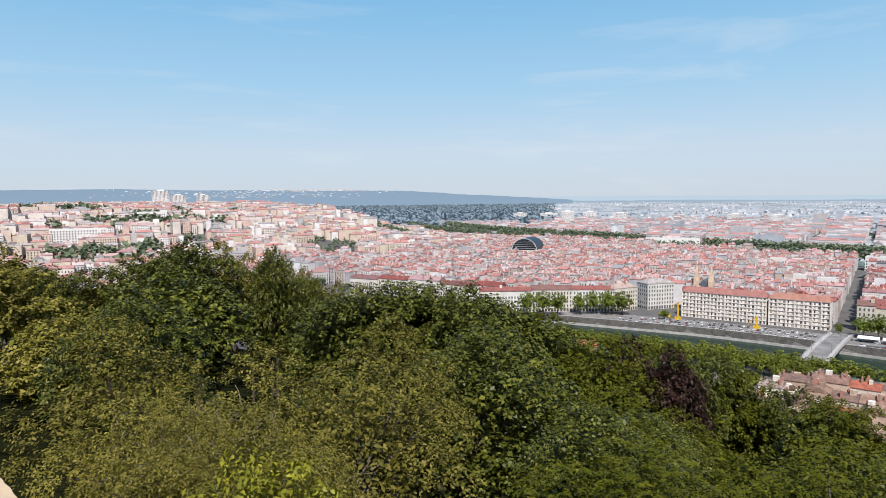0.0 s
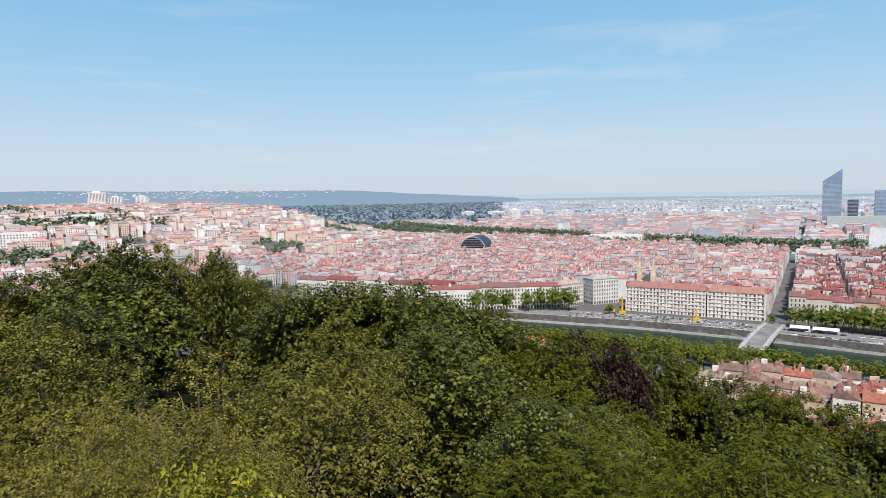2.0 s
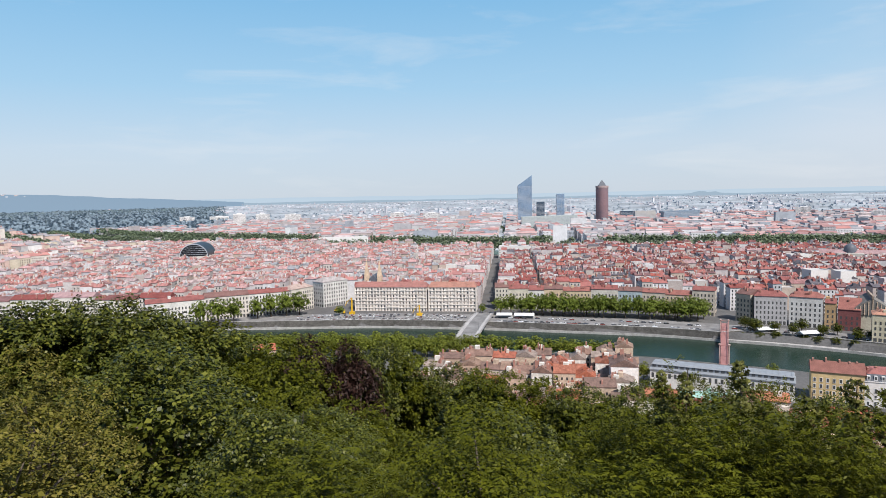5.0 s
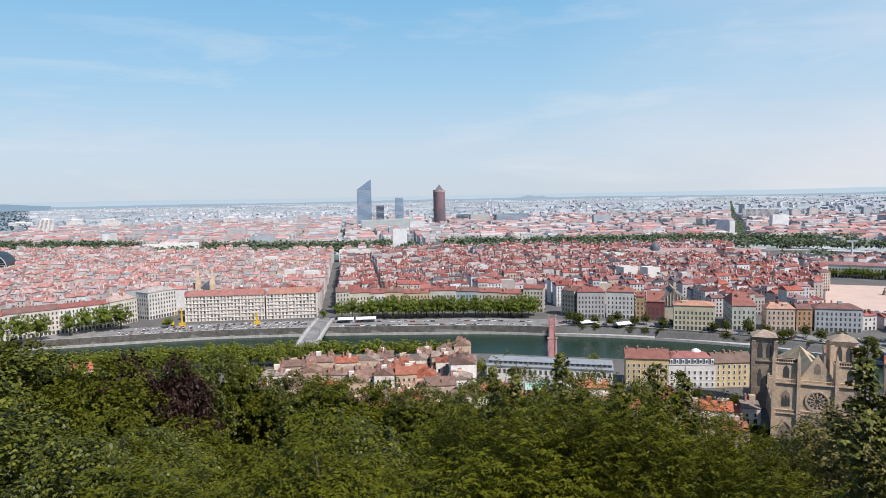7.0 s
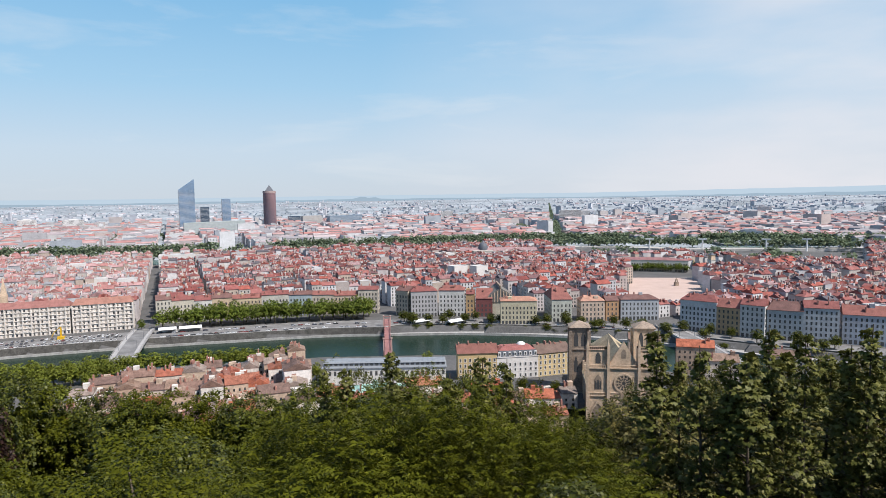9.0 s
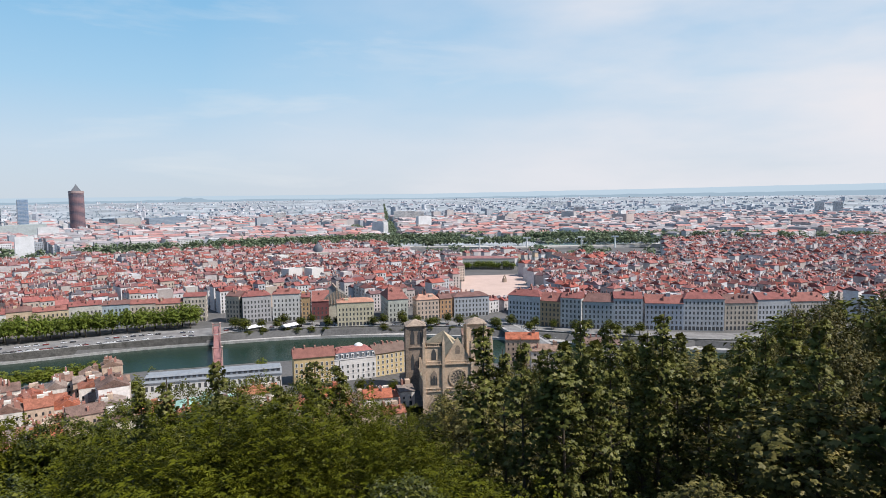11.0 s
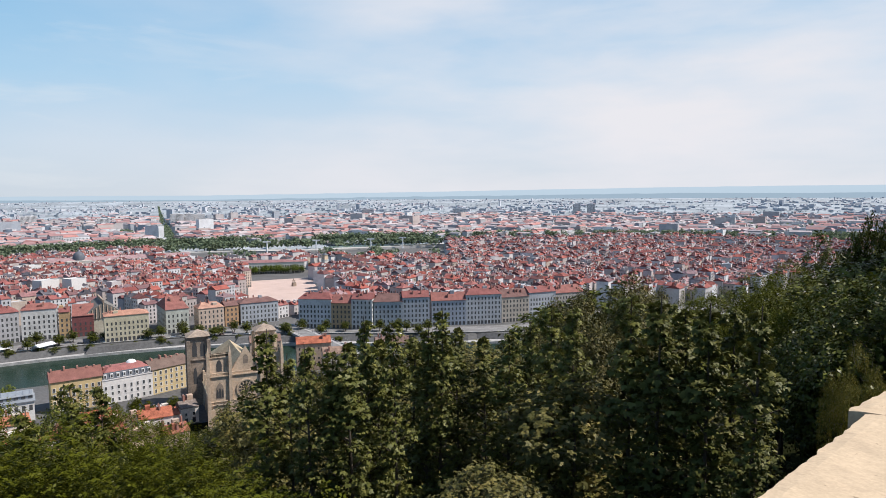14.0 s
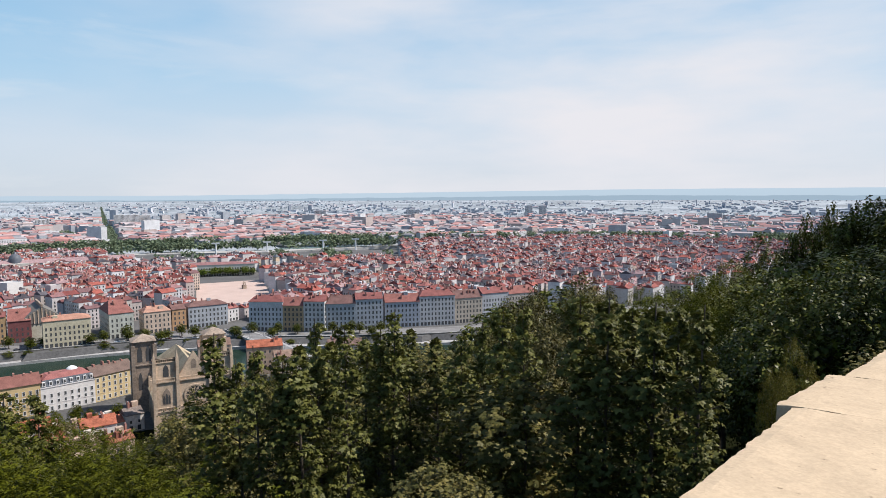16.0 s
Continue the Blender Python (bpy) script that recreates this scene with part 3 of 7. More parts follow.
def facade_house(name, label, a, b, h, depth, colour, roof_colour=None, kind="gable", rise=None, step=2.9, storey=4.05, chimneys=3, group="houses along the far quay", size=(1.2, 2.3), hip=0.4):
    """A house whose front runs from a to b (seen from the river, left to right), reaching back by depth."""
    rng = random.Random(int(a[0] * 7 + a[1] * 13))
    dx, dy = b[0] - a[0], b[1] - a[1]
    w = math.hypot(dx, dy)
    ang = math.degrees(math.atan2(dy, dx))
    nx, ny = -dy / w, dx / w
    cx, cy = (a[0] + b[0]) / 2 + nx * depth / 2, (a[1] + b[1]) / 2 + ny * depth / 2
    z = max(0.0, land(cx, cy))
    A = House()
    add_house(A, cx, cy, z, w, depth, ang, h, rng, kind, rise, (1, 2, 3), chimneys, step, storey, hip=hip, size=size)
    wall = surface("plaster_" + name, [tuple(0.88 * k + 0.02 for k in colour)], grain=0.8, stain=0.12, amount=0.14)
    roof = surface("tiles_" + name, [roof_colour], grain=2.2, stain=0.25, amount=0.2, bump=0.4) if roof_colour else M_ROOF_OB
    t = house_thing(name, label, "building", A, wall, roof, group, base=(cx, cy, z))
    n = max(2, int((w - 1.0) / step))
    q = turned(0, 0, 0, ang)
    for f in range(int((h - 0.9) / storey)):
        for i in range(n):
            me = SHOP_PANE if f == 0 else QUAY_PANE
            ob = part("shop_window" if f == 0 else "window", me, None, t)
            ob.matrix_basis = pose(*q((i - (n - 1) / 2) * w / (n + 0.3), -depth / 2, 0.3 if f == 0 else 0.9 + f * storey), 0, 0, ang)
    return t


def pane_mesh(wide, high):
    s = Shape()
    s.box(same, -wide / 2, wide / 2, -0.06, 0.1, 0, high)
    return s.mesh("window", M_GLASS)


QUAY_PANE, SHOP_PANE = pane_mesh(1.2, 2.3), pane_mesh(2.0, 3.0)

# the row along the far quay, north to south
CREAM, WARM, GREYISH, PINKISH, OCHRE = (0.76, 0.73, 0.67), (0.66, 0.56, 0.44), (0.52, 0.53, 0.54), (0.68, 0.50, 0.42), (0.62, 0.40, 0.20)
REDDISH, ORANGE, BROWN = (0.28, 0.105, 0.092), (0.31, 0.128, 0.105), (0.21, 0.115, 0.10)
facade_house("quay_house", "cream six-storey quay house behind plane trees", (512, 372), (544, 333), 21, 14, CREAM, REDDISH)
facade_house("quay_house", "cream six-storey quay house behind plane trees", (544, 333), (568, 301), 22, 14, (0.70, 0.64, 0.56), BROWN)
facade_house("quay_house", "pale six-storey quay house with red tiled roof", (568, 301), (591, 269), 22, 14, CREAM, REDDISH)
for k, (px, py, w) in enumerate(((529, 548, 40), (535, 507, 40), (541, 466, 40), (547, 425, 40), (553, 388, 30))):
    A = House()
    add_house(A, px, py, 0, w, 15, -82, 20 + 1.5 * (k % 3), random.Random(70 + k), "gable", 3.6, (0, 1, 3), 5, storey=4.0, size=(1.2, 2.2))
    house_thing("riverbank_house", "pale six-storey house with red roof on the far bank", "building", A, surface("riverbank_plaster", [(0.72, 0.67, 0.60)], grain=0.8, stain=0.12, amount=0.14), M_ROOF_OB, "houses along the far quay", base=(px, py, 0))
facade_house("corner_house", "cream stone corner house with many windows", (590, 268), (618, 256), 23, 16, (0.70, 0.64, 0.54), (0.45, 0.34, 0.29), "hip")
facade_house("tall_white_house", "tall white seven-storey house at a small square", (622, 247), (648, 230), 26, 18, (0.74, 0.71, 0.66), (0.40, 0.36, 0.34), "hip")


def slab_block(name, label, a, b, h, depth, roof_colour):
    """The long post-war blocks with deep loggias: a frame of piers and floors in front of dark glass."""
    dx, dy = b[0] - a[0], b[1] - a[1]
    w = math.hypot(dx, dy)
    ang = math.degrees(math.atan2(dy, dx))
    cx, cy = (a[0] + b[0]) / 2 - dy / w * depth / 2, (a[1] + b[1]) / 2 + dx / w * depth / 2
    t = thing(name, label, "apartment building", "apartment blocks on the far quay")
    t.location = (cx, cy, 0)
    m = turned(0, 0, 0, ang)
    s = Shape()
    s.box(m, -w / 2, w / 2, -depth / 2, depth / 2, -2, h)
    part("wall", s, surface("render_" + name, [(0.84, 0.76, 0.67)], grain=0.8, stain=0.1), t)
    fl = int(h / 3.3)
    n = int(w / 3.1)
    glass = Shape()
    rail = Shape()
    rng = random.Random(5)
    for f in range(fl):
        z = 0.4 + f * h / fl
        for i in range(n):
            x = -w / 2 + (i + 0.5) * w / n
            tall = 2.1
            glass.add([m(*p) for p in ((x - 0.62, -depth / 2 - 0.06, z), (x + 0.62, -depth / 2 - 0.06, z), (x + 0.62, -depth / 2 - 0.06, z + tall), (x - 0.62, -depth / 2 - 0.06, z + tall))], [(0, 1, 2, 3)])
            if f and rng.random() < 0.6:
                rail.box(m, x - 1.05, x + (1.05 if rng.random() < 0.6 else 0.0), -depth / 2 - 0.5, -depth / 2 - 0.1, z - 0.1, z + 0.95)
    part("glazing", glass, M_BLINDS, t, kind="stuff")
    part("balcony_front", rail, M_CREAM, t, kind="stuff")
    piers = Shape()
    for i in range(0, n + 1, 2):
        x = -w / 2 + i * w / n
        piers.box(m, x - 0.35, x + 0.35, -depth / 2 - 0.75, -depth / 2, 0, h)
    part("pier_frame", piers, M_CREAM, t, kind="stuff")
    slab = Shape()
    for f in range(1, fl + 1):
        slab.box(m, -w / 2, w / 2, -depth / 2 - 0.6, -depth / 2, f * h / fl - 0.18, f * h / fl + 0.05)
    part("slab_edge", slab, M_CREAM, t, kind="stuff")
    r = Shape()
    r.add([m(*p) for p in ((-w / 2 - 0.5, -depth / 2 - 0.8, h), (w / 2 + 0.5, -depth / 2 - 0.8, h), (w / 2 + 0.5, depth / 2 + 0.5, h), (-w / 2 - 0.5, depth / 2 + 0.5, h), (-w / 2 + 2, 0, h + 4.6), (w / 2 - 2, 0, h + 4.6))],
          [(0, 1, 5, 4), (2, 3, 4, 5), (1, 2, 5), (3, 0, 4), (3, 2, 1, 0)])
    part("roof", r, surface("tiles_" + name, [roof_colour], grain=2.2, stain=0.25, amount=0.18, bump=0.4), t)
    for i in range(7):
        c = Shape()
        x = -w / 2 + (i + 0.5) * w / 7
        c.box(m, x - 0.5, x + 0.5, 1.5, 3.0, h + 1.5, h + 4.4)
        part("chimney", c, M_CHIMNEY, t)
    return t


slab_block("apartment_block", "long cream apartment block with loggias and red roof", (607, 208), (609, 136), 23.5, 15, (0.36, 0.165, 0.14))
slab_block("apartment_block", "long cream apartment block with loggias and tiled roof", (609, 134), (611, 88), 23.5, 15, (0.40, 0.20, 0.15))
G = [((623, 71), (625, 58), 19, (0.60, 0.55, 0.46), BROWN), ((625, 58), (628, 39), 17.5, (0.66, 0.60, 0.48), REDDISH), ((628, 39), (628, 24), 16, CREAM, REDDISH),
     ((628, 24), (628, 6), 17, (0.64, 0.48, 0.32), BROWN), ((628, 6), (627, -20), 15.5, (0.66, 0.52, 0.34), ORANGE), ((627, -20), (625, -45), 17.5, (0.62, 0.58, 0.50), REDDISH),
     ((625, -45), (620, -66), 16.5, (0.46, 0.54, 0.56), BROWN), ((620, -66), (614, -86), 16, (0.66, 0.56, 0.44), ORANGE), ((614, -86), (608, -108), 15, (0.70, 0.55, 0.40), ORANGE),
     ((608, -108), (602, -126), 20, (0.64, 0.56, 0.46), REDDISH)]
for a, b, h, c, r in G:
    facade_house("quay_house", "narrow plastered quay house with tiled roof behind trees", a, b, h + 3.0, 13, c, r)
facade_house("quay_house", "beige quay house beside the red footbridge", (584, -139), (574, -148), 24, 16, (0.60, 0.50, 0.38), BROWN)
facade_house("quay_house", "grey five-storey quay house with red roof", (570, -150), (566, -174), 24, 16, (0.50, 0.48, 0.47), REDDISH, "hip")
facade_house("quay_house", "white five-storey quay house with red roof", (565, -175), (556, -197), 24.5, 16, (0.72, 0.69, 0.64), ORANGE, "hip")
facade_house("quay_house", "narrow ochre quay house", (555, -198), (552, -205), 21, 14, OCHRE, REDDISH)
facade_house("dark_red_house", "dark red quay house with stepped gable", (551, -206), (545, -220), 17, 30, (0.24, 0.075, 0.07), ORANGE)
facade_house("quay_palace", "wide beige quay building with regular windows", (509, -213), (498, -242), 20.5, 18, (0.68, 0.60, 0.42), (0.50, 0.26, 0.18), "hip", 2.5)
facade_house("quay_house", "pale grey quay house with long red hipped roof", (502, -258), (497, -275), 20, 38, (0.58, 0.58, 0.50), ORANGE, "hip")
facade_house("quay_house", "pinkish beige quay house", (496, -283), (490, -303), 18, 16, (0.68, 0.52, 0.40), (0.50, 0.28, 0.2), "hip")
facade_house("quay_house", "narrow orange-brown quay house", (490, -304), (487, -315), 18, 16, (0.58, 0.34, 0.18), BROWN)
facade_house("quay_house", "long grey-blue quay building with red roof", (487, -317), (476, -348), 18.5, 18, (0.50, 0.52, 0.54), BROWN, "hip", 3.0)
C = [((437, -340), (413, -355), 25, (0.74, 0.75, 0.76), REDDISH), ((413, -355), (398, -364), 22, (0.60, 0.42, 0.24), ORANGE), ((398, -364), (383, -373), 25.5, (0.80, 0.78, 0.74), REDDISH),
     ((384, -376), (367, -393), 23, (0.60, 0.63, 0.64), BROWN), ((367, -393), (352, -410), 26, (0.64, 0.66, 0.68), REDDISH), ((353, -414), (333, -436), 22, (0.56, 0.59, 0.64), ORANGE),
     ((333, -436), (313, -460), 26, (0.72, 0.71, 0.70), REDDISH), ((314, -462), (300, -484), 22.5, (0.70, 0.60, 0.48), BROWN), ((300, -484), (287, -508), 25, (0.62, 0.62, 0.63), REDDISH), ((287, -508), (272, -535), 23, (0.66, 0.58, 0.50), ORANGE)]
# walls darkened by 0.86: the shade on these fronts is painted in
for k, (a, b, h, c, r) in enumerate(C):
    facade_house("quay_house", "plastered quay house with shade in its wall colour and red tiled roof", a, b, h, 15, tuple(0.86 * v for v in c), r, "hip" if k % 3 == 0 else "gable", 4.2 + 1.5 * (k % 2), chimneys=5, hip=0.3)

# ---------------------------------------------------------------- the old quarter at the foot of the hill
OLD_TILES = surface("weathered_old_tiles", [(0.26, 0.16, 0.125), (0.37, 0.125, 0.08), (0.25, 0.20, 0.17), (0.21, 0.135, 0.11), (0.43, 0.14, 0.08), (0.32, 0.25, 0.21), (0.36, 0.14, 0.09), (0.30, 0.20, 0.15)], "object", grain=2.4, stain=0.4, amount=0.3, bump=0.5)
OLD_WALL = surface("old_town_plaster", [(0.62, 0.47, 0.35), (0.72, 0.62, 0.52), (0.54, 0.40, 0.30), (0.80, 0.74, 0.66)], "object", grain=0.9, stain=0.3, amount=0.18)


def old_house(x, y, w, d, angle, h, rng, label):
    A = House()
    z = land(x, y)
    add_house(A, x, y, z, w, d, angle, h, rng, "gable", rng.uniform(1.9, 3.2), (0, 1, 2, 3), rng.randint(1, 4), step=2.4, storey=2.9, size=(0.9, 1.45), over=0.3)
    t = house_thing("old_town_house", label, "house", A, OLD_WALL, OLD_TILES, "old quarter roofs", base=(x, y, z))
    # a dormer or raised stair head on some roofs
    if rng.random() < 0.45:
        m = turned(0, 0, 0, angle)
        s = Shape()
        a, b = rng.uniform(-w * 0.25, w * 0.25), rng.uniform(-d * 0.2, d * 0.2)
        s.box(m, a - 1.4, a + 1.4, b - 1.2, b + 1.2, h, h + rng.uniform(3.4, 4.6))
        part("stair_head", s, OLD_WALL, t)


rng = random.Random(11)
for row in range(8):
    y = 84.0 - row * 1.5
    while y > -26:
        w = rng.uniform(8.0, 15.0)
        x = 296 + row * 12.6 + rng.uniform(-1.5, 1.5) - 0.06 * y
        h = rng.uniform(10.0, 21.0) + (1.5 if row > 5 else 0) - land(x, y) * 0.7
        up = rng.random() < 0.35
        old_house(x, y - w / 2, w if not up else 11, 11 if not up else w, -90 + (90 if up else 0) + rng.uniform(-4, 4), h, rng, "old plastered town house with weathered clay tiles and chimneys")
        y -= w + (0.1 if rng.random() < 0.85 else 3)
for row in range(3):
    y = -58.0
    while y > -166:
        w = rng.uniform(7, 13)
        x = 284 + row * 15 + 0.22 * (y + 60) + rng.uniform(-2, 2)
        if not (math.hypot(x - 322, y + 66) < 22 or x > 318 and -112 < y < -40 or y < -140 and x < 292):
            old_house(x, y - w / 2, w, 11, -98 + rng.uniform(-5, 5), rng.uniform(6, 8.5), rng, "low old house with orange clay roof near the cathedral")
        y -= w + 0.4
A = House()
add_house(A, 340, -27, land(340, -27), 18, 13, 0, 22.5, random.Random(3), "gable", 3.2, (0, 2), 3, size=(0.9, 1.5))
house_thing("tall_gable_house", "tall pale house with a blank white gable wall", "house", A, surface("white_render_gable", [(0.95, 0.88, 0.82)], grain=0.8), OLD_TILES, "old quarter roofs", base=(340, -27, land(340, -27)))
for px, py, w, d, h in ((328, -44, 16, 11, 10), (331, -93, 20, 12, 9.5), (312, -58, 14, 11, 10)):
    A = House()
    add_house(A, px, py, land(px, py), w, d, -98, h, random.Random(int(px)), "gable", 2.6, (0, 1, 3), 2, size=(0.9, 1.5))
    house_thing("low_orange_house", "low house with fresh orange clay roof", "house", A, OLD_WALL, surface("orange_tiles", [(0.42, 0.17, 0.10)], grain=2.2, stain=0.3, amount=0.22, bump=0.4), "old quarter roofs", base=(px, py, land(px, py)))
for px, py, w, d, h, a in [(322, 112, 16, 12, 15, -70), (345, 150, 14, 11, 15, -60), (300, 128, 12, 10, 13, -80), (375, 190, 14, 12, 16, -60), (280, 92, 12, 11, 14, -90), (295, -52, 16, 12, 14, -95), (306, -74, 18, 12, 13, -100), (300, -118, 16, 12, 12, -105), (282, -138, 14, 11, 12, -110),
                           (292, -100, 12, 10, 11, -98), (360, -252, 20, 12, 15, -120), (330, -268, 22, 12, 15, -125), (300, -262, 18, 12, 14, -125), (290, -300, 22, 12, 15, -130)]:
    A = House()
    z = land(px, py)
    add_house(A, px, py, z, w, d, a, h, random.Random(int(px)), "gable", None, (0, 1, 2, 3), 3, size=(0.95, 1.5))
    house_thing("old_town_house", "old plastered house with orange clay roof between trees", "house", A, OLD_WALL, OLD_TILES, "old quarter roofs", base=(px, py, z))


# the tall houses along the near quay, with separate windows
def near_quay_house(name, label, a, b, h, depth, colour, roof_kind):
    dx, dy = b[0] - a[0], b[1] - a[1]
    w = math.hypot(dx, dy)
    ang = math.degrees(math.atan2(dy, dx))
    cx, cy = (a[0] + b[0]) / 2 - dy / w * depth / 2, (a[1] + b[1]) / 2 + dx / w * depth / 2
    t = thing(name, label, "building", "houses along the near quay")
    t.matrix_basis = pose(cx, cy, 2.0, 0, 0, ang)
    s = Shape()
    s.box(same, -w / 2, w / 2, -depth / 2, depth / 2, -3, h)
    s.box(same, -w / 2 - 0.25, w / 2 + 0.25, -depth / 2 - 0.25, depth / 2 + 0.25, h - 0.5, h)
    s.box(same, -w / 2 - 0.12, w / 2 + 0.12, -depth / 2 - 0.12, depth / 2 + 0.12, 4.3, 4.6)
    part("wall", s, surface("plaster_" + name, [colour], grain=0.8, stain=0.15, amount=0.1), t)
    pane = Shape()
    pane.box(same, -0.5, 0.5, -0.04, 0.04, 0, 1.85)
    pane_me = pane.mesh("window", M_GLASS)
    fr = Shape()
    fr.box(same, -0.68, -0.5, -0.09, 0.02, -0.05, 1.95)
    fr.box(same, 0.5, 0.68, -0.09, 0.02, -0.05, 1.95)
    fr.box(same, -0.74, 0.74, -0.14, 0.02, 1.9, 2.08)
    fr.box(same, -0.74, 0.74, -0.16, 0.02, -0.16, -0.02)
    fr_me = fr.mesh("window_surround", M_WHITE)
    n = int(w / 2.9)
    for f in range(int((h - 0.8) / 3.3)):
        for i in range(n):
            wob = part("window", pane_me, None, t)
            wob.location = (-w / 2 + (i + 0.5) * w / n, -depth / 2 - 0.02, 0.9 + f * 3.3)
            sob = part("frame", fr_me, None, wob)
    r = Shape()
    if roof_kind == "mansard":
        r.box(same, -w / 2, w / 2, -depth / 2, depth / 2, h, h + 3.4, 1.3)
        part("roof", r, M_SLATE, t, "grey slate mansard with white dormers")
        for i in range(n):
            dmr = Shape()
            x = -w / 2 + (i + 0.5) * w / n
            dmr.box(same, x - 0.75, x + 0.75, -depth / 2 + 0.1, -depth / 2 + 2, h + 0.4, h + 2.7)
            part("dormer", dmr, M_WHITE, t)
            g = Shape()
            g.box(same, x - 0.45, x + 0.45, -depth / 2 + 0.05, -depth / 2 + 0.12, h + 0.8, h + 2.3)
            part("dormer_pane", g, M_GLASS, t)
        top = Shape()
        top.box(same, -w / 2 + 1.3, w / 2 - 1.3, -depth / 2 + 1.3, depth / 2 - 1.3, h + 3.4, h + 5.2, 3.0)
        part("upper_roof", top, M_ROOF_OB, t)
        dome = Shape()
        rings = 6
        for k in range(rings):
            a0, a1 = k / rings * math.pi / 2, (k + 1) / rings * math.pi / 2
            dome.add([(w * 0.18 + 3.0 * math.cos(aa) * math.cos(q), 2 + 3.0 * math.cos(aa) * math.sin(q), h + 4.2 + 2.6 * math.sin(aa)) for aa in (a0, a1) for q in np.linspace(0, 2 * math.pi, 13)[:-1]],
                     [(j, (j + 1) % 12, 12 + (j + 1) % 12, 12 + j) for j in range(12)])
        part("dome", dome, M_WHITE, t, "white roof dome", smooth=True)
    else:
        e = 0.6
        r.add([(-w / 2 - e, -depth / 2 - e, h), (w / 2 + e, -depth / 2 - e, h), (w / 2 + e, depth / 2 + e, h), (-w / 2 - e, depth / 2 + e, h), (-w / 2 - e, 0, h + 4.4), (w / 2 + e, 0, h + 4.4)],
              [(0, 1, 5, 4), (2, 3, 4, 5), (1, 2, 5), (3, 0, 4), (3, 2, 1, 0)])
        part("roof", r, surface("tiles_" + name + roof_kind, [(0.26, 0.115, 0.092) if roof_kind == "red" else (0.19, 0.13, 0.105)], grain=2.2, stain=0.25, amount=0.2, bump=0.4), t)
    for i in range(5):
        c = Shape()
        x = -w / 2 + (i + 0.5 + 0.3 * math.sin(i * 5.1 + w)) * w / 5
        c.box(same, x - 0.4, x + 0.4, -1.2 - 0.5 * math.sin(i * 3.0), 1.0, h + 2.0, h + 5.2 + 0.7 * math.sin(i * 7.7))
        part("chimney", c, M_CHIMNEY, t)
    return t


near_quay_house("yellow_quay_house", "ochre-yellow quay house with red tiled roof", (357, -122), (351, -144.5), 16.0, 14, (0.68, 0.50, 0.26), "red")
near_quay_house("white_quay_house", "white quay house with slate mansard and dormers", (351, -144.5), (347, -169.5), 13.2, 15, (0.82, 0.77, 0.72), "mansard")
near_quay_house("yellow_quay_house", "ochre-yellow quay house with dark tiled roof", (347, -169.5), (347, -191), 14.0, 14, (0.70, 0.54, 0.30), "brown")


# the law courts on the near quay: a long grey glass-and-zinc roof
def law_courts():
    t = thing("law_courts", "long low white building with grey zinc roof", "building")
    t.matrix_basis = pose(371, -81, 2.0, 0, 0, -107)
    w, d, h = 72, 14, 9.6
    s = Shape()
    s.box(same, -w / 2, w / 2, -d / 2, d / 2, -3, h)
    part("wall", s, surface("courts_stone", [(0.80, 0.76, 0.70)], grain=0.8, stain=0.15), t)
    r = Shape()
    r.box(same, -w / 2 - 0.5, w / 2 + 0.5, -d / 2 - 0.5, d / 2 + 0.5, h, h + 0.5)
    r.box(same, -w / 2 + 0.5, w / 2 - 0.5, -d / 2 + 4.0, d / 2 - 1, h + 0.5, h + 2.3)
    r.box(same, -w / 2, w / 2, -d / 2 + 3.5, d / 2, h + 2.3, h + 2.9, 0.5)
    part("roof", r, M_OLD_ZINC, t)
    for i in range(24):
        x = -w / 2 + (i + 0.5) * w / 24
        g = Shape()
        g.box(same, x - 0.9, x + 0.9, -d / 2 + 3.9, -d / 2 + 4.1, h + 0.8, h + 2.0)
        part("clerestory_window", g, M_GLASS, t)
        g = Shape()
        g.box(same, x - 0.7, x + 0.7, -d / 2 - 0.06, -d / 2 + 0.1, h - 4.2, h - 1.6)
        part("window", g, M_GLASS, t)
        b = Shape()
        b.box(same, x - 0.12, x + 0.12, -d / 2 + 4.4, d / 2 - 1.4, h + 2.85, h + 3.1)
        part("roof_rib", b, M_OLD_ZINC, t)


law_courts()
A = House()
add_house(A, 322, -66, land(322, -66), 30, 14, -100, 10.5, random.Random(9), "hip", 3.0, (0, 1, 2, 3), 2)
house_thing("copper_roof_hall", "hall with pale green copper roof", "building", A, M_WALL_OB, M_COPPER, base=(322, -66, land(322, -66)))


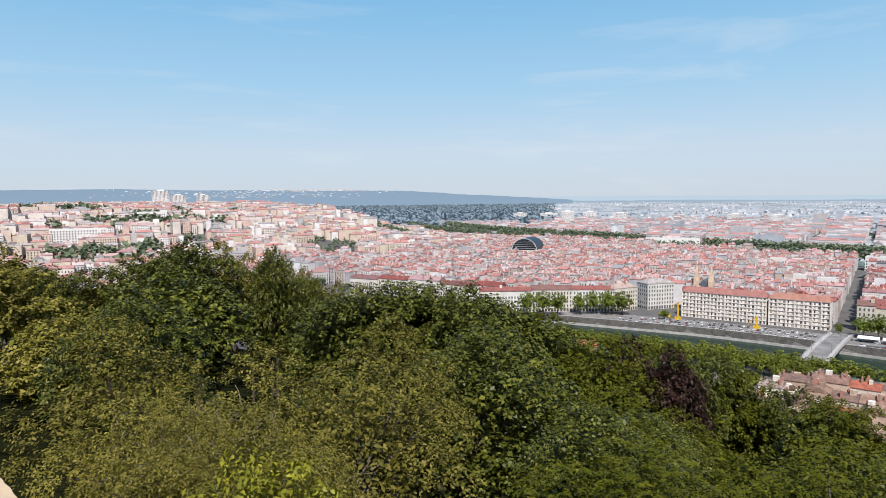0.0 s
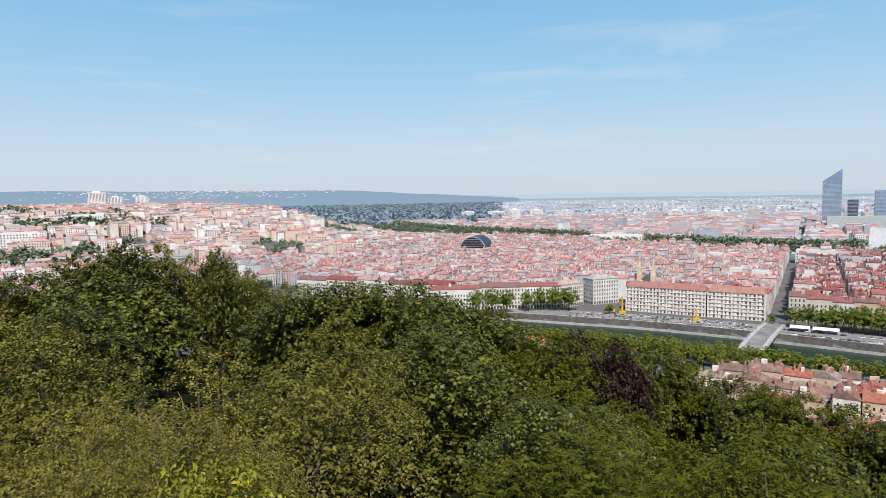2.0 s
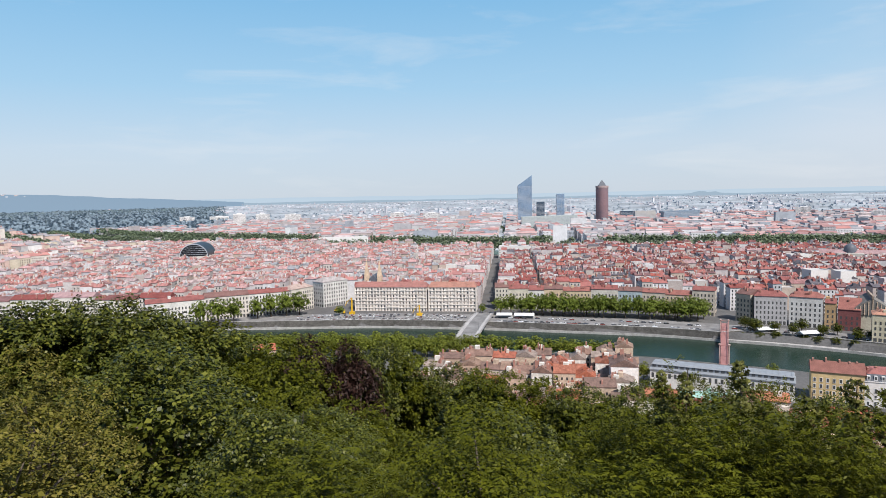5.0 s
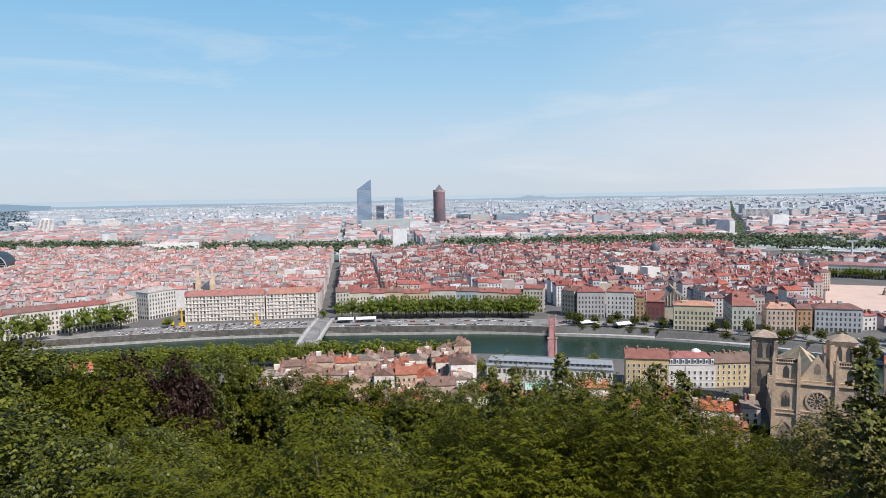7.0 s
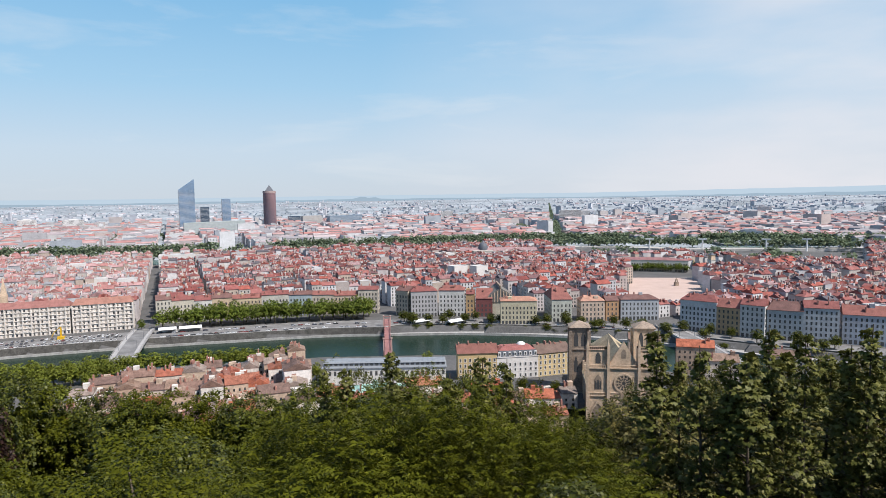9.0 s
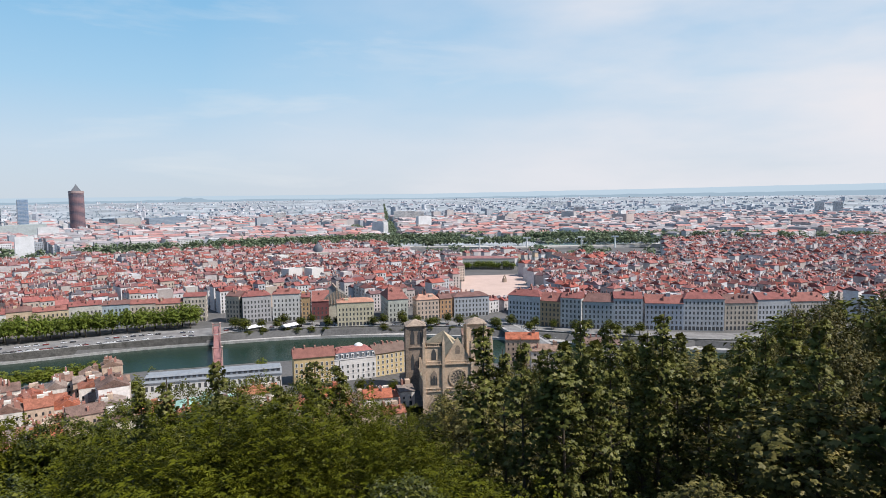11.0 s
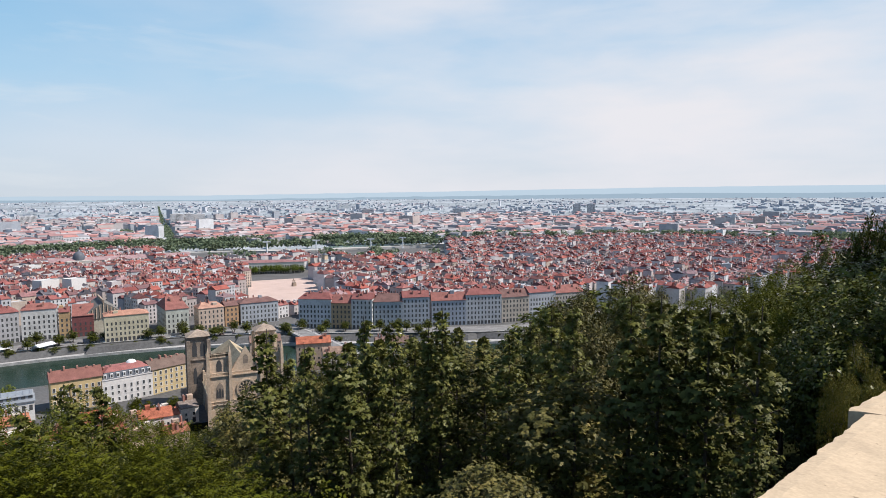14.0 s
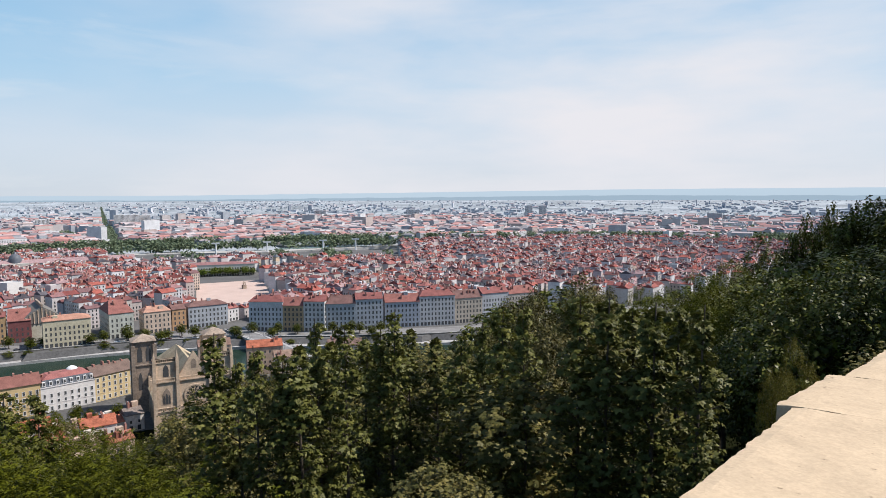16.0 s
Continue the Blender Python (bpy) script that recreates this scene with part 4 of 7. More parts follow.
# ---------------------------------------------------------------- the cathedral
def cathedral():
    t = thing("cathedral", "gothic limestone cathedral with rose window and two towers", "cathedral")
    # own axes: x along the front, y into the building
    t.matrix_basis = pose(265.5, -175, 1.5, 0, 0, -115)

    def f(x, y, z):
        return (x, y, z)
    wide = 17.0
    s = Shape()
    s.box(f, -wide, wide, 0, 6, -3, 26)
    s.box(f, -wide, -7.0, 0.4, 8, 26, 35)
    s.box(f, 7.0, wide, 0.4, 8, 26, 35)
    # central gable
    s.add([(-7.5, 0.8, 26), (7.5, 0.8, 26), (0, 0.8, 39), (-7.5, 2.0, 26), (7.5, 2.0, 26), (0, 2.0, 39)], [(0, 1, 2), (5, 4, 3), (0, 2, 5, 3), (1, 4, 5, 2)])
    part("front_wall", s, M_STONE, t)
    n = Shape()
    n.box(f, -9.5, 9.5, 6, 70, -3, 21)
    part("nave_wall", n, M_STONE, t)
    a = Shape()
    a.box(f, -16, 16, 8, 68, -3, 13)
    part("aisle_wall", a, M_STONE_DARK, t)
    r = Shape()
    r.add([(-10, 6.0, 21), (10, 6.0, 21), (10, 70, 21), (-10, 70, 21), (0, 6.0, 32.0), (0, 60, 30.0)], [(0, 4, 5, 3), (1, 2, 5, 4), (0, 1, 4), (2, 3, 5)])
    part("nave_roof", r, M_STONE_ROOF, t, "tan tiled steep nave roof")
    for sx in (-1, 1):
        ar = Shape()
        ar.add([(sx * 9.6, 8, 17.5), (sx * 16.5, 8, 13), (sx * 16.5, 68, 13), (sx * 9.6, 68, 17.5)], [(0, 1, 2, 3)])
        part("aisle_roof", ar, M_STONE_ROOF, t)
        for k in range(5):
            b = Shape()
            y = 14 + k * 9
            b.box(f, sx * 15.5 - 0.8, sx * 15.5 + 0.8, y - 0.7, y + 0.7, 0, 19, 0.3)
            b.add([(sx * 15.3, y - 0.4, 17.5), (sx * 15.3, y + 0.4, 17.5), (sx * 9.3, y + 0.4, 20.5), (sx * 9.3, y - 0.4, 20.5), (sx * 15.3, y - 0.4, 16.2), (sx * 15.3, y + 0.4, 16.2), (sx * 9.3, y + 0.4, 19), (sx * 9.3, y - 0.4, 19)],
                  [(0, 1, 2, 3), (7, 6, 5, 4), (0, 3, 7, 4), (1, 5, 6, 2)])
            part("buttress", b, M_STONE, t)
    # string courses and balustrades
    for x0, x1, y0, y1, z, h in ((-wide - 0.2, wide + 0.2, -0.5, 0.2, 12.0, 0.5), (-wide - 0.2, wide + 0.2, -0.55, 0.2, 25.6, 0.5),
                                 (-wide - 0.2, -6.8, 0.05, 8.2, 34.6, 0.4), (6.8, wide + 0.2, 0.05, 8.2, 34.6, 0.4)):
        c = Shape()
        c.box(f, x0, x1, y0, y1, z, z + h)
        part("string_course", c, M_STONE, t)
    for z, x0, x1, y in ((12.5, -wide, wide, -0.3), (26.1, -wide, wide, -0.3), (35.0, -wide, -7, 0.3), (35.0, 7, wide, 0.3)):
        b = Shape()
        k = int((x1 - x0) / 0.9)
        for i in range(k + 1):
            x = x0 + (x1 - x0) * i / k
            b.box(f, x - 0.13, x + 0.13, y - 0.12, y + 0.12, z, z + 1.15)
        b.box(f, x0, x1, y - 0.18, y + 0.18, z + 1.15, z + 1.4)
        part("balustrade", b, M_STONE, t)
    # pinnacles and piers on the front
    for x in (-wide, -7.2, 7.2, wide):
        p = Shape()
        p.box(f, x - 0.9, x + 0.9, -0.9, 0.9, -3, 36.5, 0.25)
        p.box(f, x - 0.6, x + 0.6, -0.6, 0.6, 36.5, 40.0, 0.55)
        part("pinnacle", p, M_STONE, t)

    def arch(x, z, w, h, y, name, mat=M_GLASS, depth=0.25, parent=t):
        g = Shape()
        pts = [(-w / 2, 0), (w / 2, 0), (w / 2, h * 0.62), (w * 0.3, h * 0.86), (0, h), (-w * 0.3, h * 0.86), (-w / 2, h * 0.62)]
        g.add([(x + px, y - depth, z + pz) for px, pz in pts] + [(x + px, y + 0.2, z + pz) for px, pz in pts],
              [tuple(range(7))] + [(i, (i + 1) % 7, 7 + (i + 1) % 7, 7 + i) for i in range(7)])
        return part(name, g, mat, parent)

    for x in (-12.1, 12.1):
        arch(x, 28.0, 2.4, 5.6, 0.4, "belfry_window", depth=0.06)
        # niche is a raised dark plate: recess shade put into its colour
        arch(x, 15.2, 3.4, 7.6, 0.0, "niche", M_STONE_DARK, 0.1)
        arch(x, 15.6, 1.0, 4.8, 0.0, "lancet", M_GLASS, 0.16)
        arch(x - 1.1, 15.6, 0.8, 4.0, 0.0, "lancet", M_GLASS, 0.16)
        arch(x + 1.1, 15.6, 0.8, 4.0, 0.0, "lancet", M_GLASS, 0.16)
    # gable niche likewise, a dark plate for a shaded recess
    arch(0, 30.5, 2.4, 4.6, 0.8, "gable_niche", M_STONE_DARK, 0.06)
    # rose window
    ring = Shape()
    seg = 32
    for r0, r1, y0, y1 in ((3.9, 4.7, -0.35, 0.0),):
        ring.add([(rr * math.cos(2 * math.pi * k / seg), yy, 18.6 + rr * math.sin(2 * math.pi * k / seg)) for rr, yy in ((r1, y1), (r1, y0), (r0, y0), (r0, y1)) for k in range(seg)],
                 [(j * seg + k, j * seg + (k + 1) % seg, (j + 1) * seg + (k + 1) % seg, (j + 1) * seg + k) for j in range(3) for k in range(seg)])
    rose = part("rose_window", ring, M_STONE, t, "round rose window with stone tracery")
    disc = Shape()
    disc.add([(3.95 * math.cos(2 * math.pi * k / seg), -0.05, 18.6 + 3.95 * math.sin(2 * math.pi * k / seg)) for k in range(seg)], [tuple(range(seg))])
    part("rose_glass", disc, M_GLASS, rose)
    spoke = Shape()
    for k in range(12):
        a = 2 * math.pi * k / 12
        ca, sa = math.cos(a), math.sin(a)
        spoke.add([(ca * q - sa * e, y, 18.6 + sa * q + ca * e) for q in (0.9, 4.0) for e in (-0.14, 0.14) for y in (-0.22, -0.04)], [(0, 2, 6, 4), (0, 4, 5, 1), (2, 3, 7, 6)])
        cx, cz = 3.1 * math.cos(a + 0.26), 18.6 + 3.1 * math.sin(a + 0.26)
        spoke.add([(cx + rr * math.cos(q), -0.18, cz + rr * math.sin(q)) for rr in (0.55, 0.75) for q in np.linspace(0, 2 * math.pi, 9)[:-1]], [(j, (j + 1) % 8, 8 + (j + 1) % 8, 8 + j) for j in range(8)])
    part("tracery", spoke, M_STONE, rose, kind="stuff")
    # portals
    for x, w, h in ((0, 8.0, 10.5), (-12, 5.6, 8.0), (12, 5.6, 8.0)):
        # portal recess as a dark plate, its shade in the stone colour
        arch(x, -2, w, h + 2, 0.0, "portal", M_STONE_DARK, 0.12)
        g = Shape()
        g.add([(x - w * 0.62, -0.5, h - 3.0), (x, -0.5, h + 3.0), (x + w * 0.62, -0.5, h - 3.0), (x - w * 0.48, -0.5, h - 3.0), (x, -0.5, h + 1.6), (x + w * 0.48, -0.5, h - 3.0)], [(0, 1, 4, 3), (1, 2, 5, 4)])
        part("portal_gable", g, M_STONE, t)
    # transept towers
    for x in (-17.5, 17.0):
        s = Shape()
        y0 = 42
        s.box(f, x - 5.0, x + 5.0, y0, y0 + 10, -3, 36.5)
        for cx in (x - 5, x + 5):
            for cy in (y0, y0 + 10):
                s.box(f, cx - 0.9, cx + 0.9, cy - 0.9, cy + 0.9, -3, 35)
        s.box(f, x - 5.5, x + 5.5, y0 - 0.5, y0 + 10.5, 24.5, 25.1)
        s.box(f, x - 5.6, x + 5.6, y0 - 0.6, y0 + 10.6, 36.2, 36.9)
        # left tower gets the darker stone: its shade is painted in
        tw = part("tower", s, M_STONE_DARK if x < 0 else M_STONE, t)
        for dx in (-2.0, 2.0):
            arch(x + dx, 26.5, 2.3, 8.2, y0, "belfry_opening", M_GLASS, 0.08, tw)
            arch(x + dx, 12.0, 1.8, 9.0, y0, "lancet", M_GLASS, 0.08, tw)
        rr = Shape()
        rr.add([(x - 6, y0 - 1, 36.9), (x + 6, y0 - 1, 36.9), (x + 6, y0 + 11, 36.9), (x - 6, y0 + 11, 36.9), (x, y0 + 5, 40.0)], [(0, 1, 4), (1, 2, 4), (2, 3, 4), (3, 0, 4), (3, 2, 1, 0)])
        part("tower_roof", rr, M_STONE_DARK, tw, "low brown pyramid roof")


cathedral()


# ---------------------------------------------------------------- bridges
def road_bridge(name, label, a, b, wide, arch_rise, z=1.2):
    dx, dy = b[0] - a[0], b[1] - a[1]
    n = math.hypot(dx, dy)
    t = thing(name, label, "bridge")
    t.matrix_basis = pose(a[0], a[1], 0, 0, 0, math.degrees(math.atan2(dy, dx)))
    k = 24
    deck, walk_l, walk_r, arch = Shape(), Shape(), Shape(), Shape()

    def top(u):
        return z + arch_rise * 4 * u * (1 - u)

    def strip(s, y0, y1, lift, thick):
        vs, fs = [], []
        for i in range(k + 1):
            u = i / k
            vs += [(u * n, y0, top(u) + lift), (u * n, y1, top(u) + lift), (u * n, y1, top(u) + lift - thick), (u * n, y0, top(u) + lift - thick)]
        for i in range(k):
            p, q = 4 * i, 4 * i + 4
            fs += [(p, q, q + 1, p + 1), (p + 1, q + 1, q + 2, p + 2), (p + 3, p + 2, q + 2, q + 3), (p, p + 3, q + 3, q)]
        s.add(vs, fs)
    strip(deck, -wide * 0.33, wide * 0.33, 0, 1.0)
    part("roadway", deck, M_QUAY_ROAD, t)
    for y0, y1 in ((-wide / 2, -wide * 0.33), (wide * 0.33, wide / 2)):
        s = Shape()
        strip(s, y0, y1, 0.15, 1.6)
        part("footway", s, M_CONCRETE, t)
    for y in (-wide / 2, wide / 2 - 0.25):
        s = Shape()
        strip(s, y, y + 0.25, 1.15, 0.18)
        for i in range(k):
            s.box(same, i * n / k, i * n / k + 0.2, y, y + 0.2, top(i / k), top(i / k) + 1.1)
        part("railing", s, M_CONCRETE, t)
    vs, fs = [], []
    for i in range(k + 1):
        u = i / k
        zz = -8.0 + (top(0.5) + 6.5) * (1 - (2 * u - 1) ** 2)
        zz = min(zz, top(u) - 1.0)
        vs += [(u * n, -wide * 0.42, top(u) - 0.9), (u * n, wide * 0.42, top(u) - 0.9), (u * n, wide * 0.42, zz), (u * n, -wide * 0.42, zz)]
    for i in range(k):
        p, q = 4 * i, 4 * i + 4
        fs += [(p + 1, q + 1, q + 2, p + 2), (p + 3, p + 2, q + 2, q + 3), (p, p + 3, q + 3, q)]
    arch.add(vs, fs)
    part("arch", arch, M_CONCRETE, t)
    for i in range(4):
        for y in (-wide * 0.36, wide * 0.36):
            u = (i + 0.5) / 4
            s = Shape()
            s.tube([(u * n, y, top(u)), (u * n, y, top(u) + 7), (u * n, y * 0.7, top(u) + 7.6)], [0.14, 0.09, 0.07], 6)
            part("lamp_post", s, M_STEEL, t)
    return t


road_bridge("road_bridge", "pale concrete arch road bridge over the river", (600, 78), (455, 78), 17.0, 2.2)
road_bridge("stone_bridge", "pale stone road bridge over the river", (452, -336), (330, -300), 16.0, 1.0)


def footbridge():
    a, b = (556, -124), (434, -97)
    dx, dy = b[0] - a[0], b[1] - a[1]
    n = math.hypot(dx, dy)
    t = thing("suspension_footbridge", "narrow red suspension footbridge with pale pylons", "bridge")
    t.matrix_basis = pose(a[0], a[1], 0, 0, 0, math.degrees(math.atan2(dy, dx)))
    s = Shape()
    s.box(same, -12, n + 4, -2.2, 2.2, 0.2, 0.8)
    part("deck", s, M_RED, t)
    for y in (-2.2, 2.2):
        r = Shape()
        for i in range(60):
            x = i * n / 60
            r.box(same, x - 0.06, x + 0.06, y - 0.06, y + 0.06, 0.8, 2.0)
        r.box(same, -10, n, y - 0.1, y + 0.1, 1.9, 2.1)
        r.box(same, -10, n, y - 0.05, y + 0.05, 1.3, 1.4)
        part("railing", r, M_RED, t)
    for x in (18, n - 18):
        for y in (-2.9, 2.9):
            p = Shape()
            p.box(same, x - 0.7, x + 0.7, y - 0.5, y + 0.5, -8, 9, 0.2)
            p.box(same, x - 0.9, x + 0.9, y - 0.7, y + 0.7, 9, 9.5)
            part("pylon", p, surface("pinkish_stone_pylon", [(0.62, 0.44, 0.38)]), t)
        b2 = Shape()
        b2.box(same, x - 0.4, x + 0.4, -3, 3, 8.2, 8.6)
        part("cross_beam", b2, M_RED, t)
    for y in (-2.7, 2.7):
        c = Shape()
        pts = [(-14, y, 0.6)] + [(18 + (n - 36) * i / 14, y, 2.4 + 6.6 * (2 * i / 14 - 1) ** 2) for i in range(15)] + [(n + 6, y, 0.6)]
        c.tube(pts, [0.13] * len(pts), 5)
        for i in range(1, 14):
            x, _, z = pts[i + 1]
            c.tube([(x, y, 0.8), (x, y, z)], [0.05, 0.05], 4)
        part("cable", c, M_RED, t)


footbridge()


# ---------------------------------------------------------------- the city on the plain
FACADE_Y = [-900, -650, -535, -460, -372, -345, -317, -258, -215, -130, -45, 88, 208, 250, 333, 420, 700]
FACADE_X = [110, 190, 292, 332, 404, 478, 505, 540, 590, 624, 645, 630, 628, 660, 596, 560, 545]
RHONE_Y = [p[1] for p in RHONE][::-1]
RHONE_X = [p[0] for p in RHONE][::-1]
GRID = 5.1
gc, gs = math.cos(radians(GRID)), math.sin(radians(GRID))


def to_world(u, v):
    return gc * u - gs * v + 615, gs * u + gc * v + 76


SQUARE = [(525, -350), (508, -432), (692, -560), (728, -486)]


def inside_quad(x, y, quad, grow):
    """Inside a convex shape that runs anticlockwise, or nearer to it than grow."""
    for a, b in zip(quad, quad[1:] + quad[:1]):
        dx, dy = b[0] - a[0], b[1] - a[1]
        if (dx * (y - a[1]) - dy * (x - a[0])) / math.hypot(dx, dy) < -grow:
            return False
    return True


def in_square(x, y):
    """The big gravel square, the avenue to the south-east, and the spots of single landmarks."""
    az = math.degrees(math.atan2(x, y))
    r = math.hypot(x, y)
    if inside_quad(x, y, SQUARE, 4.0) or 121.5 < az < 134.5 and 880 < r < 985 or 117 < az < 141 and 1040 < r < 1420:
        return True
    if abs((x - 1278) * 0.444 + (y + 679) * 0.896) < 25 and x > 1300:
        return True
    for px, py, pr in ((985, 615, 42), (994, -385, 40), (560, -215, 26), (1100, 100, 42)):
        if math.hypot(x - px, y - py) < pr:
            return True
    return False


def peninsula(x, y):
    if y < -1450 or y > 780:
        return False
    west = np.interp(y, FACADE_Y, FACADE_X) + 17
    east = np.interp(y, RHONE_Y, RHONE_X) - 34
    return west < x < east


def block(A, u0, u1, v0, v1, rng, inside, tall=(14, 21), flat=0.07, size=(11, 19), keep=None, win=1e9, depth=(9.5, 13), jitter=3.6, chim=2, swing=0.0, turn=0.0):
    """The houses round one block, with a yard in the middle."""
    hb = rng.uniform(*tall)
    sw = rng.uniform(-swing, swing) + turn
    w, l = u1 - u0, v1 - v0
    dp = min(rng.uniform(*depth), w * 0.46)
    sides = [(-90, u0 + dp / 2, None, v0, v1), (90, u1 - dp / 2, None, v0, v1)]
    if w - 2 * dp > 8:
        sides += [(0, None, v0 + dp / 2, u0 + dp, u1 - dp), (180, None, v1 - dp / 2, u0 + dp, u1 - dp)]
    if w - 2 * dp > 16 and l > 50:
        sides.append((0, None, (v0 + v1) / 2 + rng.uniform(-8, 8), u0 + dp + 1, u1 - dp - 1))
    for ang, uc, vc, s0, s1 in sides:
        p = s0
        while p < s1 - 4:
            hw = min(rng.uniform(*size), s1 - p)
            if s1 - p - hw < 6:
                hw = s1 - p
            q = p + hw / 2
            x, y = to_world(uc if uc is not None else q, vc if vc is not None else q)
            p += hw
            if not inside(x, y) or in_square(x, y):
                continue
            z = land(x, y)
            h = max(7.0, hb + rng.uniform(-jitter, jitter))
            r = math.hypot(x, y)
            az = math.degrees(math.atan2(x, y))
            if 122 < az < 131.5 and r < 735 and x > 470:
                # low houses before the gravel square
                h = min(h, max(5.0, 110 - r * math.tan(radians(9.15))))
            kind = "flat" if rng.random() < flat else ("hip" if rng.random() < 0.15 else "gable")
            wn_faces = (0,) if r < win else ()
            if r < 640 or (keep is not None and r < keep and len(SINGLE) < 190):
                B = House()
                add_house(B, x, y, z, hw, dp, ang + GRID + sw, h, rng, kind, None, (0, 2), 2)
                house_thing("town_house", "plastered town house with red clay roof and chimneys", "house", B, M_WALL_OB, M_ROOF_OB, "houses behind the quay", base=(x, y, z))
                SINGLE.append(1)
            else:
                add_house(A, x, y, z, hw, dp * rng.uniform(0.8, 1.1), ang + GRID + sw + (90 if swing and hw < 15 and rng.random() < 0.22 else 0), h, rng, kind, None, wn_faces, chim if r < 950 else min(2, chim), down=6.0)


SINGLE = []


def grid_lines(start, stop, lo, hi, street, rng):
    out = []
    p = start
    sign = 1 if stop > start else -1
    while (stop - p) * sign > 0:
        w = rng.uniform(lo, hi)
        out.append((min(p, p + sign * w), max(p, p + sign * w)))
        p += sign * (w + rng.uniform(*street))
    return out


rng = random.Random(21)
near, north = House(), House()
us = grid_lines(-640, 1050, 27, 46, (5.5, 8.5), rng)
vs = grid_lines(10, 760, 34, 66, (5.5, 8), rng) + grid_lines(-7, -1700, 34, 66, (5.5, 8), rng)
for v0, v1 in vs:
    shift = rng.uniform(-12, 12)
    for u0, u1 in us:
        x, y = to_world((u0 + u1) / 2 + shift, (v0 + v1) / 2)
        if peninsula(x, y):
            block(north if y > 95 else near, u0 + shift, u1 + shift, v0, v1, rng, peninsula, tall=(15, 22), keep=690, win=900, size=(7, 15), swing=8.0, jitter=4.2, chim=3)
quarter_thing("peninsula_roofs", "dense old town of red tiled roofs, cream walls and chimneys", near, M_WALL, M_ROOF)
quarter_thing("north_peninsula_roofs", "dense quarter of haze-paled pink roofs and pale walls", north, M_WALL, M_ROOF_NORTH)

# the slope and plateau to the north
rng = random.Random(22)


def north_hill(x, y):
    return 120 < x < 1420 and 620 < y < 2150 and not peninsula(x, y) and line_distance(RHONE_MID, np.array(x), np.array(y)) > 90 and (math.hypot(x, y) > 700) and noise.noise(Vector((x / 160, y / 160, 3))) < 0.33


slope = House()
for v0, v1 in grid_lines(520, 2100, 30, 46, (16, 30), rng):
    shift = rng.uniform(-20, 20)
    for u0, u1 in grid_lines(-700, 900, 42, 80, (8, 13), rng):
        x, y = to_world((u0 + u1) / 2 + shift, (v0 + v1) / 2)
        if north_hill(x, y):
            block(slope, u0 + shift, u1 + shift, v0, v1, rng, north_hill, tall=(11, 20), flat=0.12, size=(12, 34), win=1230, depth=(10, 13), jitter=4.0, swing=9.0, turn=-26.0)
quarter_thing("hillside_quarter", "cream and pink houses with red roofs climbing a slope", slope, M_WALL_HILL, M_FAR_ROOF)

# the plain across the second river
rng = random.Random(23)


def east_bank(x, y):
    r = math.hypot(x, y)
    az = math.degrees(math.atan2(x, y))
    if not (28 < az < 176 and r < 2900):
        return False
    if y > 1250 and x < 1500:
        return False
    return x > np.interp(y, RHONE_Y, RHONE_X) + WIDE_R + 38 if y > -1580 else r > 1700


def park(x, y):
    r = math.hypot(x, y)
    az = math.degrees(math.atan2(x, y))
    return (40 < az < 59.5 and 2650 < r < 4400) or noise.noise(Vector((x / 330, y / 330, 9))) > 0.42


plain = House()
for v0, v1 in grid_lines(10, 2300, 60, 100, (12, 20), rng) + grid_lines(-7, -3000, 60, 100, (12, 20), rng):
    shift = rng.uniform(-20, 20)
    for u0, u1 in grid_lines(-700, 2300, 52, 90, (12, 20), rng):
        x, y = to_world((u0 + u1) / 2 + shift, (v0 + v1) / 2)
        if east_bank(x, y) and not park(x, y):
            modern = 0.14 + 0.42 * min(1, max(0, (math.hypot(x, y) - 1500) / 1200))
            if rng.random() < 0.05:
                add_house(plain, x, y, land(x, y), rng.uniform(30, 60), 14, rng.choice((0, 90)) + GRID, rng.uniform(24, 42), rng, "flat", faces=())
            else:
                block(plain, u0 + shift, u1 + shift, v0, v1, rng, east_bank, tall=(13, 23), flat=modern * 0.8, size=(24, 50), depth=(12, 16), chim=0, jitter=5.0, win=1900)
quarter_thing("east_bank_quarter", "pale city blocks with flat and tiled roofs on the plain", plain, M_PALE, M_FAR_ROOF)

# the outskirts up to the skyline, smaller with distance
rng = random.Random(24)
far = House()
for _ in range(6200):
    az = rng.uniform(26, 180)
    r = 2850 + 1950 * rng.random() ** 0.8
    x, y = r * math.sin(radians(az)), r * math.cos(radians(az))
    if noise.noise(Vector((x / 420, y / 420, 5))) > 0.10 or park(x, y) or in_square(x, y):
        continue
    if az < 44 and r < 3600 or az < 60 and rng.random() < 0.8:
        continue
    z = land(x, y)
    k = max(0.22, 1.0 - (r - 2700) / 2500)
    tower = rng.random() < 0.03
    w, d = rng.uniform(18, 60) * k, rng.uniform(12, 18) * k
    h = (rng.uniform(28, 50) if tower else rng.uniform(6, 13)) * k
    add_house(far, x, y, z, w if not tower else w * 0.6, d, rng.choice((0, 90, 20, -30)) + GRID, h, rng, "flat" if rng.random() < 0.68 else "gable", faces=(), chimneys=0)
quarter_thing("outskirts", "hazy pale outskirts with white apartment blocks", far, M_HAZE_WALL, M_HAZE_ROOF)


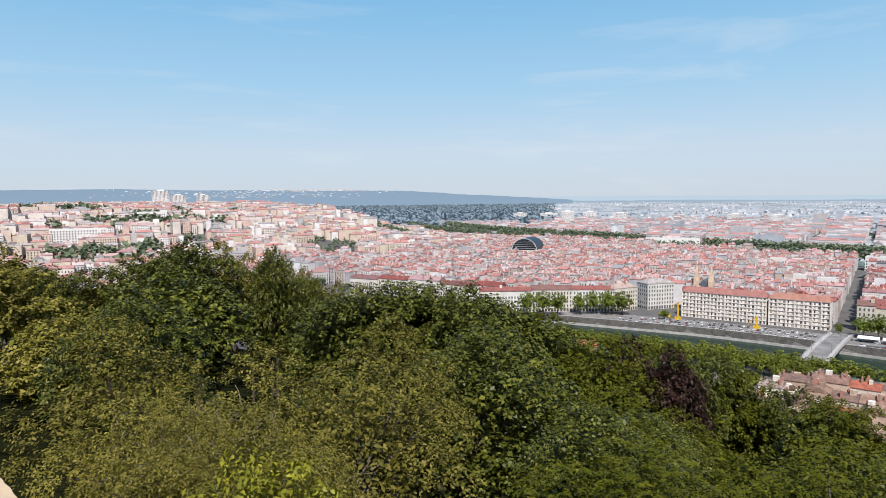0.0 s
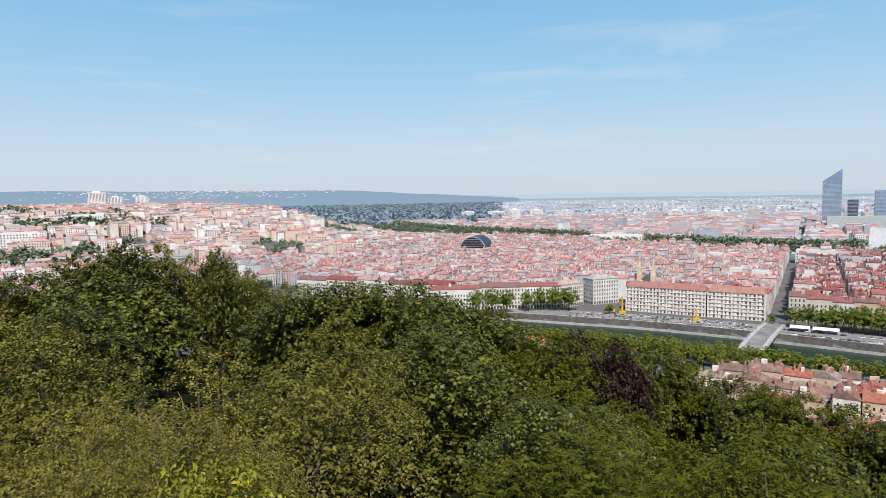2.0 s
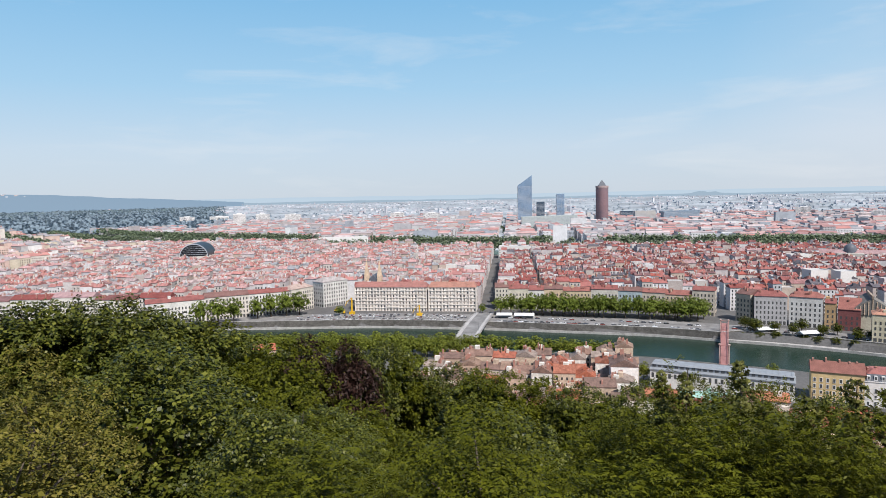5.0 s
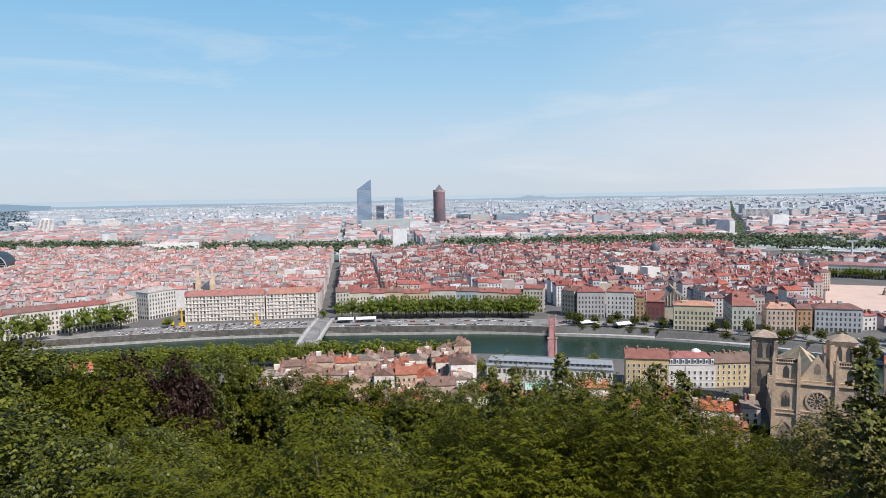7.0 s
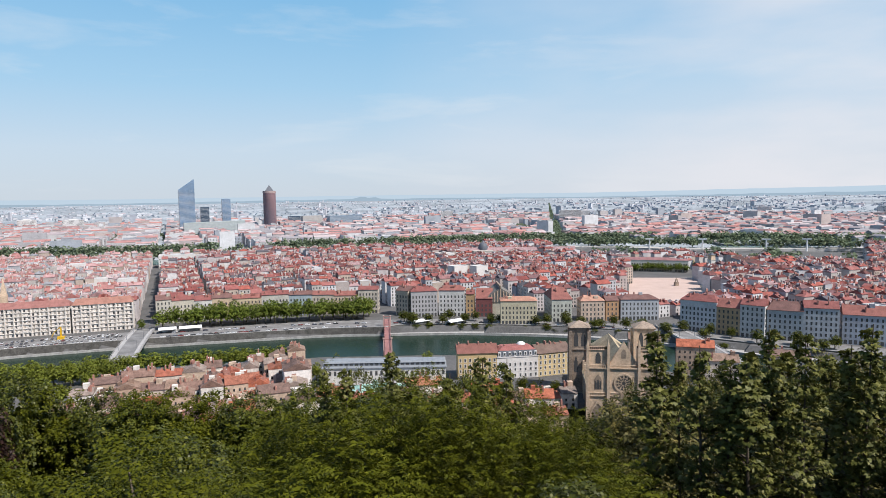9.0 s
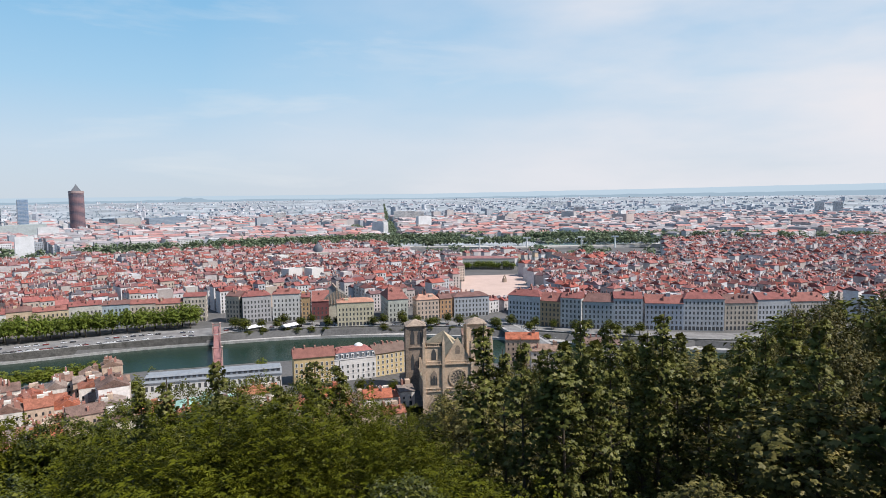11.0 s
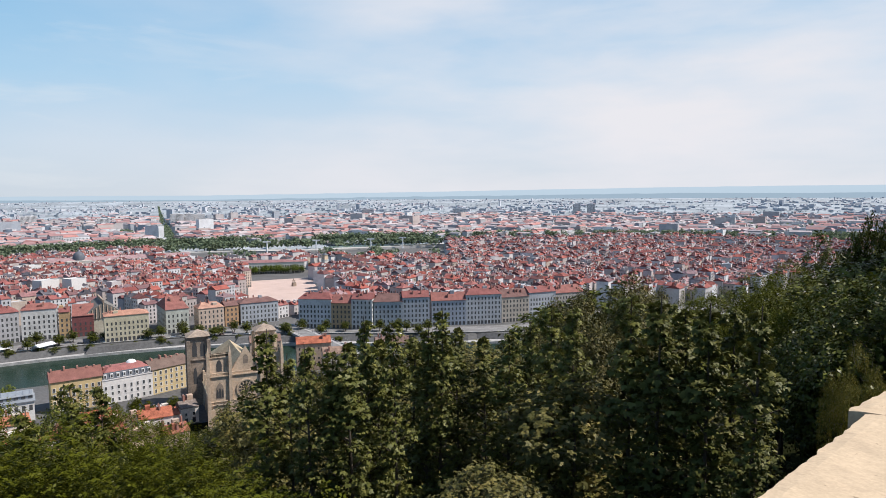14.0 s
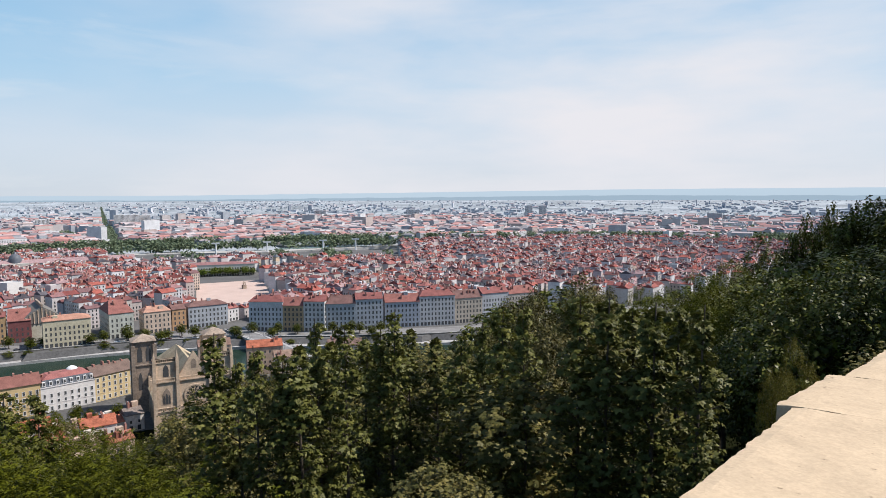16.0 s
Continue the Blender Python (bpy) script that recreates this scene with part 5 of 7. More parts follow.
# ---------------------------------------------------------------- landmarks of the plain
def glass_tower(name, label, x, y, wide, deep, h0, h1, glass, bands=40, angle=8):
    """A slab tower with a slanting top, floor lines and a lighter edge."""
    t = thing(name, label, "skyscraper")
    t.matrix_basis = pose(x, y, 0, 0, 0, angle - 90)
    s = Shape()
    a, b = wide / 2, deep / 2
    s.add([(-a, -b, -2), (a, -b, -2), (a, b, -2), (-a, b, -2), (-a, -b, h0), (a, -b, h1), (a, b, h1), (-a, b, h0)], [(0, 1, 5, 4), (1, 2, 6, 5), (2, 3, 7, 6), (3, 0, 4, 7), (4, 5, 6, 7)])
    part("glass_body", s, glass, t)
    fl = Shape()
    for i in range(1, bands):
        z = i * h0 / bands
        fl.box(same, -a - 0.25, a + 0.25, -b - 0.25, b + 0.25, z - 0.35, z + 0.35)
    part("floor_banding", fl, M_ZINC, t, kind="stuff")
    return t


# blue glass lightened: the haze before the towers is in its colour
M_BLUE_GLASS = surface("blue_tower_glass", [(0.20, 0.29, 0.40)], rough=0.22, grain=0.2, stain=0.03, amount=0.15, bump=0, spec=0.6)
M_DARK_GLASS = surface("dark_tower_glass", [(0.06, 0.09, 0.13)], rough=0.2, grain=0.2, amount=0.1, bump=0, spec=0.6)
M_BROWN_TOWER = surface("red_brown_tower_cladding", [(0.34, 0.20, 0.20)], rough=0.6, grain=0.3, stain=0.03)
glass_tower("glass_tower", "tall blue glass tower with slanting top", 2176, 145, 46, 30, 138, 171, M_BLUE_GLASS, 39)
glass_tower("dark_glass_tower", "dark glass office tower", 2300, 99, 27, 24, 82, 82, M_DARK_GLASS, 20)
glass_tower("office_tower", "slim blue-grey office tower", 2400, 32, 28, 24, 108, 108, M_BLUE_GLASS, 26)
glass_tower("low_office_block", "long pale low office building", 2050, 62, 172, 30, 40, 43, surface("pale_office_glass", [(0.46, 0.50, 0.48)], rough=0.4), 9)
glass_tower("wide_office_block", "wide grey-blue office block", 2372, -378, 124, 30, 40, 43, surface("blue_office_panels", [(0.24, 0.30, 0.36)], rough=0.4), 9, 12)
glass_tower("dark_low_block", "dark office block beside towers", 2400, -200, 40, 30, 42, 42, M_DARK_GLASS, 10)
glass_tower("grey_office_block", "beige grey office block", 2330, -255, 70, 28, 44, 44, surface("beige_office_panels", [(0.50, 0.47, 0.43)], rough=0.6), 11)


def pencil_tower():
    t = thing("pencil_tower", "round red-brown tower with pyramid top", "skyscraper")
    t.location = (2340, -113, 0)
    s = Shape()
    seg, R, h = 28, 21.5, 132.0
    ring = [(R * math.cos(2 * math.pi * k / seg), R * math.sin(2 * math.pi * k / seg)) for k in range(seg)]
    s.add([(x, y, -2) for x, y in ring] + [(x, y, h) for x, y in ring], [(k, (k + 1) % seg, seg + (k + 1) % seg, seg + k) for k in range(seg)] + [tuple(range(seg, 2 * seg))])
    part("shaft", s, M_BROWN_TOWER, t)
    b = Shape()
    for i in range(36):
        z = 6 + i * 3.5
        b.add([(x * 1.012, y * 1.012, z) for x, y in ring] + [(x * 1.012, y * 1.012, z + 1.3) for x, y in ring], [(k, (k + 1) % seg, seg + (k + 1) % seg, seg + k) for k in range(seg)])
    part("window_banding", b, M_DARK_GLASS, t, kind="stuff")
    c = Shape()
    c.add([(x * 1.03, y * 1.03, 126) for x, y in ring] + [(x * 1.03, y * 1.03, 133) for x, y in ring], [(k, (k + 1) % seg, seg + (k + 1) % seg, seg + k) for k in range(seg)])
    part("crown_band", c, surface("pale_tower_band", [(0.42, 0.32, 0.30)]), t)
    p = Shape()
    p.add([(-14.5, -14.5, 132), (14.5, -14.5, 132), (14.5, 14.5, 132), (-14.5, 14.5, 132), (0, 0, 154)], [(0, 1, 4), (1, 2, 4), (2, 3, 4), (3, 0, 4), (3, 2, 1, 0)])
    part("pyramid", p, M_SLATE, t)


pencil_tower()


def block_tower(name, label, az, r, wide, deep, top, mat, base=None, angle=None):
    x, y = r * math.sin(radians(az)), r * math.cos(radians(az))
    t = thing(name, label, "tower block")
    z = land(x, y) if base is None else base
    t.matrix_basis = pose(x, y, z, 0, 0, -az if angle is None else angle)
    s = Shape()
    s.box(same, -wide / 2, wide / 2, -deep / 2, deep / 2, -3, top - z)
    part("wall", s, mat, t)
    g = Shape()
    n = int(wide / 3.4)
    for f in range(int((top - z) / 3.0)):
        for i in range(n):
            x0 = -wide / 2 + (i + 0.25) * wide / n
            g.add([(x0, -deep / 2 - 0.06, 0.8 + f * 3.0), (x0 + wide / n * 0.5, -deep / 2 - 0.06, 0.8 + f * 3.0), (x0 + wide / n * 0.5, -deep / 2 - 0.06, 2.6 + f * 3.0), (x0, -deep / 2 - 0.06, 2.6 + f * 3.0)], [(0, 1, 2, 3)])
    part("glazing", g, M_GLASS, t, kind="stuff")
    r2 = Shape()
    r2.box(same, -wide * 0.2, wide * 0.2, -deep * 0.3, deep * 0.3, top - z, top - z + 3)
    part("roof_hut", r2, M_WHITE, t)
    return t


M_WHITE_BLOCK = surface("white_tower_render", [(0.76, 0.73, 0.70)], grain=0.4, stain=0.05, amount=0.06)
block_tower("white_tower_block", "white tower block on the hilltop", 27.3, 2050, 46, 16, 141, M_WHITE_BLOCK)
block_tower("white_tower_block", "lower white block beside hilltop tower", 28.6, 2060, 40, 16, 128, M_WHITE_BLOCK)
block_tower("white_tower_block", "white slab block on the hilltop", 30.5, 2050, 34, 14, 128, M_WHITE_BLOCK)
block_tower("grey_tower_block", "grey square tower block by the park", 42.7, 2090, 40, 30, 56, surface("grey_tower_panels", [(0.34, 0.40, 0.42)], rough=0.5))
block_tower("white_tower_block", "pale tower block beyond the river", 61.6, 2400, 42, 18, 62, M_WHITE_BLOCK)
for az, r, w, top in ((60, 3050, 80, 40), (57.5, 3000, 60, 42), (63.5, 3000, 60, 46), (66, 2900, 70, 44), (118.3, 2500, 44, 46), (119.2, 2510, 40, 46), (120.0, 2520, 38, 44), (152.2, 3000, 34, 62), (153.4, 3000, 34, 62), (99, 2600, 40, 40), (108, 2700, 50, 42), (113.0, 2500, 40, 34), (75, 2800, 60, 42), (78, 2700, 70, 40), (134, 2900, 50, 46), (142, 3000, 60, 44)):
    block_tower("white_tower_block", "white apartment tower in the far city", az, r, w, 14, top, M_WHITE_BLOCK)


def opera():
    t = thing("opera_house", "opera house with black barrel-vaulted glass roof", "opera house")
    t.matrix_basis = pose(984, 614, 0, 0, 0, -58.2 - 14)
    s = Shape()
    s.box(same, -25, 25, -18, 45, -2, 20)
    part("wall", s, surface("opera_stone", [(0.66, 0.60, 0.54)]), t)
    v = Shape()
    k = 20
    prof = [(-23 * math.cos(math.pi * i / k), 20 + 21 * math.sin(math.pi * i / k)) for i in range(k + 1)]
    v.add([(x, -14, z) for x, z in prof] + [(x, 42, z) for x, z in prof], [(i, i + 1, k + 2 + i, k + 1 + i) for i in range(k)] + [tuple(range(k + 1)), tuple(range(2 * k + 1, k, -1))])
    part("vault", v, M_BLACK, t, "black barrel vault", smooth=False)
    rib = Shape()
    inner = [(x * 0.94, 20 + (z - 20) * 0.94) for x, z in prof]
    rib.add([(x, -14.5, z) for x, z in prof] + [(x, -14.5, z) for x, z in inner], [(i, i + 1, k + 2 + i, k + 1 + i) for i in range(k)])
    part("front_arch", rib, M_ZINC, t)
    for i in range(1, 6):
        z = 20 + i * 3.2
        half = 22 * math.sqrt(max(0, 1 - ((z - 20) / 21) ** 2))
        b = Shape()
        b.box(same, -half, half, -14.7, -14.3, z - 0.2, z + 0.2)
        part("glazing_bar", b, M_ZINC, t)


opera()


def domed_hospital():
    t = thing("domed_hospital", "long pale old hospital with slate dome", "building")
    t.matrix_basis = pose(994, -385, 0, 0, 0, -18)
    s = Shape()
    s.box(same, -8, 8, -150, 150, -2, 19)
    s.box(same, -14, 14, -16, 16, -2, 20)
    part("wall", s, surface("hospital_stone", [(0.62, 0.57, 0.50)]), t)
    r = Shape()
    r.add([(-9, -151, 19), (9, -151, 19), (9, 151, 19), (-9, 151, 19), (0, -151, 24), (0, 151, 24)], [(0, 4, 5, 3), (1, 2, 5, 4), (0, 1, 4), (2, 3, 5)])
    part("roof", r, M_ROOF_OB, t)
    d = Shape()
    seg = 16
    rings = [(8, 20), (8, 24), (7.4, 27), (5.9, 30), (3.3, 32), (1.2, 33), (0.7, 35), (0.2, 37)]
    d.add([(rr * math.cos(2 * math.pi * k / seg), rr * math.sin(2 * math.pi * k / seg), z) for rr, z in rings for k in range(seg)],
          [(j * seg + k, j * seg + (k + 1) % seg, (j + 1) * seg + (k + 1) % seg, (j + 1) * seg + k) for j in range(len(rings) - 1) for k in range(seg)])
    part("dome", d, M_SLATE, t, "dark slate dome", smooth=True)


domed_hospital()


def white_long_building(name, label, x, y, w, d, h, angle, colour=(0.72, 0.69, 0.65), roof=None, kind="flat"):
    A = House()
    add_house(A, x, y, 0, w, d, angle, h, random.Random(int(x)), kind, 3.0, (0, 1, 2, 3), 0, step=3.4, storey=4.0, size=(1.5, 2.4))
    return house_thing(name, label, "building", A, surface("render_" + name, [colour], grain=0.6, stain=0.06, amount=0.06), roof or M_FLAT, base=(x, y, 0))


white_long_building("white_office_building", "white six-storey building near the river bridge", 1146, 92, 60, 30, 20, -88)
white_long_building("square_front_building", "long pale building at the gravel square", 783, -555, 104, 16, 16, -127, (0.66, 0.63, 0.56), M_ROOF_OB, "hip")
for px, py, w, h, d in ((394, 1006, 72, 23, 16), (300, 1180, 60, 20, 14), (560, 1120, 46, 24, 15)):
    A = House()
    add_house(A, px, py, land(px, py), w, d, -22, h, random.Random(int(px)), "flat", None, (0, 1, 3), 0, step=3.6, storey=3.6, size=(1.6, 1.9), down=12)
    house_thing("hillside_block", "long white block on the slope", "building", A, surface("white_hill_render", [(0.80, 0.77, 0.73)], grain=0.6, stain=0.06, amount=0.06), M_FLAT, "white blocks on the slope", base=(px, py, land(px, py)))
white_long_building("riverside_college", "long white building behind riverside trees", 1390, 500, 110, 24, 22, -68)
for px, py, w, h, a in ((905, -290, 26, 26, -80), (700, -240, 18, 30, -75), (690, -262, 16, 30, -75), (1330, 560, 80, 20, -68), (1000, 200, 40, 24, -85), (795, 118, 20, 23, -85), (820, 160, 34, 22, -85)):
    white_long_building("white_city_building", "plain white building rising over the roofs", px, py, w, 14, h, a)


def church(x, y, angle):
    t = thing("church", "grey gothic church with twin spires among roofs", "church")
    t.matrix_basis = pose(x, y, 0, 0, 0, angle)
    s = Shape()
    s.box(same, -9, 9, 0, 40, -2, 19)
    part("wall", s, M_STONE, t)
    r = Shape()
    r.add([(-9.5, 0, 19), (9.5, 0, 19), (9.5, 40, 19), (-9.5, 40, 19), (0, 0, 28), (0, 40, 28)], [(0, 4, 5, 3), (1, 2, 5, 4), (0, 1, 4), (2, 3, 5)])
    part("roof", r, M_SLATE, t)
    for sx, top in ((-7, 46), (7, 44)):
        p = Shape()
        p.box(same, sx - 2.5, sx + 2.5, -1, 4, -2, 28)
        p.add([(sx - 2.3, -0.8, 28), (sx + 2.3, -0.8, 28), (sx + 2.3, 3.8, 28), (sx - 2.3, 3.8, 28), (sx, 1.5, top)], [(0, 1, 4), (1, 2, 4), (2, 3, 4), (3, 0, 4)])
        part("spire", p, M_STONE, t)


church(668, 208, -85)


def arched_hall():
    t = thing("arched_hall", "old market hall with grey curved gable roof", "building")
    t.matrix_basis = pose(545, -228, 0, 0, 0, -106)
    k = 12
    prof = [(-16 + 32 * i / k, 13 + 13 * (1 - abs(2 * i / k - 1)) ** 0.72) for i in range(k + 1)]
    s = Shape()
    s.box(same, -16, 16, 0, 34, -2, 13)
    part("wall", s, surface("hall_plaster", [(0.50, 0.46, 0.36)]), t)
    v = Shape()
    v.add([(x, -0.5, z) for x, z in prof] + [(x, 35, z) for x, z in prof], [(i, i + 1, k + 2 + i, k + 1 + i) for i in range(k)] + [tuple(range(k + 1)), tuple(range(2 * k + 1, k, -1))])
    part("roof", v, surface("grey_brown_roof", [(0.20, 0.185, 0.165)], grain=1, stain=0.2), t)
    for i in range(-5, 6):
        q = Shape()
        q.box(same, i * 2.7 - 0.3, i * 2.7 + 0.3, -1.0, -0.4, 13, 13 + 12 * (1 - abs(i * 2.7) / 16) ** 0.72)
        part("gable_rib", q, M_STONE, t)
    f = Shape()
    f.box(same, -0.7, 0.7, -1, 34, 25.5, 28)
    part("ridge_fin", f, M_STONE_DARK, t)


arched_hall()

# gravel square with its bell tower
sq = Shape()
sq.add([(*p, 0.12) for p in SQUARE], [(0, 1, 2, 3)])
tagged(new("pavement_gravel_square", sq.mesh("pavement_gravel_square", M_GRAVEL)), "wide empty square of pinkish gravel", "square", kind="structure")


def bell_tower():
    t = thing("bell_tower", "slender pale stone bell tower beside the square", "tower")
    t.location = (712, -602, 0)
    s = Shape()
    s.box(same, -3.6, 3.6, -3.6, 3.6, -1, 20)
    s.box(same, -4.1, 4.1, -4.1, 4.1, 19.4, 20.2)
    part("shaft", s, surface("bell_tower_stone", [(0.70, 0.66, 0.60)]), t)
    b = Shape()
    b.box(same, -3.4, 3.4, -3.4, 3.4, 20, 26.5, 0.3)
    part("belfry", b, M_STONE, t)
    c = Shape()
    c.add([(-3.8, -3.8, 26.5), (3.8, -3.8, 26.5), (3.8, 3.8, 26.5), (-3.8, 3.8, 26.5), (0, 0, 30)], [(0, 1, 4), (1, 2, 4), (2, 3, 4), (3, 0, 4)])
    part("roof", c, M_SLATE, t)
    for dx in (-1.6, 1.6):
        o = Shape()
        o.box(same, dx - 0.6, dx + 0.6, -3.5, -3.2, 21.2, 25.4)
        part("bell_opening", o, M_GLASS, t)


bell_tower()


def pylon_lamp(x, y):
    pylon_turn = turned(0, 0, 0, math.degrees(math.atan2(-x, y)))
    t = thing("bridge_pylon", "tall white T-shaped mast by the river", "mast", "white masts by the river")
    t.location = (x, y, 0)
    s = Shape()
    s.tube([(0, 0, -1), (0, 0, 21)], [1.7, 1.4], 8)
    part("mast", s, M_WHITE, t)
    b = Shape()
    b.box(pylon_turn, -7.5, 7.5, -1.2, 1.2, 20.4, 23)
    part("cross_arm", b, M_WHITE, t)


for az, r in ((125.35, 1294), (129.5, 1300), (134.2, 1318), (137.0, 1345)):
    pylon_lamp(r * math.sin(radians(az)), r * math.cos(radians(az)))


# the riverside road with the masts, and the lawns and the tree-lined street behind the square
ROAD_AZ = [117, 121, 123.8, 128.6, 132, 136.6, 141]
ROAD_R = [1322, 1318, 1312, 1290, 1312, 1350, 1398]
road_w = [(r * math.sin(radians(a)), r * math.cos(radians(a))) for a, r in zip(ROAD_AZ, ROAD_R)]
road_e = [((r + 34) * math.sin(radians(a)), (r + 34) * math.cos(radians(a))) for a, r in zip(ROAD_AZ, ROAD_R)]
ribbon("road_riverside", dense(road_w, 20), dense(road_e, 20), -2.0, 3.2, M_PAVE, "pale wide riverside road on a low wall", "road")
lawn = Shape()
lawn.add([(r * math.sin(radians(a)), r * math.cos(radians(a)), 0.15) for a, r in ((127.4, 1080), (129.2, 1080), (129.6, 1240), (127.2, 1240))], [(0, 3, 2, 1)])
tagged(new("ground_lawn", lawn.mesh("ground_lawn", surface("mown_grass", [(0.16, 0.22, 0.05)], grain=1.5, stain=0.05, amount=0.25))), "green lawn between trees near the river", "lawn", kind="structure")
# grey wall colour takes in the shade on these street fronts
facade_house("long_grey_building", "long grey five-storey building along a tree-lined street", (770, -668), (668, -624), 19, 16, (0.42, 0.42, 0.45), BROWN, chimneys=6, group="houses along the tree-lined street")
facade_house("long_grey_building", "long grey five-storey building along a tree-lined street", (667, -623), (592, -586), 20, 16, (0.46, 0.46, 0.48), REDDISH, chimneys=6, group="houses along the tree-lined street")


def statue(x, y):
    t = thing("statue", "dark bronze statue on a pale stone plinth", "statue")
    t.location = (x, y, 0.12)
    s = Shape()
    s.box(same, -1.6, 1.6, -2.6, 2.6, 0, 4.6, 0.25)
    s.box(same, -0.6, 0.6, -2.0, 1.8, 6.0, 7.6, 0.2)
    for px, py in ((-0.4, -1.5), (0.4, -1.5), (-0.4, 1.3), (0.4, 1.3)):
        s.box(same, px - 0.15, px + 0.15, py - 0.15, py + 0.15, 4.6, 6.1)
    s.box(same, -0.4, 0.4, -0.4, 0.5, 7.5, 9.4, 0.15)
    part("figure", s, M_STONE_DARK, t)


statue(643, -494)


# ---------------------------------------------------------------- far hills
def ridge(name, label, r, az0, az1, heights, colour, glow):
    """A plain far ridge of hills, closing the plain; its blue glow stands for haze."""
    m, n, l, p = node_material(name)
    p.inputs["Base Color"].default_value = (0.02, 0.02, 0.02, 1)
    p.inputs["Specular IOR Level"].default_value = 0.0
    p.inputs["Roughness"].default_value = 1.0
    # hazy hill colour is given as emission, not lit by the sun
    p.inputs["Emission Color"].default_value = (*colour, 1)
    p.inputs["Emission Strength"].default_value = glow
    s = Shape()
    k = 220
    vs = []
    for i in range(k + 1):
        az = az0 + (az1 - az0) * i / k
        top = np.interp(az, *heights) + 3.0 * noise.noise(Vector((az * 0.8, r * 0.01, 0))) + 1.5 * noise.noise(Vector((az * 3.1, 4, 0)))
        ca, sa = math.cos(radians(az)), math.sin(radians(az))
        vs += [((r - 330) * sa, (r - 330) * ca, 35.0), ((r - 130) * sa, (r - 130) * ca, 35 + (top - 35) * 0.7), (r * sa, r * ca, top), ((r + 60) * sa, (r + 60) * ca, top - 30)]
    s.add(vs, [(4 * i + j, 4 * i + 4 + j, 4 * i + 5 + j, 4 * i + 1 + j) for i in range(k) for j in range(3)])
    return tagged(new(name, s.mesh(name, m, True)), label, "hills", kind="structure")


HILL = ([8, 17, 24, 30, 36, 42, 47, 50, 52, 56, 62], [180, 184, 190, 180, 181, 178, 169, 156, 142, 126, 95])
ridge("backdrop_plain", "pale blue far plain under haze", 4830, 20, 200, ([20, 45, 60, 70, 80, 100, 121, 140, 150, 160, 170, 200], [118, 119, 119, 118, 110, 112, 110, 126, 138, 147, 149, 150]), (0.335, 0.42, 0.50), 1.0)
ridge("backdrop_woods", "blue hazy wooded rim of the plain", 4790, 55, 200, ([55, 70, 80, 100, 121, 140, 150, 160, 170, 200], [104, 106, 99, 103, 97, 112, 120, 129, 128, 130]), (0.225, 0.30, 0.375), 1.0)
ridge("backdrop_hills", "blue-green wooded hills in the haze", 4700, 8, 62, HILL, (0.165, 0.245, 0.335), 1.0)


rng = random.Random(25)
crest = House()
for k in range(430):
    az = rng.gauss(39.8, 2.6) if k < 230 else rng.gauss(34, 5)
    down = rng.uniform(0, 0.06) if k < 230 else rng.uniform(0.1, 0.55) ** 1.3
    r = 4700 - 330 * down
    z = 35 + (np.interp(az, *HILL) - 35) * (0.7 + 0.3 * (1 - down * 330 / 130) if down * 330 < 130 else 0.7 * (330 - down * 330) / 200)
    add_house(crest, r * math.sin(radians(az)), r * math.cos(radians(az)), z - 2, rng.uniform(5, 17), 6, -az, rng.uniform(3, 6.5), rng, "flat", faces=(), chimneys=0, down=10)
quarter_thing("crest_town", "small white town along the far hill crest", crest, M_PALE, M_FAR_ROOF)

# ---------------------------------------------------------------- trees
UP = np.array([0.0, 0.0, 1.0])


def unit(v):
    return v / (np.linalg.norm(v, axis=-1, keepdims=True) + 1e-9)


def leaf_mesh(name, pos, way, nor, size, material, lobes=1, droop=0.22, wide=0.55):
    """Leaves at pos that point along way with their upper side to nor: folded blades, or fans of lobes."""
    n = len(pos)
    nor = unit(nor - way * (nor * way).sum(1)[:, None])
    side = np.cross(nor, way)
    rows = []
    for k in range(lobes):
        a = (k - (lobes - 1) / 2) * (0.95 if lobes == 3 else 0.8)
        d = math.cos(a) * way + math.sin(a) * side
        e = -math.sin(a) * way + math.cos(a) * side
        ll = size * (1.0 if k == (lobes - 1) / 2 else 0.82)
        w = ll * wide * (0.5 if lobes == 1 else 0.40)
        rows.append(np.stack([pos + d * ll * 0.45 + e * w + nor * ll * 0.05, pos + d * ll - nor * ll * droop, pos + d * ll * 0.45 - e * w + nor * ll * 0.05], 1))
    v = np.concatenate([pos[:, None, :]] + rows, 1).reshape(-1, 3)
    o = np.arange(n)[:, None] * (1 + 3 * lobes)
    idx = np.concatenate([np.concatenate([o, o + 3 + 3 * k, o + 2 + 3 * k, o + 1 + 3 * k], 1) for k in range(lobes)], 0)
    me = bpy.data.meshes.new(name)
    nf = len(idx)
    me.vertices.add(len(v))
    me.vertices.foreach_set("co", v.astype(np.float32).ravel())
    me.loops.add(nf * 4)
    me.loops.foreach_set("vertex_index", idx.astype(np.int32).ravel())
    me.polygons.add(nf)
    me.polygons.foreach_set("loop_start", np.arange(0, nf * 4, 4, dtype=np.int32))
    me.materials.append(material)
    me.update()
    me.validate()
    return me


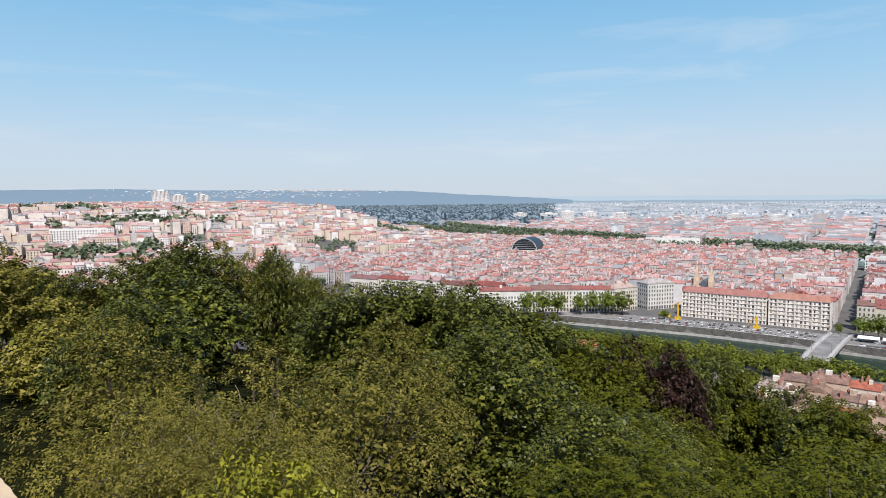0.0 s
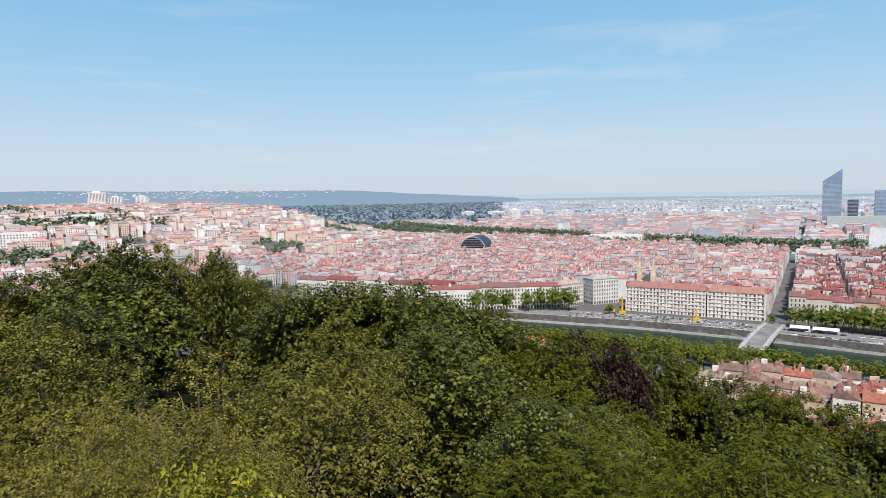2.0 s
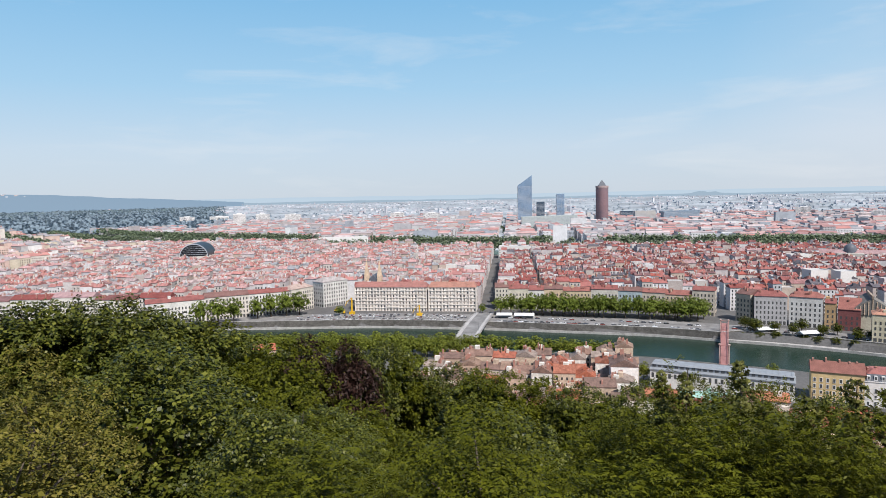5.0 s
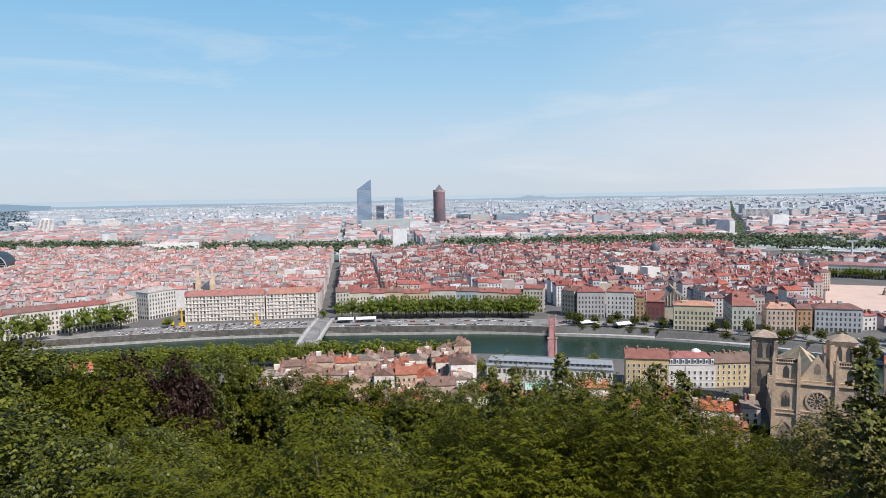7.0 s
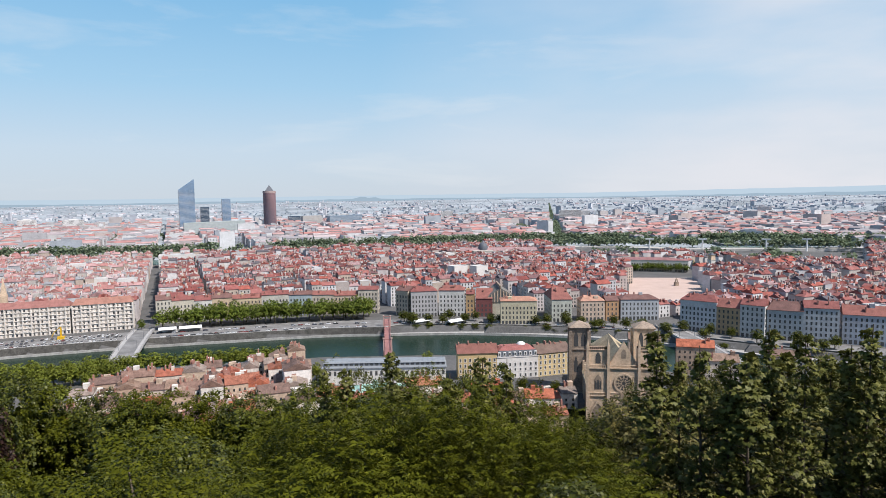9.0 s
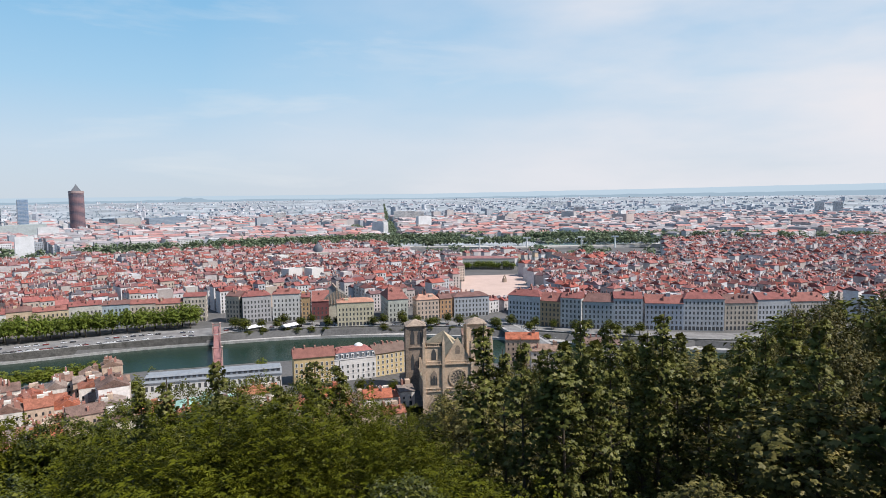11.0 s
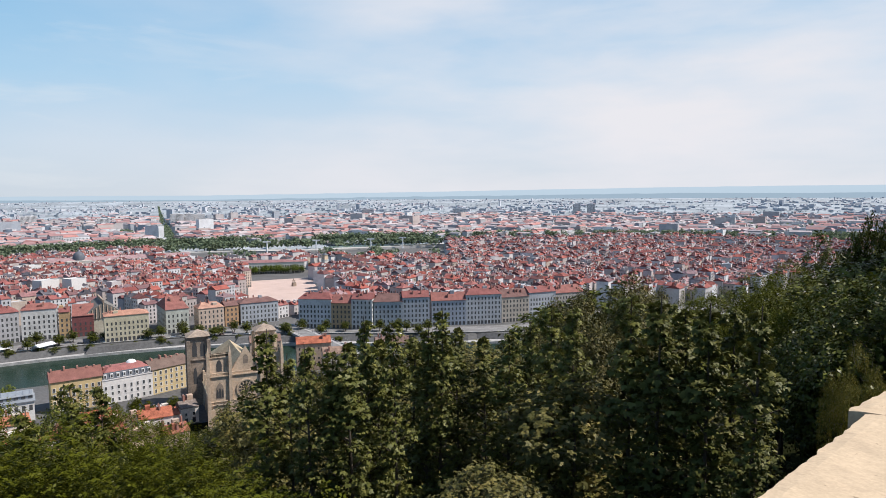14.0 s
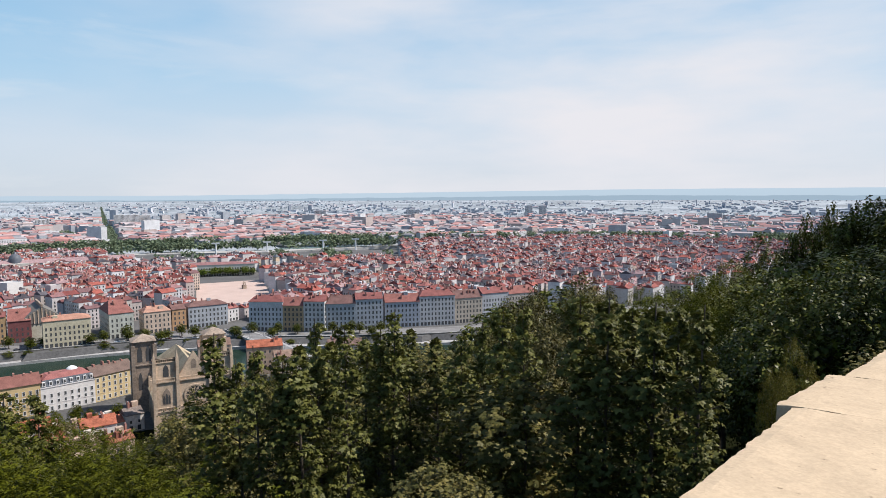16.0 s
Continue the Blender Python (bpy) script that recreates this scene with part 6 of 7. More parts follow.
def shoot_leaves(rng, base, way, length, per, stalk, hang=0.3, sag=0.25, wild=0.33, two_rows=False):
    """Leaves in a spiral, or in two rows, along shoots that start at base; each holds its face to the light."""
    n = len(base)
    way = unit(way)
    u = (np.arange(per) + rng.uniform(0.2, 0.8, (n, per))) / per
    along = (u * length[:, None])[..., None]
    axis = base[:, None, :] + way[:, None, :] * along - UP * (sag * u ** 2 * length[:, None])[..., None]
    a = unit(np.cross(way, np.where(np.abs(way[:, 2:]) > 0.9, np.array([1.0, 0, 0]), UP)))
    b = np.cross(way, a)
    if two_rows:
        phi = np.where(np.arange(per) % 2, 0.0, math.pi)[None, :] + rng.normal(0, 0.2, (n, per))
    else:
        phi = 2.4 * np.arange(per)[None, :] + rng.uniform(0, 6.28, (n, 1)) + rng.normal(0, 0.3, (n, per))
    out = np.cos(phi)[..., None] * a[:, None, :] + np.sin(phi)[..., None] * b[:, None, :]
    pos = axis + out * stalk
    d = unit(out + 0.55 * way[:, None, :] - hang * UP + rng.normal(0, wild * 0.6, (n, per, 3)))
    face = UP + 0.45 * way[:, None, :] + rng.normal(0, wild, (n, 1, 3)) + rng.normal(0, wild, (n, per, 3))
    return pos.reshape(-1, 3), d.reshape(-1, 3), face.reshape(-1, 3)


def crown_shoots(rng, R, H, z0, shoots, low, puffs, rough=0.3, rise=0.45):
    """Where shoots start and point: on the outer sides of the bulging boughs of a crown with height H over z0 and radius R; also the boughs' middles."""
    ways = [np.array([0.05, 0.05, 1.0])]
    tries = 0
    while len(ways) < puffs and tries < 4000:
        tries += 1
        d = rng.normal(0, 1, 3)
        d /= np.linalg.norm(d)
        if d[2] > low and min(np.linalg.norm(d - w) for w in ways) > 1.7 / math.sqrt(puffs):
            ways.append(d)
    size = np.array([R, R, H])
    k0 = 1.35 / math.sqrt(puffs)
    start, way, mid = [], [], []
    for k, d in enumerate(ways):
        rb = k0 * rng.uniform(0.65, 1.25)
        far = (1.0 - rb) * (1.0 if k == 0 else rng.uniform(0.66, 1.0) * (1 + rough * noise.noise(Vector((d[0] * 2.1 + R, d[1] * 2.1, d[2] * 2.1)))))
        n = max(4, int(shoots / len(ways) * (rb / k0) ** 2))
        e = unit(unit(rng.normal(0, 1, (n, 3))) * 0.95 + 0.45 * d + np.array([0, 0, 0.62]))
        lump = rng.uniform(0.80, 1.0, (n, 1))
        start.append(np.array([0, 0, z0]) + (d * far + e * rb * lump) * size)
        way.append(e + np.array([0, 0, rise]) + rng.normal(0, 0.25, (n, 3)))
        mid.append(np.array([0, 0, z0]) + d * far * size)
    return np.concatenate(start), np.concatenate(way), np.array(mid)


def trunk_shape(rng, mid, top, base_r, lean=0.4, limbs=9, sink=1.5):
    s = Shape()
    pts = [(0, 0, -sink)]
    for i in range(1, 5):
        pts.append((rng.normal(0, lean * 0.25), rng.normal(0, lean * 0.25), top * i / 4))
    s.tube(pts, [base_r * (1.15 - 0.22 * i) for i in range(5)], 7)
    for i in rng.choice(len(mid), min(limbs, len(mid)), replace=False):
        k = rng.uniform(0.45, 0.95)
        a = np.array([pts[2][0], pts[2][1], top * k])
        b = mid[i]
        m = (a + b) / 2 + np.array([0, 0, -0.1 * np.linalg.norm(b - a)])
        s.tube([tuple(a), tuple(m), tuple(b)], [base_r * 0.42, base_r * 0.26, base_r * 0.08], 5)
    return s


def tree_proto(name, label, seed, R, H, z0, shoots, per, length, leaf, size, trunk_r, group, lobes=1, style="round", wide=0.55, low=-0.35, puffs=24, stalk=0.02, rise=0.45, hang=0.3, category="tree"):
    """One tree, standing at the origin: trunk with limbs, and a crown of shoots with separate leaves."""
    rng = np.random.default_rng(seed)
    noise.seed_set(seed)
    start, way, mid = crown_shoots(rng, R, H, z0, shoots, low, puffs, rise=rise)
    ln = length * rng.uniform(0.6, 1.3, len(start))
    if style == "feather":
        # upright shoots that carry arching compound leaves, leaflets in two rows along each
        stems, spray, _ = shoot_leaves(rng, start, way, ln, 12, 0.01, hang=-0.45, sag=0.0, wild=0.2)
        pos, d, face = shoot_leaves(rng, stems, spray, rng.uniform(0.26, 0.42, len(stems)), per, 0.004, hang=0.1, sag=0.35, wild=0.14, two_rows=True)
    else:
        pos, d, face = shoot_leaves(rng, start, way, ln, per, stalk, hang=hang)
    big = np.full(len(pos), size) * rng.uniform(0.7, 1.25, len(pos))
    # larger leaves deep inside the crown
    n = int(0.16 * len(pos)) if style == "feather" else int(0.25 * len(pos))
    q = unit(rng.normal(0, 1, (n, 3))) * rng.uniform(0.3, 1.0, (n, 1)) ** 0.4 * np.array([R * 0.52, R * 0.52, H * 0.55])
    q[:, 2] = np.where(q[:, 2] < -0.4 * H, q[:, 2] * 0.5, q[:, 2])
    pos = np.concatenate([pos, q + np.array([0, 0, z0])])
    d = np.concatenate([d, unit(rng.normal(0, 1, (n, 3)))])
    face = np.concatenate([face, rng.normal(0, 0.5, (n, 3)) + UP])
    big = np.concatenate([big, np.full(n, size * (2.6 if style == "feather" else 1.8))])[:, None]
    t = thing(name, label, category, group)
    part("crown", leaf_mesh("crown", pos, d, face, big, leaf, lobes, wide=wide), leaf, t)
    part("trunk", trunk_shape(rng, mid, z0 + H * 0.4, trunk_r), M_BARK, t)
    if style == "twig":
        tw = Shape()
        for i in range(150):
            j = rng.integers(0, len(start))
            a = start[j] * np.array([0.93, 0.93, 1.0])
            b = a + unit(rng.normal(0, 1, 3) + np.array([0, 0, 0.7])) * rng.uniform(0.12, 0.34)
            c = b + unit(b - a + rng.normal(0, 0.25, 3)) * rng.uniform(0.06, 0.18)
            tw.tube([tuple(a), tuple(b), tuple(c)], [0.007, 0.005, 0.003], 4)
        part("bare_twigs", tw, M_TWIG, t, "bare pale twigs", kind="stuff")
    noise.seed_set(1)
    return t


def sapling_proto(name, label, seed, group):
    """A young maple: an upright stem with tiers of short side shoots and lobed leaves."""
    rng = np.random.default_rng(seed)
    t = thing(name, label, "tree", group)
    s = Shape()
    s.tube([(0, 0, -1), (0.05, 0.02, 3), (-0.04, 0.05, 6), (0.03, 0, 9.2)], [0.06, 0.05, 0.03, 0.008], 6)
    start, way, ln = [], [], []
    z = 2.4
    while z < 9.1:
        reach = (0.07 + 0.20 * (9.3 - z) ** 0.75) * rng.uniform(0.5, 1.25)
        for k in range(5 if z < 8.2 else 3):
            a = rng.uniform(0, 6.28)
            o = np.array([math.cos(a), math.sin(a), 0.0])
            f = rng.uniform(0.05, 0.55)
            start.append(o * reach * f + np.array([0, 0, z + 0.3 * reach * f]))
            way.append(o + np.array([0, 0, 0.75]))
            ln.append(reach * 0.75)
            if k < 2 and reach > 0.35:
                s.tube([(0, 0, z - 0.05), tuple(start[-1] + o * reach * 0.5 + np.array([0, 0, reach * 0.35]))], [0.018, 0.006], 4)
        z += rng.uniform(0.17, 0.29) if z < 7.6 else rng.uniform(0.10, 0.16)
    pos, d, face = shoot_leaves(rng, np.array(start), np.array(way), np.array(ln), 17, 0.05, hang=0.45, wild=0.45)
    part("crown", leaf_mesh("crown", pos, d, face, 0.080 * rng.uniform(0.65, 1.2, (len(pos), 1)), L_SHOOT, 3, wide=0.8), L_SHOOT, t)
    part("trunk", s, M_BARK, t)
    return t


WOOD = "trees on the slope under the terrace"
PROTO = {
    "olive": (tree_proto("bush_tree", "olive-green small-leaved bushy tree with bare twigs", 1, 2.3, 2.6, 4.6, 2700, 10, 0.26, L_OLIVE, 0.052, 0.06, WOOD, style="twig", low=-0.6, puffs=22), 2.3, 7.2),
    "olive2": (tree_proto("bush_tree", "olive-green small-leaved bushy tree with bare twigs", 2, 2.3, 2.6, 4.6, 2700, 10, 0.28, L_OLIVE, 0.054, 0.06, WOOD, style="twig", low=-0.6, puffs=19), 2.3, 7.2),
    "dark": (tree_proto("broadleaf_tree", "dark green dense broadleaved tree", 3, 2.6, 3.0, 5.2, 2500, 11, 0.28, L_DARK, 0.075, 0.16, WOOD, wide=0.75, low=-0.6, puffs=15, stalk=0.04, hang=0.5), 2.6, 8.2),
    "dark2": (tree_proto("broadleaf_tree", "dark green dense broadleaved tree", 4, 2.6, 3.0, 5.2, 2500, 11, 0.28, L_DARK, 0.075, 0.16, WOOD, wide=0.75, low=-0.6, puffs=18, stalk=0.04, hang=0.5), 2.6, 8.2),
    "feather": (tree_proto("feathery_tree", "light green tree with feathery sprays", 5, 2.5, 2.9, 4.8, 150, 12, 1.15, L_FEATHER, 0.088, 0.14, WOOD, style="feather", wide=0.42, low=-0.4, puffs=18, rise=2.2), 2.5, 8.1),
    "feather2": (tree_proto("feathery_tree", "light green tree with feathery sprays", 6, 2.5, 2.9, 4.8, 150, 12, 1.25, L_FEATHER, 0.092, 0.14, WOOD, style="feather", wide=0.42, low=-0.4, puffs=15, rise=2.6), 2.5, 8.1),
    "maple": (tree_proto("maple_tree", "maple tree with lobed leaves and upright shoots", 7, 2.4, 3.2, 5.2, 1150, 12, 0.42, L_MAPLE, 0.072, 0.15, WOOD, lobes=3, wide=0.85, low=-0.75, puffs=18, stalk=0.06, rise=0.9, hang=0.5), 2.4, 8.6),
    "maple2": (tree_proto("maple_tree", "maple tree with lobed leaves and upright shoots", 8, 2.4, 3.2, 5.2, 1150, 12, 0.45, L_MAPLE, 0.071, 0.15, WOOD, lobes=3, wide=0.85, low=-0.75, puffs=16, stalk=0.06, rise=1.1, hang=0.5), 2.4, 8.6),
    "yellow": (tree_proto("yellow_shrub", "bright yellow-green leafy shrub", 9, 1.5, 1.6, 2.6, 1000, 10, 0.22, L_YELLOW, 0.075, 0.08, WOOD, low=-0.6, puffs=26, category="shrub"), 1.5, 4.2),
    "purple": (tree_proto("purple_tree", "dark purple-leaved tree on the slope", 10, 4.2, 4.4, 7.5, 520, 9, 0.8, L_PURPLE, 0.36, 0.25, WOOD), 4.2, 11.9),
    "mid": (tree_proto("slope_tree", "dark green tree on the slope", 16, 3.2, 3.6, 6.0, 1050, 10, 0.42, L_DARK, 0.125, 0.2, WOOD, wide=0.75, low=-0.5, puffs=20, stalk=0.03), 3.2, 9.6),
    "mid2": (tree_proto("slope_tree", "light green tree on the slope", 17, 3.2, 3.6, 6.0, 1050, 10, 0.50, L_FEATHER, 0.125, 0.2, WOOD, wide=0.5, low=-0.5, puffs=20, rise=0.9), 3.2, 9.6),
    "mid3": (tree_proto("slope_tree", "olive-green tree on the slope", 18, 3.2, 3.6, 6.0, 1050, 10, 0.42, L_OLIVE, 0.102, 0.2, WOOD, low=-0.5, puffs=22), 3.2, 9.6),
    "far": (tree_proto("slope_tree", "dense green tree lower on the slope", 11, 4.6, 4.8, 8.0, 720, 9, 0.75, L_DARK, 0.255, 0.28, WOOD, wide=0.75, low=-0.5, puffs=22), 4.6, 12.8),
    "far2": (tree_proto("slope_tree", "mid-green tree lower on the slope", 12, 4.6, 4.8, 8.0, 720, 9, 0.75, L_FEATHER, 0.255, 0.28, WOOD, wide=0.7, low=-0.5, puffs=24), 4.6, 12.8),
    "far3": (tree_proto("slope_tree", "olive-green tree lower on the slope", 13, 4.6, 4.8, 8.0, 720, 9, 0.75, L_OLIVE, 0.255, 0.28, WOOD, wide=0.7, low=-0.5, puffs=22), 4.6, 12.8),
    "back": (tree_proto("slope_tree", "green tree at the foot of the slope", 19, 4.6, 4.8, 8.0, 150, 6, 1.3, L_FEATHER, 0.85, 0.28, WOOD, wide=0.8, low=-0.5, puffs=30), 4.6, 12.8),
    "back2": (tree_proto("slope_tree", "dark green tree at the foot of the slope", 20, 4.6, 4.8, 8.0, 150, 6, 1.3, L_DARK, 0.85, 0.28, WOOD, wide=0.8, low=-0.5, puffs=30), 4.6, 12.8),
    "mid2_tall": (tree_proto("slope_tree", "tall light green tree on the slope", 24, 3.2, 3.6, 13.0, 1050, 10, 0.50, L_FEATHER, 0.125, 0.2, WOOD, wide=0.5, low=-0.8, puffs=22, rise=0.5), 3.2, 16.6),
    "feather_tall": (tree_proto("feathery_tree", "tall light green tree with feathery sprays", 25, 2.5, 2.9, 10.4, 150, 12, 1.15, L_FEATHER, 0.088, 0.14, WOOD, style="feather", wide=0.42, low=-0.8, puffs=20, rise=1.2), 2.5, 13.3),
    "shoot": (sapling_proto("young_maple", "young maple shoot with lobed leaves", 21, WOOD), 1.0, 9.3),
    "shoot2": (sapling_proto("young_maple", "young maple shoot with lobed leaves", 22, WOOD), 1.0, 9.3),
    "cypress": (tree_proto("conifer", "narrow dark conifer among the trees", 14, 1.9, 7.0, 8.0, 560, 8, 0.6, L_DARK, 0.26, 0.22, WOOD, wide=0.4, low=-0.9, puffs=40), 1.9, 15.0),
}
# kinds that have a long-stemmed form where the slope falls away under them
TALL = {"mid2": "mid2_tall", "feather": "feather_tall", "feather2": "feather_tall"}
PLACED = {}


def plant(kind, x, y, top, radius, turn, base=None):
    """A tree of that kind with its tip at the height top and that crown radius."""
    ob, r0, h0 = PROTO[kind]
    z = land(x, y) if base is None else base
    h = max(1.5, top - z)
    if h / h0 > 1.5 * radius / r0 and kind in TALL:
        kind = TALL[kind]
        ob, r0, h0 = PROTO[kind]
    if base is None and h < 0.85 * h0 * radius / r0:
        # a low tree keeps its shape, with its stem deeper in the slope
        h = 0.85 * h0 * radius / r0
        z = top - h
    m = pose(x, y, z, 0, 0, turn) @ Matrix.Diagonal((radius / r0, radius / r0, h / h0, 1))
    if kind not in PLACED:
        ob.matrix_basis = m
        PLACED[kind] = 1
        return ob
    PLACED[kind] += 1
    return copy_thing(ob, m @ Matrix.Diagonal((1 / ob.scale[0], 1 / ob.scale[1], 1 / ob.scale[2], 1)))


# the upper edge of the wood, as degrees of bearing and of height seen from the terrace
EDGE_AZ = [14, 16.4, 18.4, 19.8, 22.8, 25.3, 27.4, 29.5, 31.7, 32.6, 34.4, 36.8, 39.1, 39.6, 43.5, 49.5, 54.5, 55, 59.5, 63.4, 66.2, 72.6, 78.5, 83.1, 88, 93.6, 97, 103, 106, 112, 117.5, 121.4, 122.9, 125, 132, 137, 141, 145, 148.5, 151.2, 155.1, 157, 160, 164.2, 167.5, 169.5, 171.8, 172.9, 174, 174.6, 176.2, 179, 184]
EDGE_EL = [-2.6, -2.95, -3.9, -5.7, -5.0, -4.7, -3.9, -3.4, -4.0, -5.0, -4.3, -4.9, -6.7, -7.7, -7.9, -7.9, -8.9, -9.9, -10.6, -11.2, -12.0, -12.8, -15.1, -15.3, -16, -17.6, -16.5, -16, -16.4, -16.5, -18.6, -19.5, -16.8, -15, -13.4, -12, -11.2, -13, -11.2, -8.8, -7.7, -6.7, -6.7, -7.8, -6.3, -5.6, -4.6, -3.5, -2.6, -1.9, -1.2, -1.0, -1.0]
# how far off the trees stand that make that edge
EDGE_D = ([14, 39, 41, 52, 55, 75, 80, 94, 97, 112, 120, 125, 160, 168, 172, 184], [75, 62, 45, 42, 60, 75, 70, 60, 30, 28, 18, 20, 24, 34, 42, 42])


def edge(az):
    return float(np.interp(az, EDGE_AZ, EDGE_EL))


trng = random.Random(31)
RINGS = [(6.4, 1.5), (9.2, 2.2), (13.0, 2.8), (18.0, 3.3), (25.0, 3.9), (34.0, 4.6), (45.0, 4.6), (61.0, 5.2), (82.0, 5.8), (112.0, 6.5), (150.0, 7.5), (205.0, 8.5), (275.0, 9.0), (375, 9.0)]
for d0, R in RINGS:
    az = 6.0
    while az < 186:
        az += math.degrees((2.05 if d0 < 45 else 1.9 if d0 < 100 else 2.2) * R / d0) * trng.uniform(0.75, 1.25)
        d = d0 * trng.uniform(0.9, 1.1)
        ds = float(np.interp(az, *EDGE_D))
        e = edge(az)
        if d > ds * 1.25:
            # behind the edge: keep below the line of sight
            if az > 95 and d > 60:
                e = e - 3.0
            e -= 1.6 + trng.uniform(0, 1.5)
        elif d > ds * 0.8:
            e -= trng.uniform(0.4, 1.8)
        else:
            low = -25.5
            k = (1 / d - 1 / ds) / (1 / 6.2 - 1 / ds)
            e = e + (low - e) * min(1.15, max(0, k)) - trng.choice((-0.6, 0.2, 1.0, 2.5, 4.5, 6.0))
        if d > 160 and az > 58 and d < 340 or d > 225 and az > 77 or d > 60 and az > 150 and d > 130:
            continue
        x, y = d * math.sin(radians(az)), d * math.cos(radians(az)) - 0.3
        if d > 300:
            e = max(e, math.degrees(math.atan((2 + trng.uniform(9, 13) - EYE) / d)))
        if x < 1.6 and abs(y) < 14 or d < 11.5 and 148.5 < az < 156.5 or d < 8 and 137 < az < 160:
            continue
        top = EYE + d * math.tan(radians(e))
        if top - land(x, y) < 2.0:
            continue
        rr = R * trng.uniform(0.8, 1.35) * (0.9 if 112 < az < 130 and 8 < d < 40 else 1.0)
        if d < 15:
            if az < 46:
                kind = trng.choice(("olive", "olive2"))
            elif az < 62:
                kind = trng.choice(("dark", "dark2"))
            elif az < 68:
                kind = trng.choice(("dark", "dark2", "dark", "feather"))
            elif az < 124:
                kind = trng.choice(("feather", "feather2", "feather", "dark")) if d < 20 else trng.choice(("feather", "dark2", "feather2"))
            else:
                kind = trng.choice(("maple", "maple2"))
        elif d < 22 and az > 124:
            kind = trng.choice(("maple", "maple2"))
        elif d > max(ds * 1.35, 75):
            kind = trng.choice(("back", "back2"))
        elif d < 42:
            kind = ("mid3" if d < 24 else "mid") if az < 47 else "mid" if az > 140 or az < 62 else trng.choice(("mid", "mid2", "mid2"))
        elif d < 95:
            kind = trng.choice(("far", "far", "far3")) if az > 140 or az < 50 else trng.choice(("far", "far2"))
        else:
            kind = trng.choice(("back", "back2"))
        plant(kind, x, y, top, rr, trng.uniform(0, 360))

# the trees that make the upper edge, close together
az = 13.0
while az < 183:
    d = float(np.interp(az, *EDGE_D)) * trng.uniform(0.92, 1.04)
    R = 0.11 * d if 42 < az < 62 else 0.034 * d if 33 < az <= 42 else 0.07 * d if 111 < az < 118 else 0.04 * d if 118 <= az < 128 else (0.07 if d > 35 else 0.085) * d if az < 128 else 0.052 * d if az < 163 else 0.055 * d if az < 171 else 0.034 * d
    e = edge(az) + (trng.uniform(-1.3, 0.5) if 128 < az < 163 else trng.uniform(-0.15, 0.3)) - (0.4 if az < 19.5 else 0.0 if az < 39 else -0.3 if az < 62 else 0.9 if az < 73 else -0.8 if 95 < az < 113 else 0.0)
    x, y = d * math.sin(radians(az)), d * math.cos(radians(az)) - 0.3
    if d > 40:
        kind = trng.choice(("far", "far", "far", "far3")) if az < 44 else ("far" if az > 140 else trng.choice(("far2", "far", "far")))
    elif az > 121:
        kind = ("mid2" if az < 171 else "mid") if az > 160 else trng.choice(("maple", "maple2"))
    else:
        kind = trng.choice(("mid", "mid2", "mid2"))
    plant(kind, x, y, EYE + d * math.tan(radians(e)), R, trng.uniform(0, 360))
    az += math.degrees((0.42 if 42 < az < 62 else 0.72) * R / d) * trng.uniform(0.85, 1.15)

# single trees that stand out
for kind, az, d, e, R in [("yellow", 31.5, 7.4, -20.5, 1.5), ("yellow", 36, 7.6, -21.8, 1.3), ("purple", 66.6, 64, -12.4, 4.4), ("purple", 70.2, 65, -13.0, 4.0), ("olive2", 33.6, 10, -17.5, 1.6), ("mid3", 34.5, 17, -12.5, 2.6), ("olive", 26.0, 11, -15.5, 1.8), ("far", 29.5, 60, -3.5, 5.0), ("far", 35.9, 56, -4.35, 2.9),
                          ("shoot", 96.9, 15, -14.6, 1.0), ("shoot2", 98.8, 14.5, -14.3, 1.1), ("shoot", 102.9, 14, -13.4, 1.0), ("shoot2", 108, 14, -15.2, 1.2), ("shoot", 110.9, 14.5, -14.0, 1.1), ("shoot2", 113.1, 14.5, -14.0, 1.0), ("shoot2", 104.6, 13, -15.9, 1.1),
                          ("maple", 157.5, 20, -6.9, 1.8), ("maple2", 153, 17, -8.8, 1.7), ("shoot", 157.4, 13.0, -8.3, 1.5), ("shoot2", 159.8, 12.4, -7.9, 1.5), ("shoot", 161.9, 13.2, -9.2, 1.5), ("shoot2", 163.6, 12.2, -8.3, 1.5), ("shoot", 165.6, 12.8, -8.9, 1.4), ("shoot2", 167.4, 11.8, -8.4, 1.2),
                          ("mid2", 168.6, 26, -6.4, 2.2), ("mid2", 171.0, 24, -8.0, 1.7),
                          ("cypress", 171.0, 40, -3.3, 1.5), ("far", 178.5, 40, -0.8, 3.2), ("far", 182.0, 36, -0.6, 4.0), ("mid", 179, 24, -4.0, 2.6), ("mid", 181, 20, -4.0, 3.4), ("olive2", 173.8, 13, -11.5, 0.65), ("mid", 172.5, 20, -8, 2.2), ("mid", 176.5, 18, -5.5, 2.6)]:
    x, y = d * math.sin(radians(az)), d * math.cos(radians(az)) - 0.4
    plant(kind, x, y, EYE + d * math.tan(radians(e)), R, trng.uniform(0, 360))

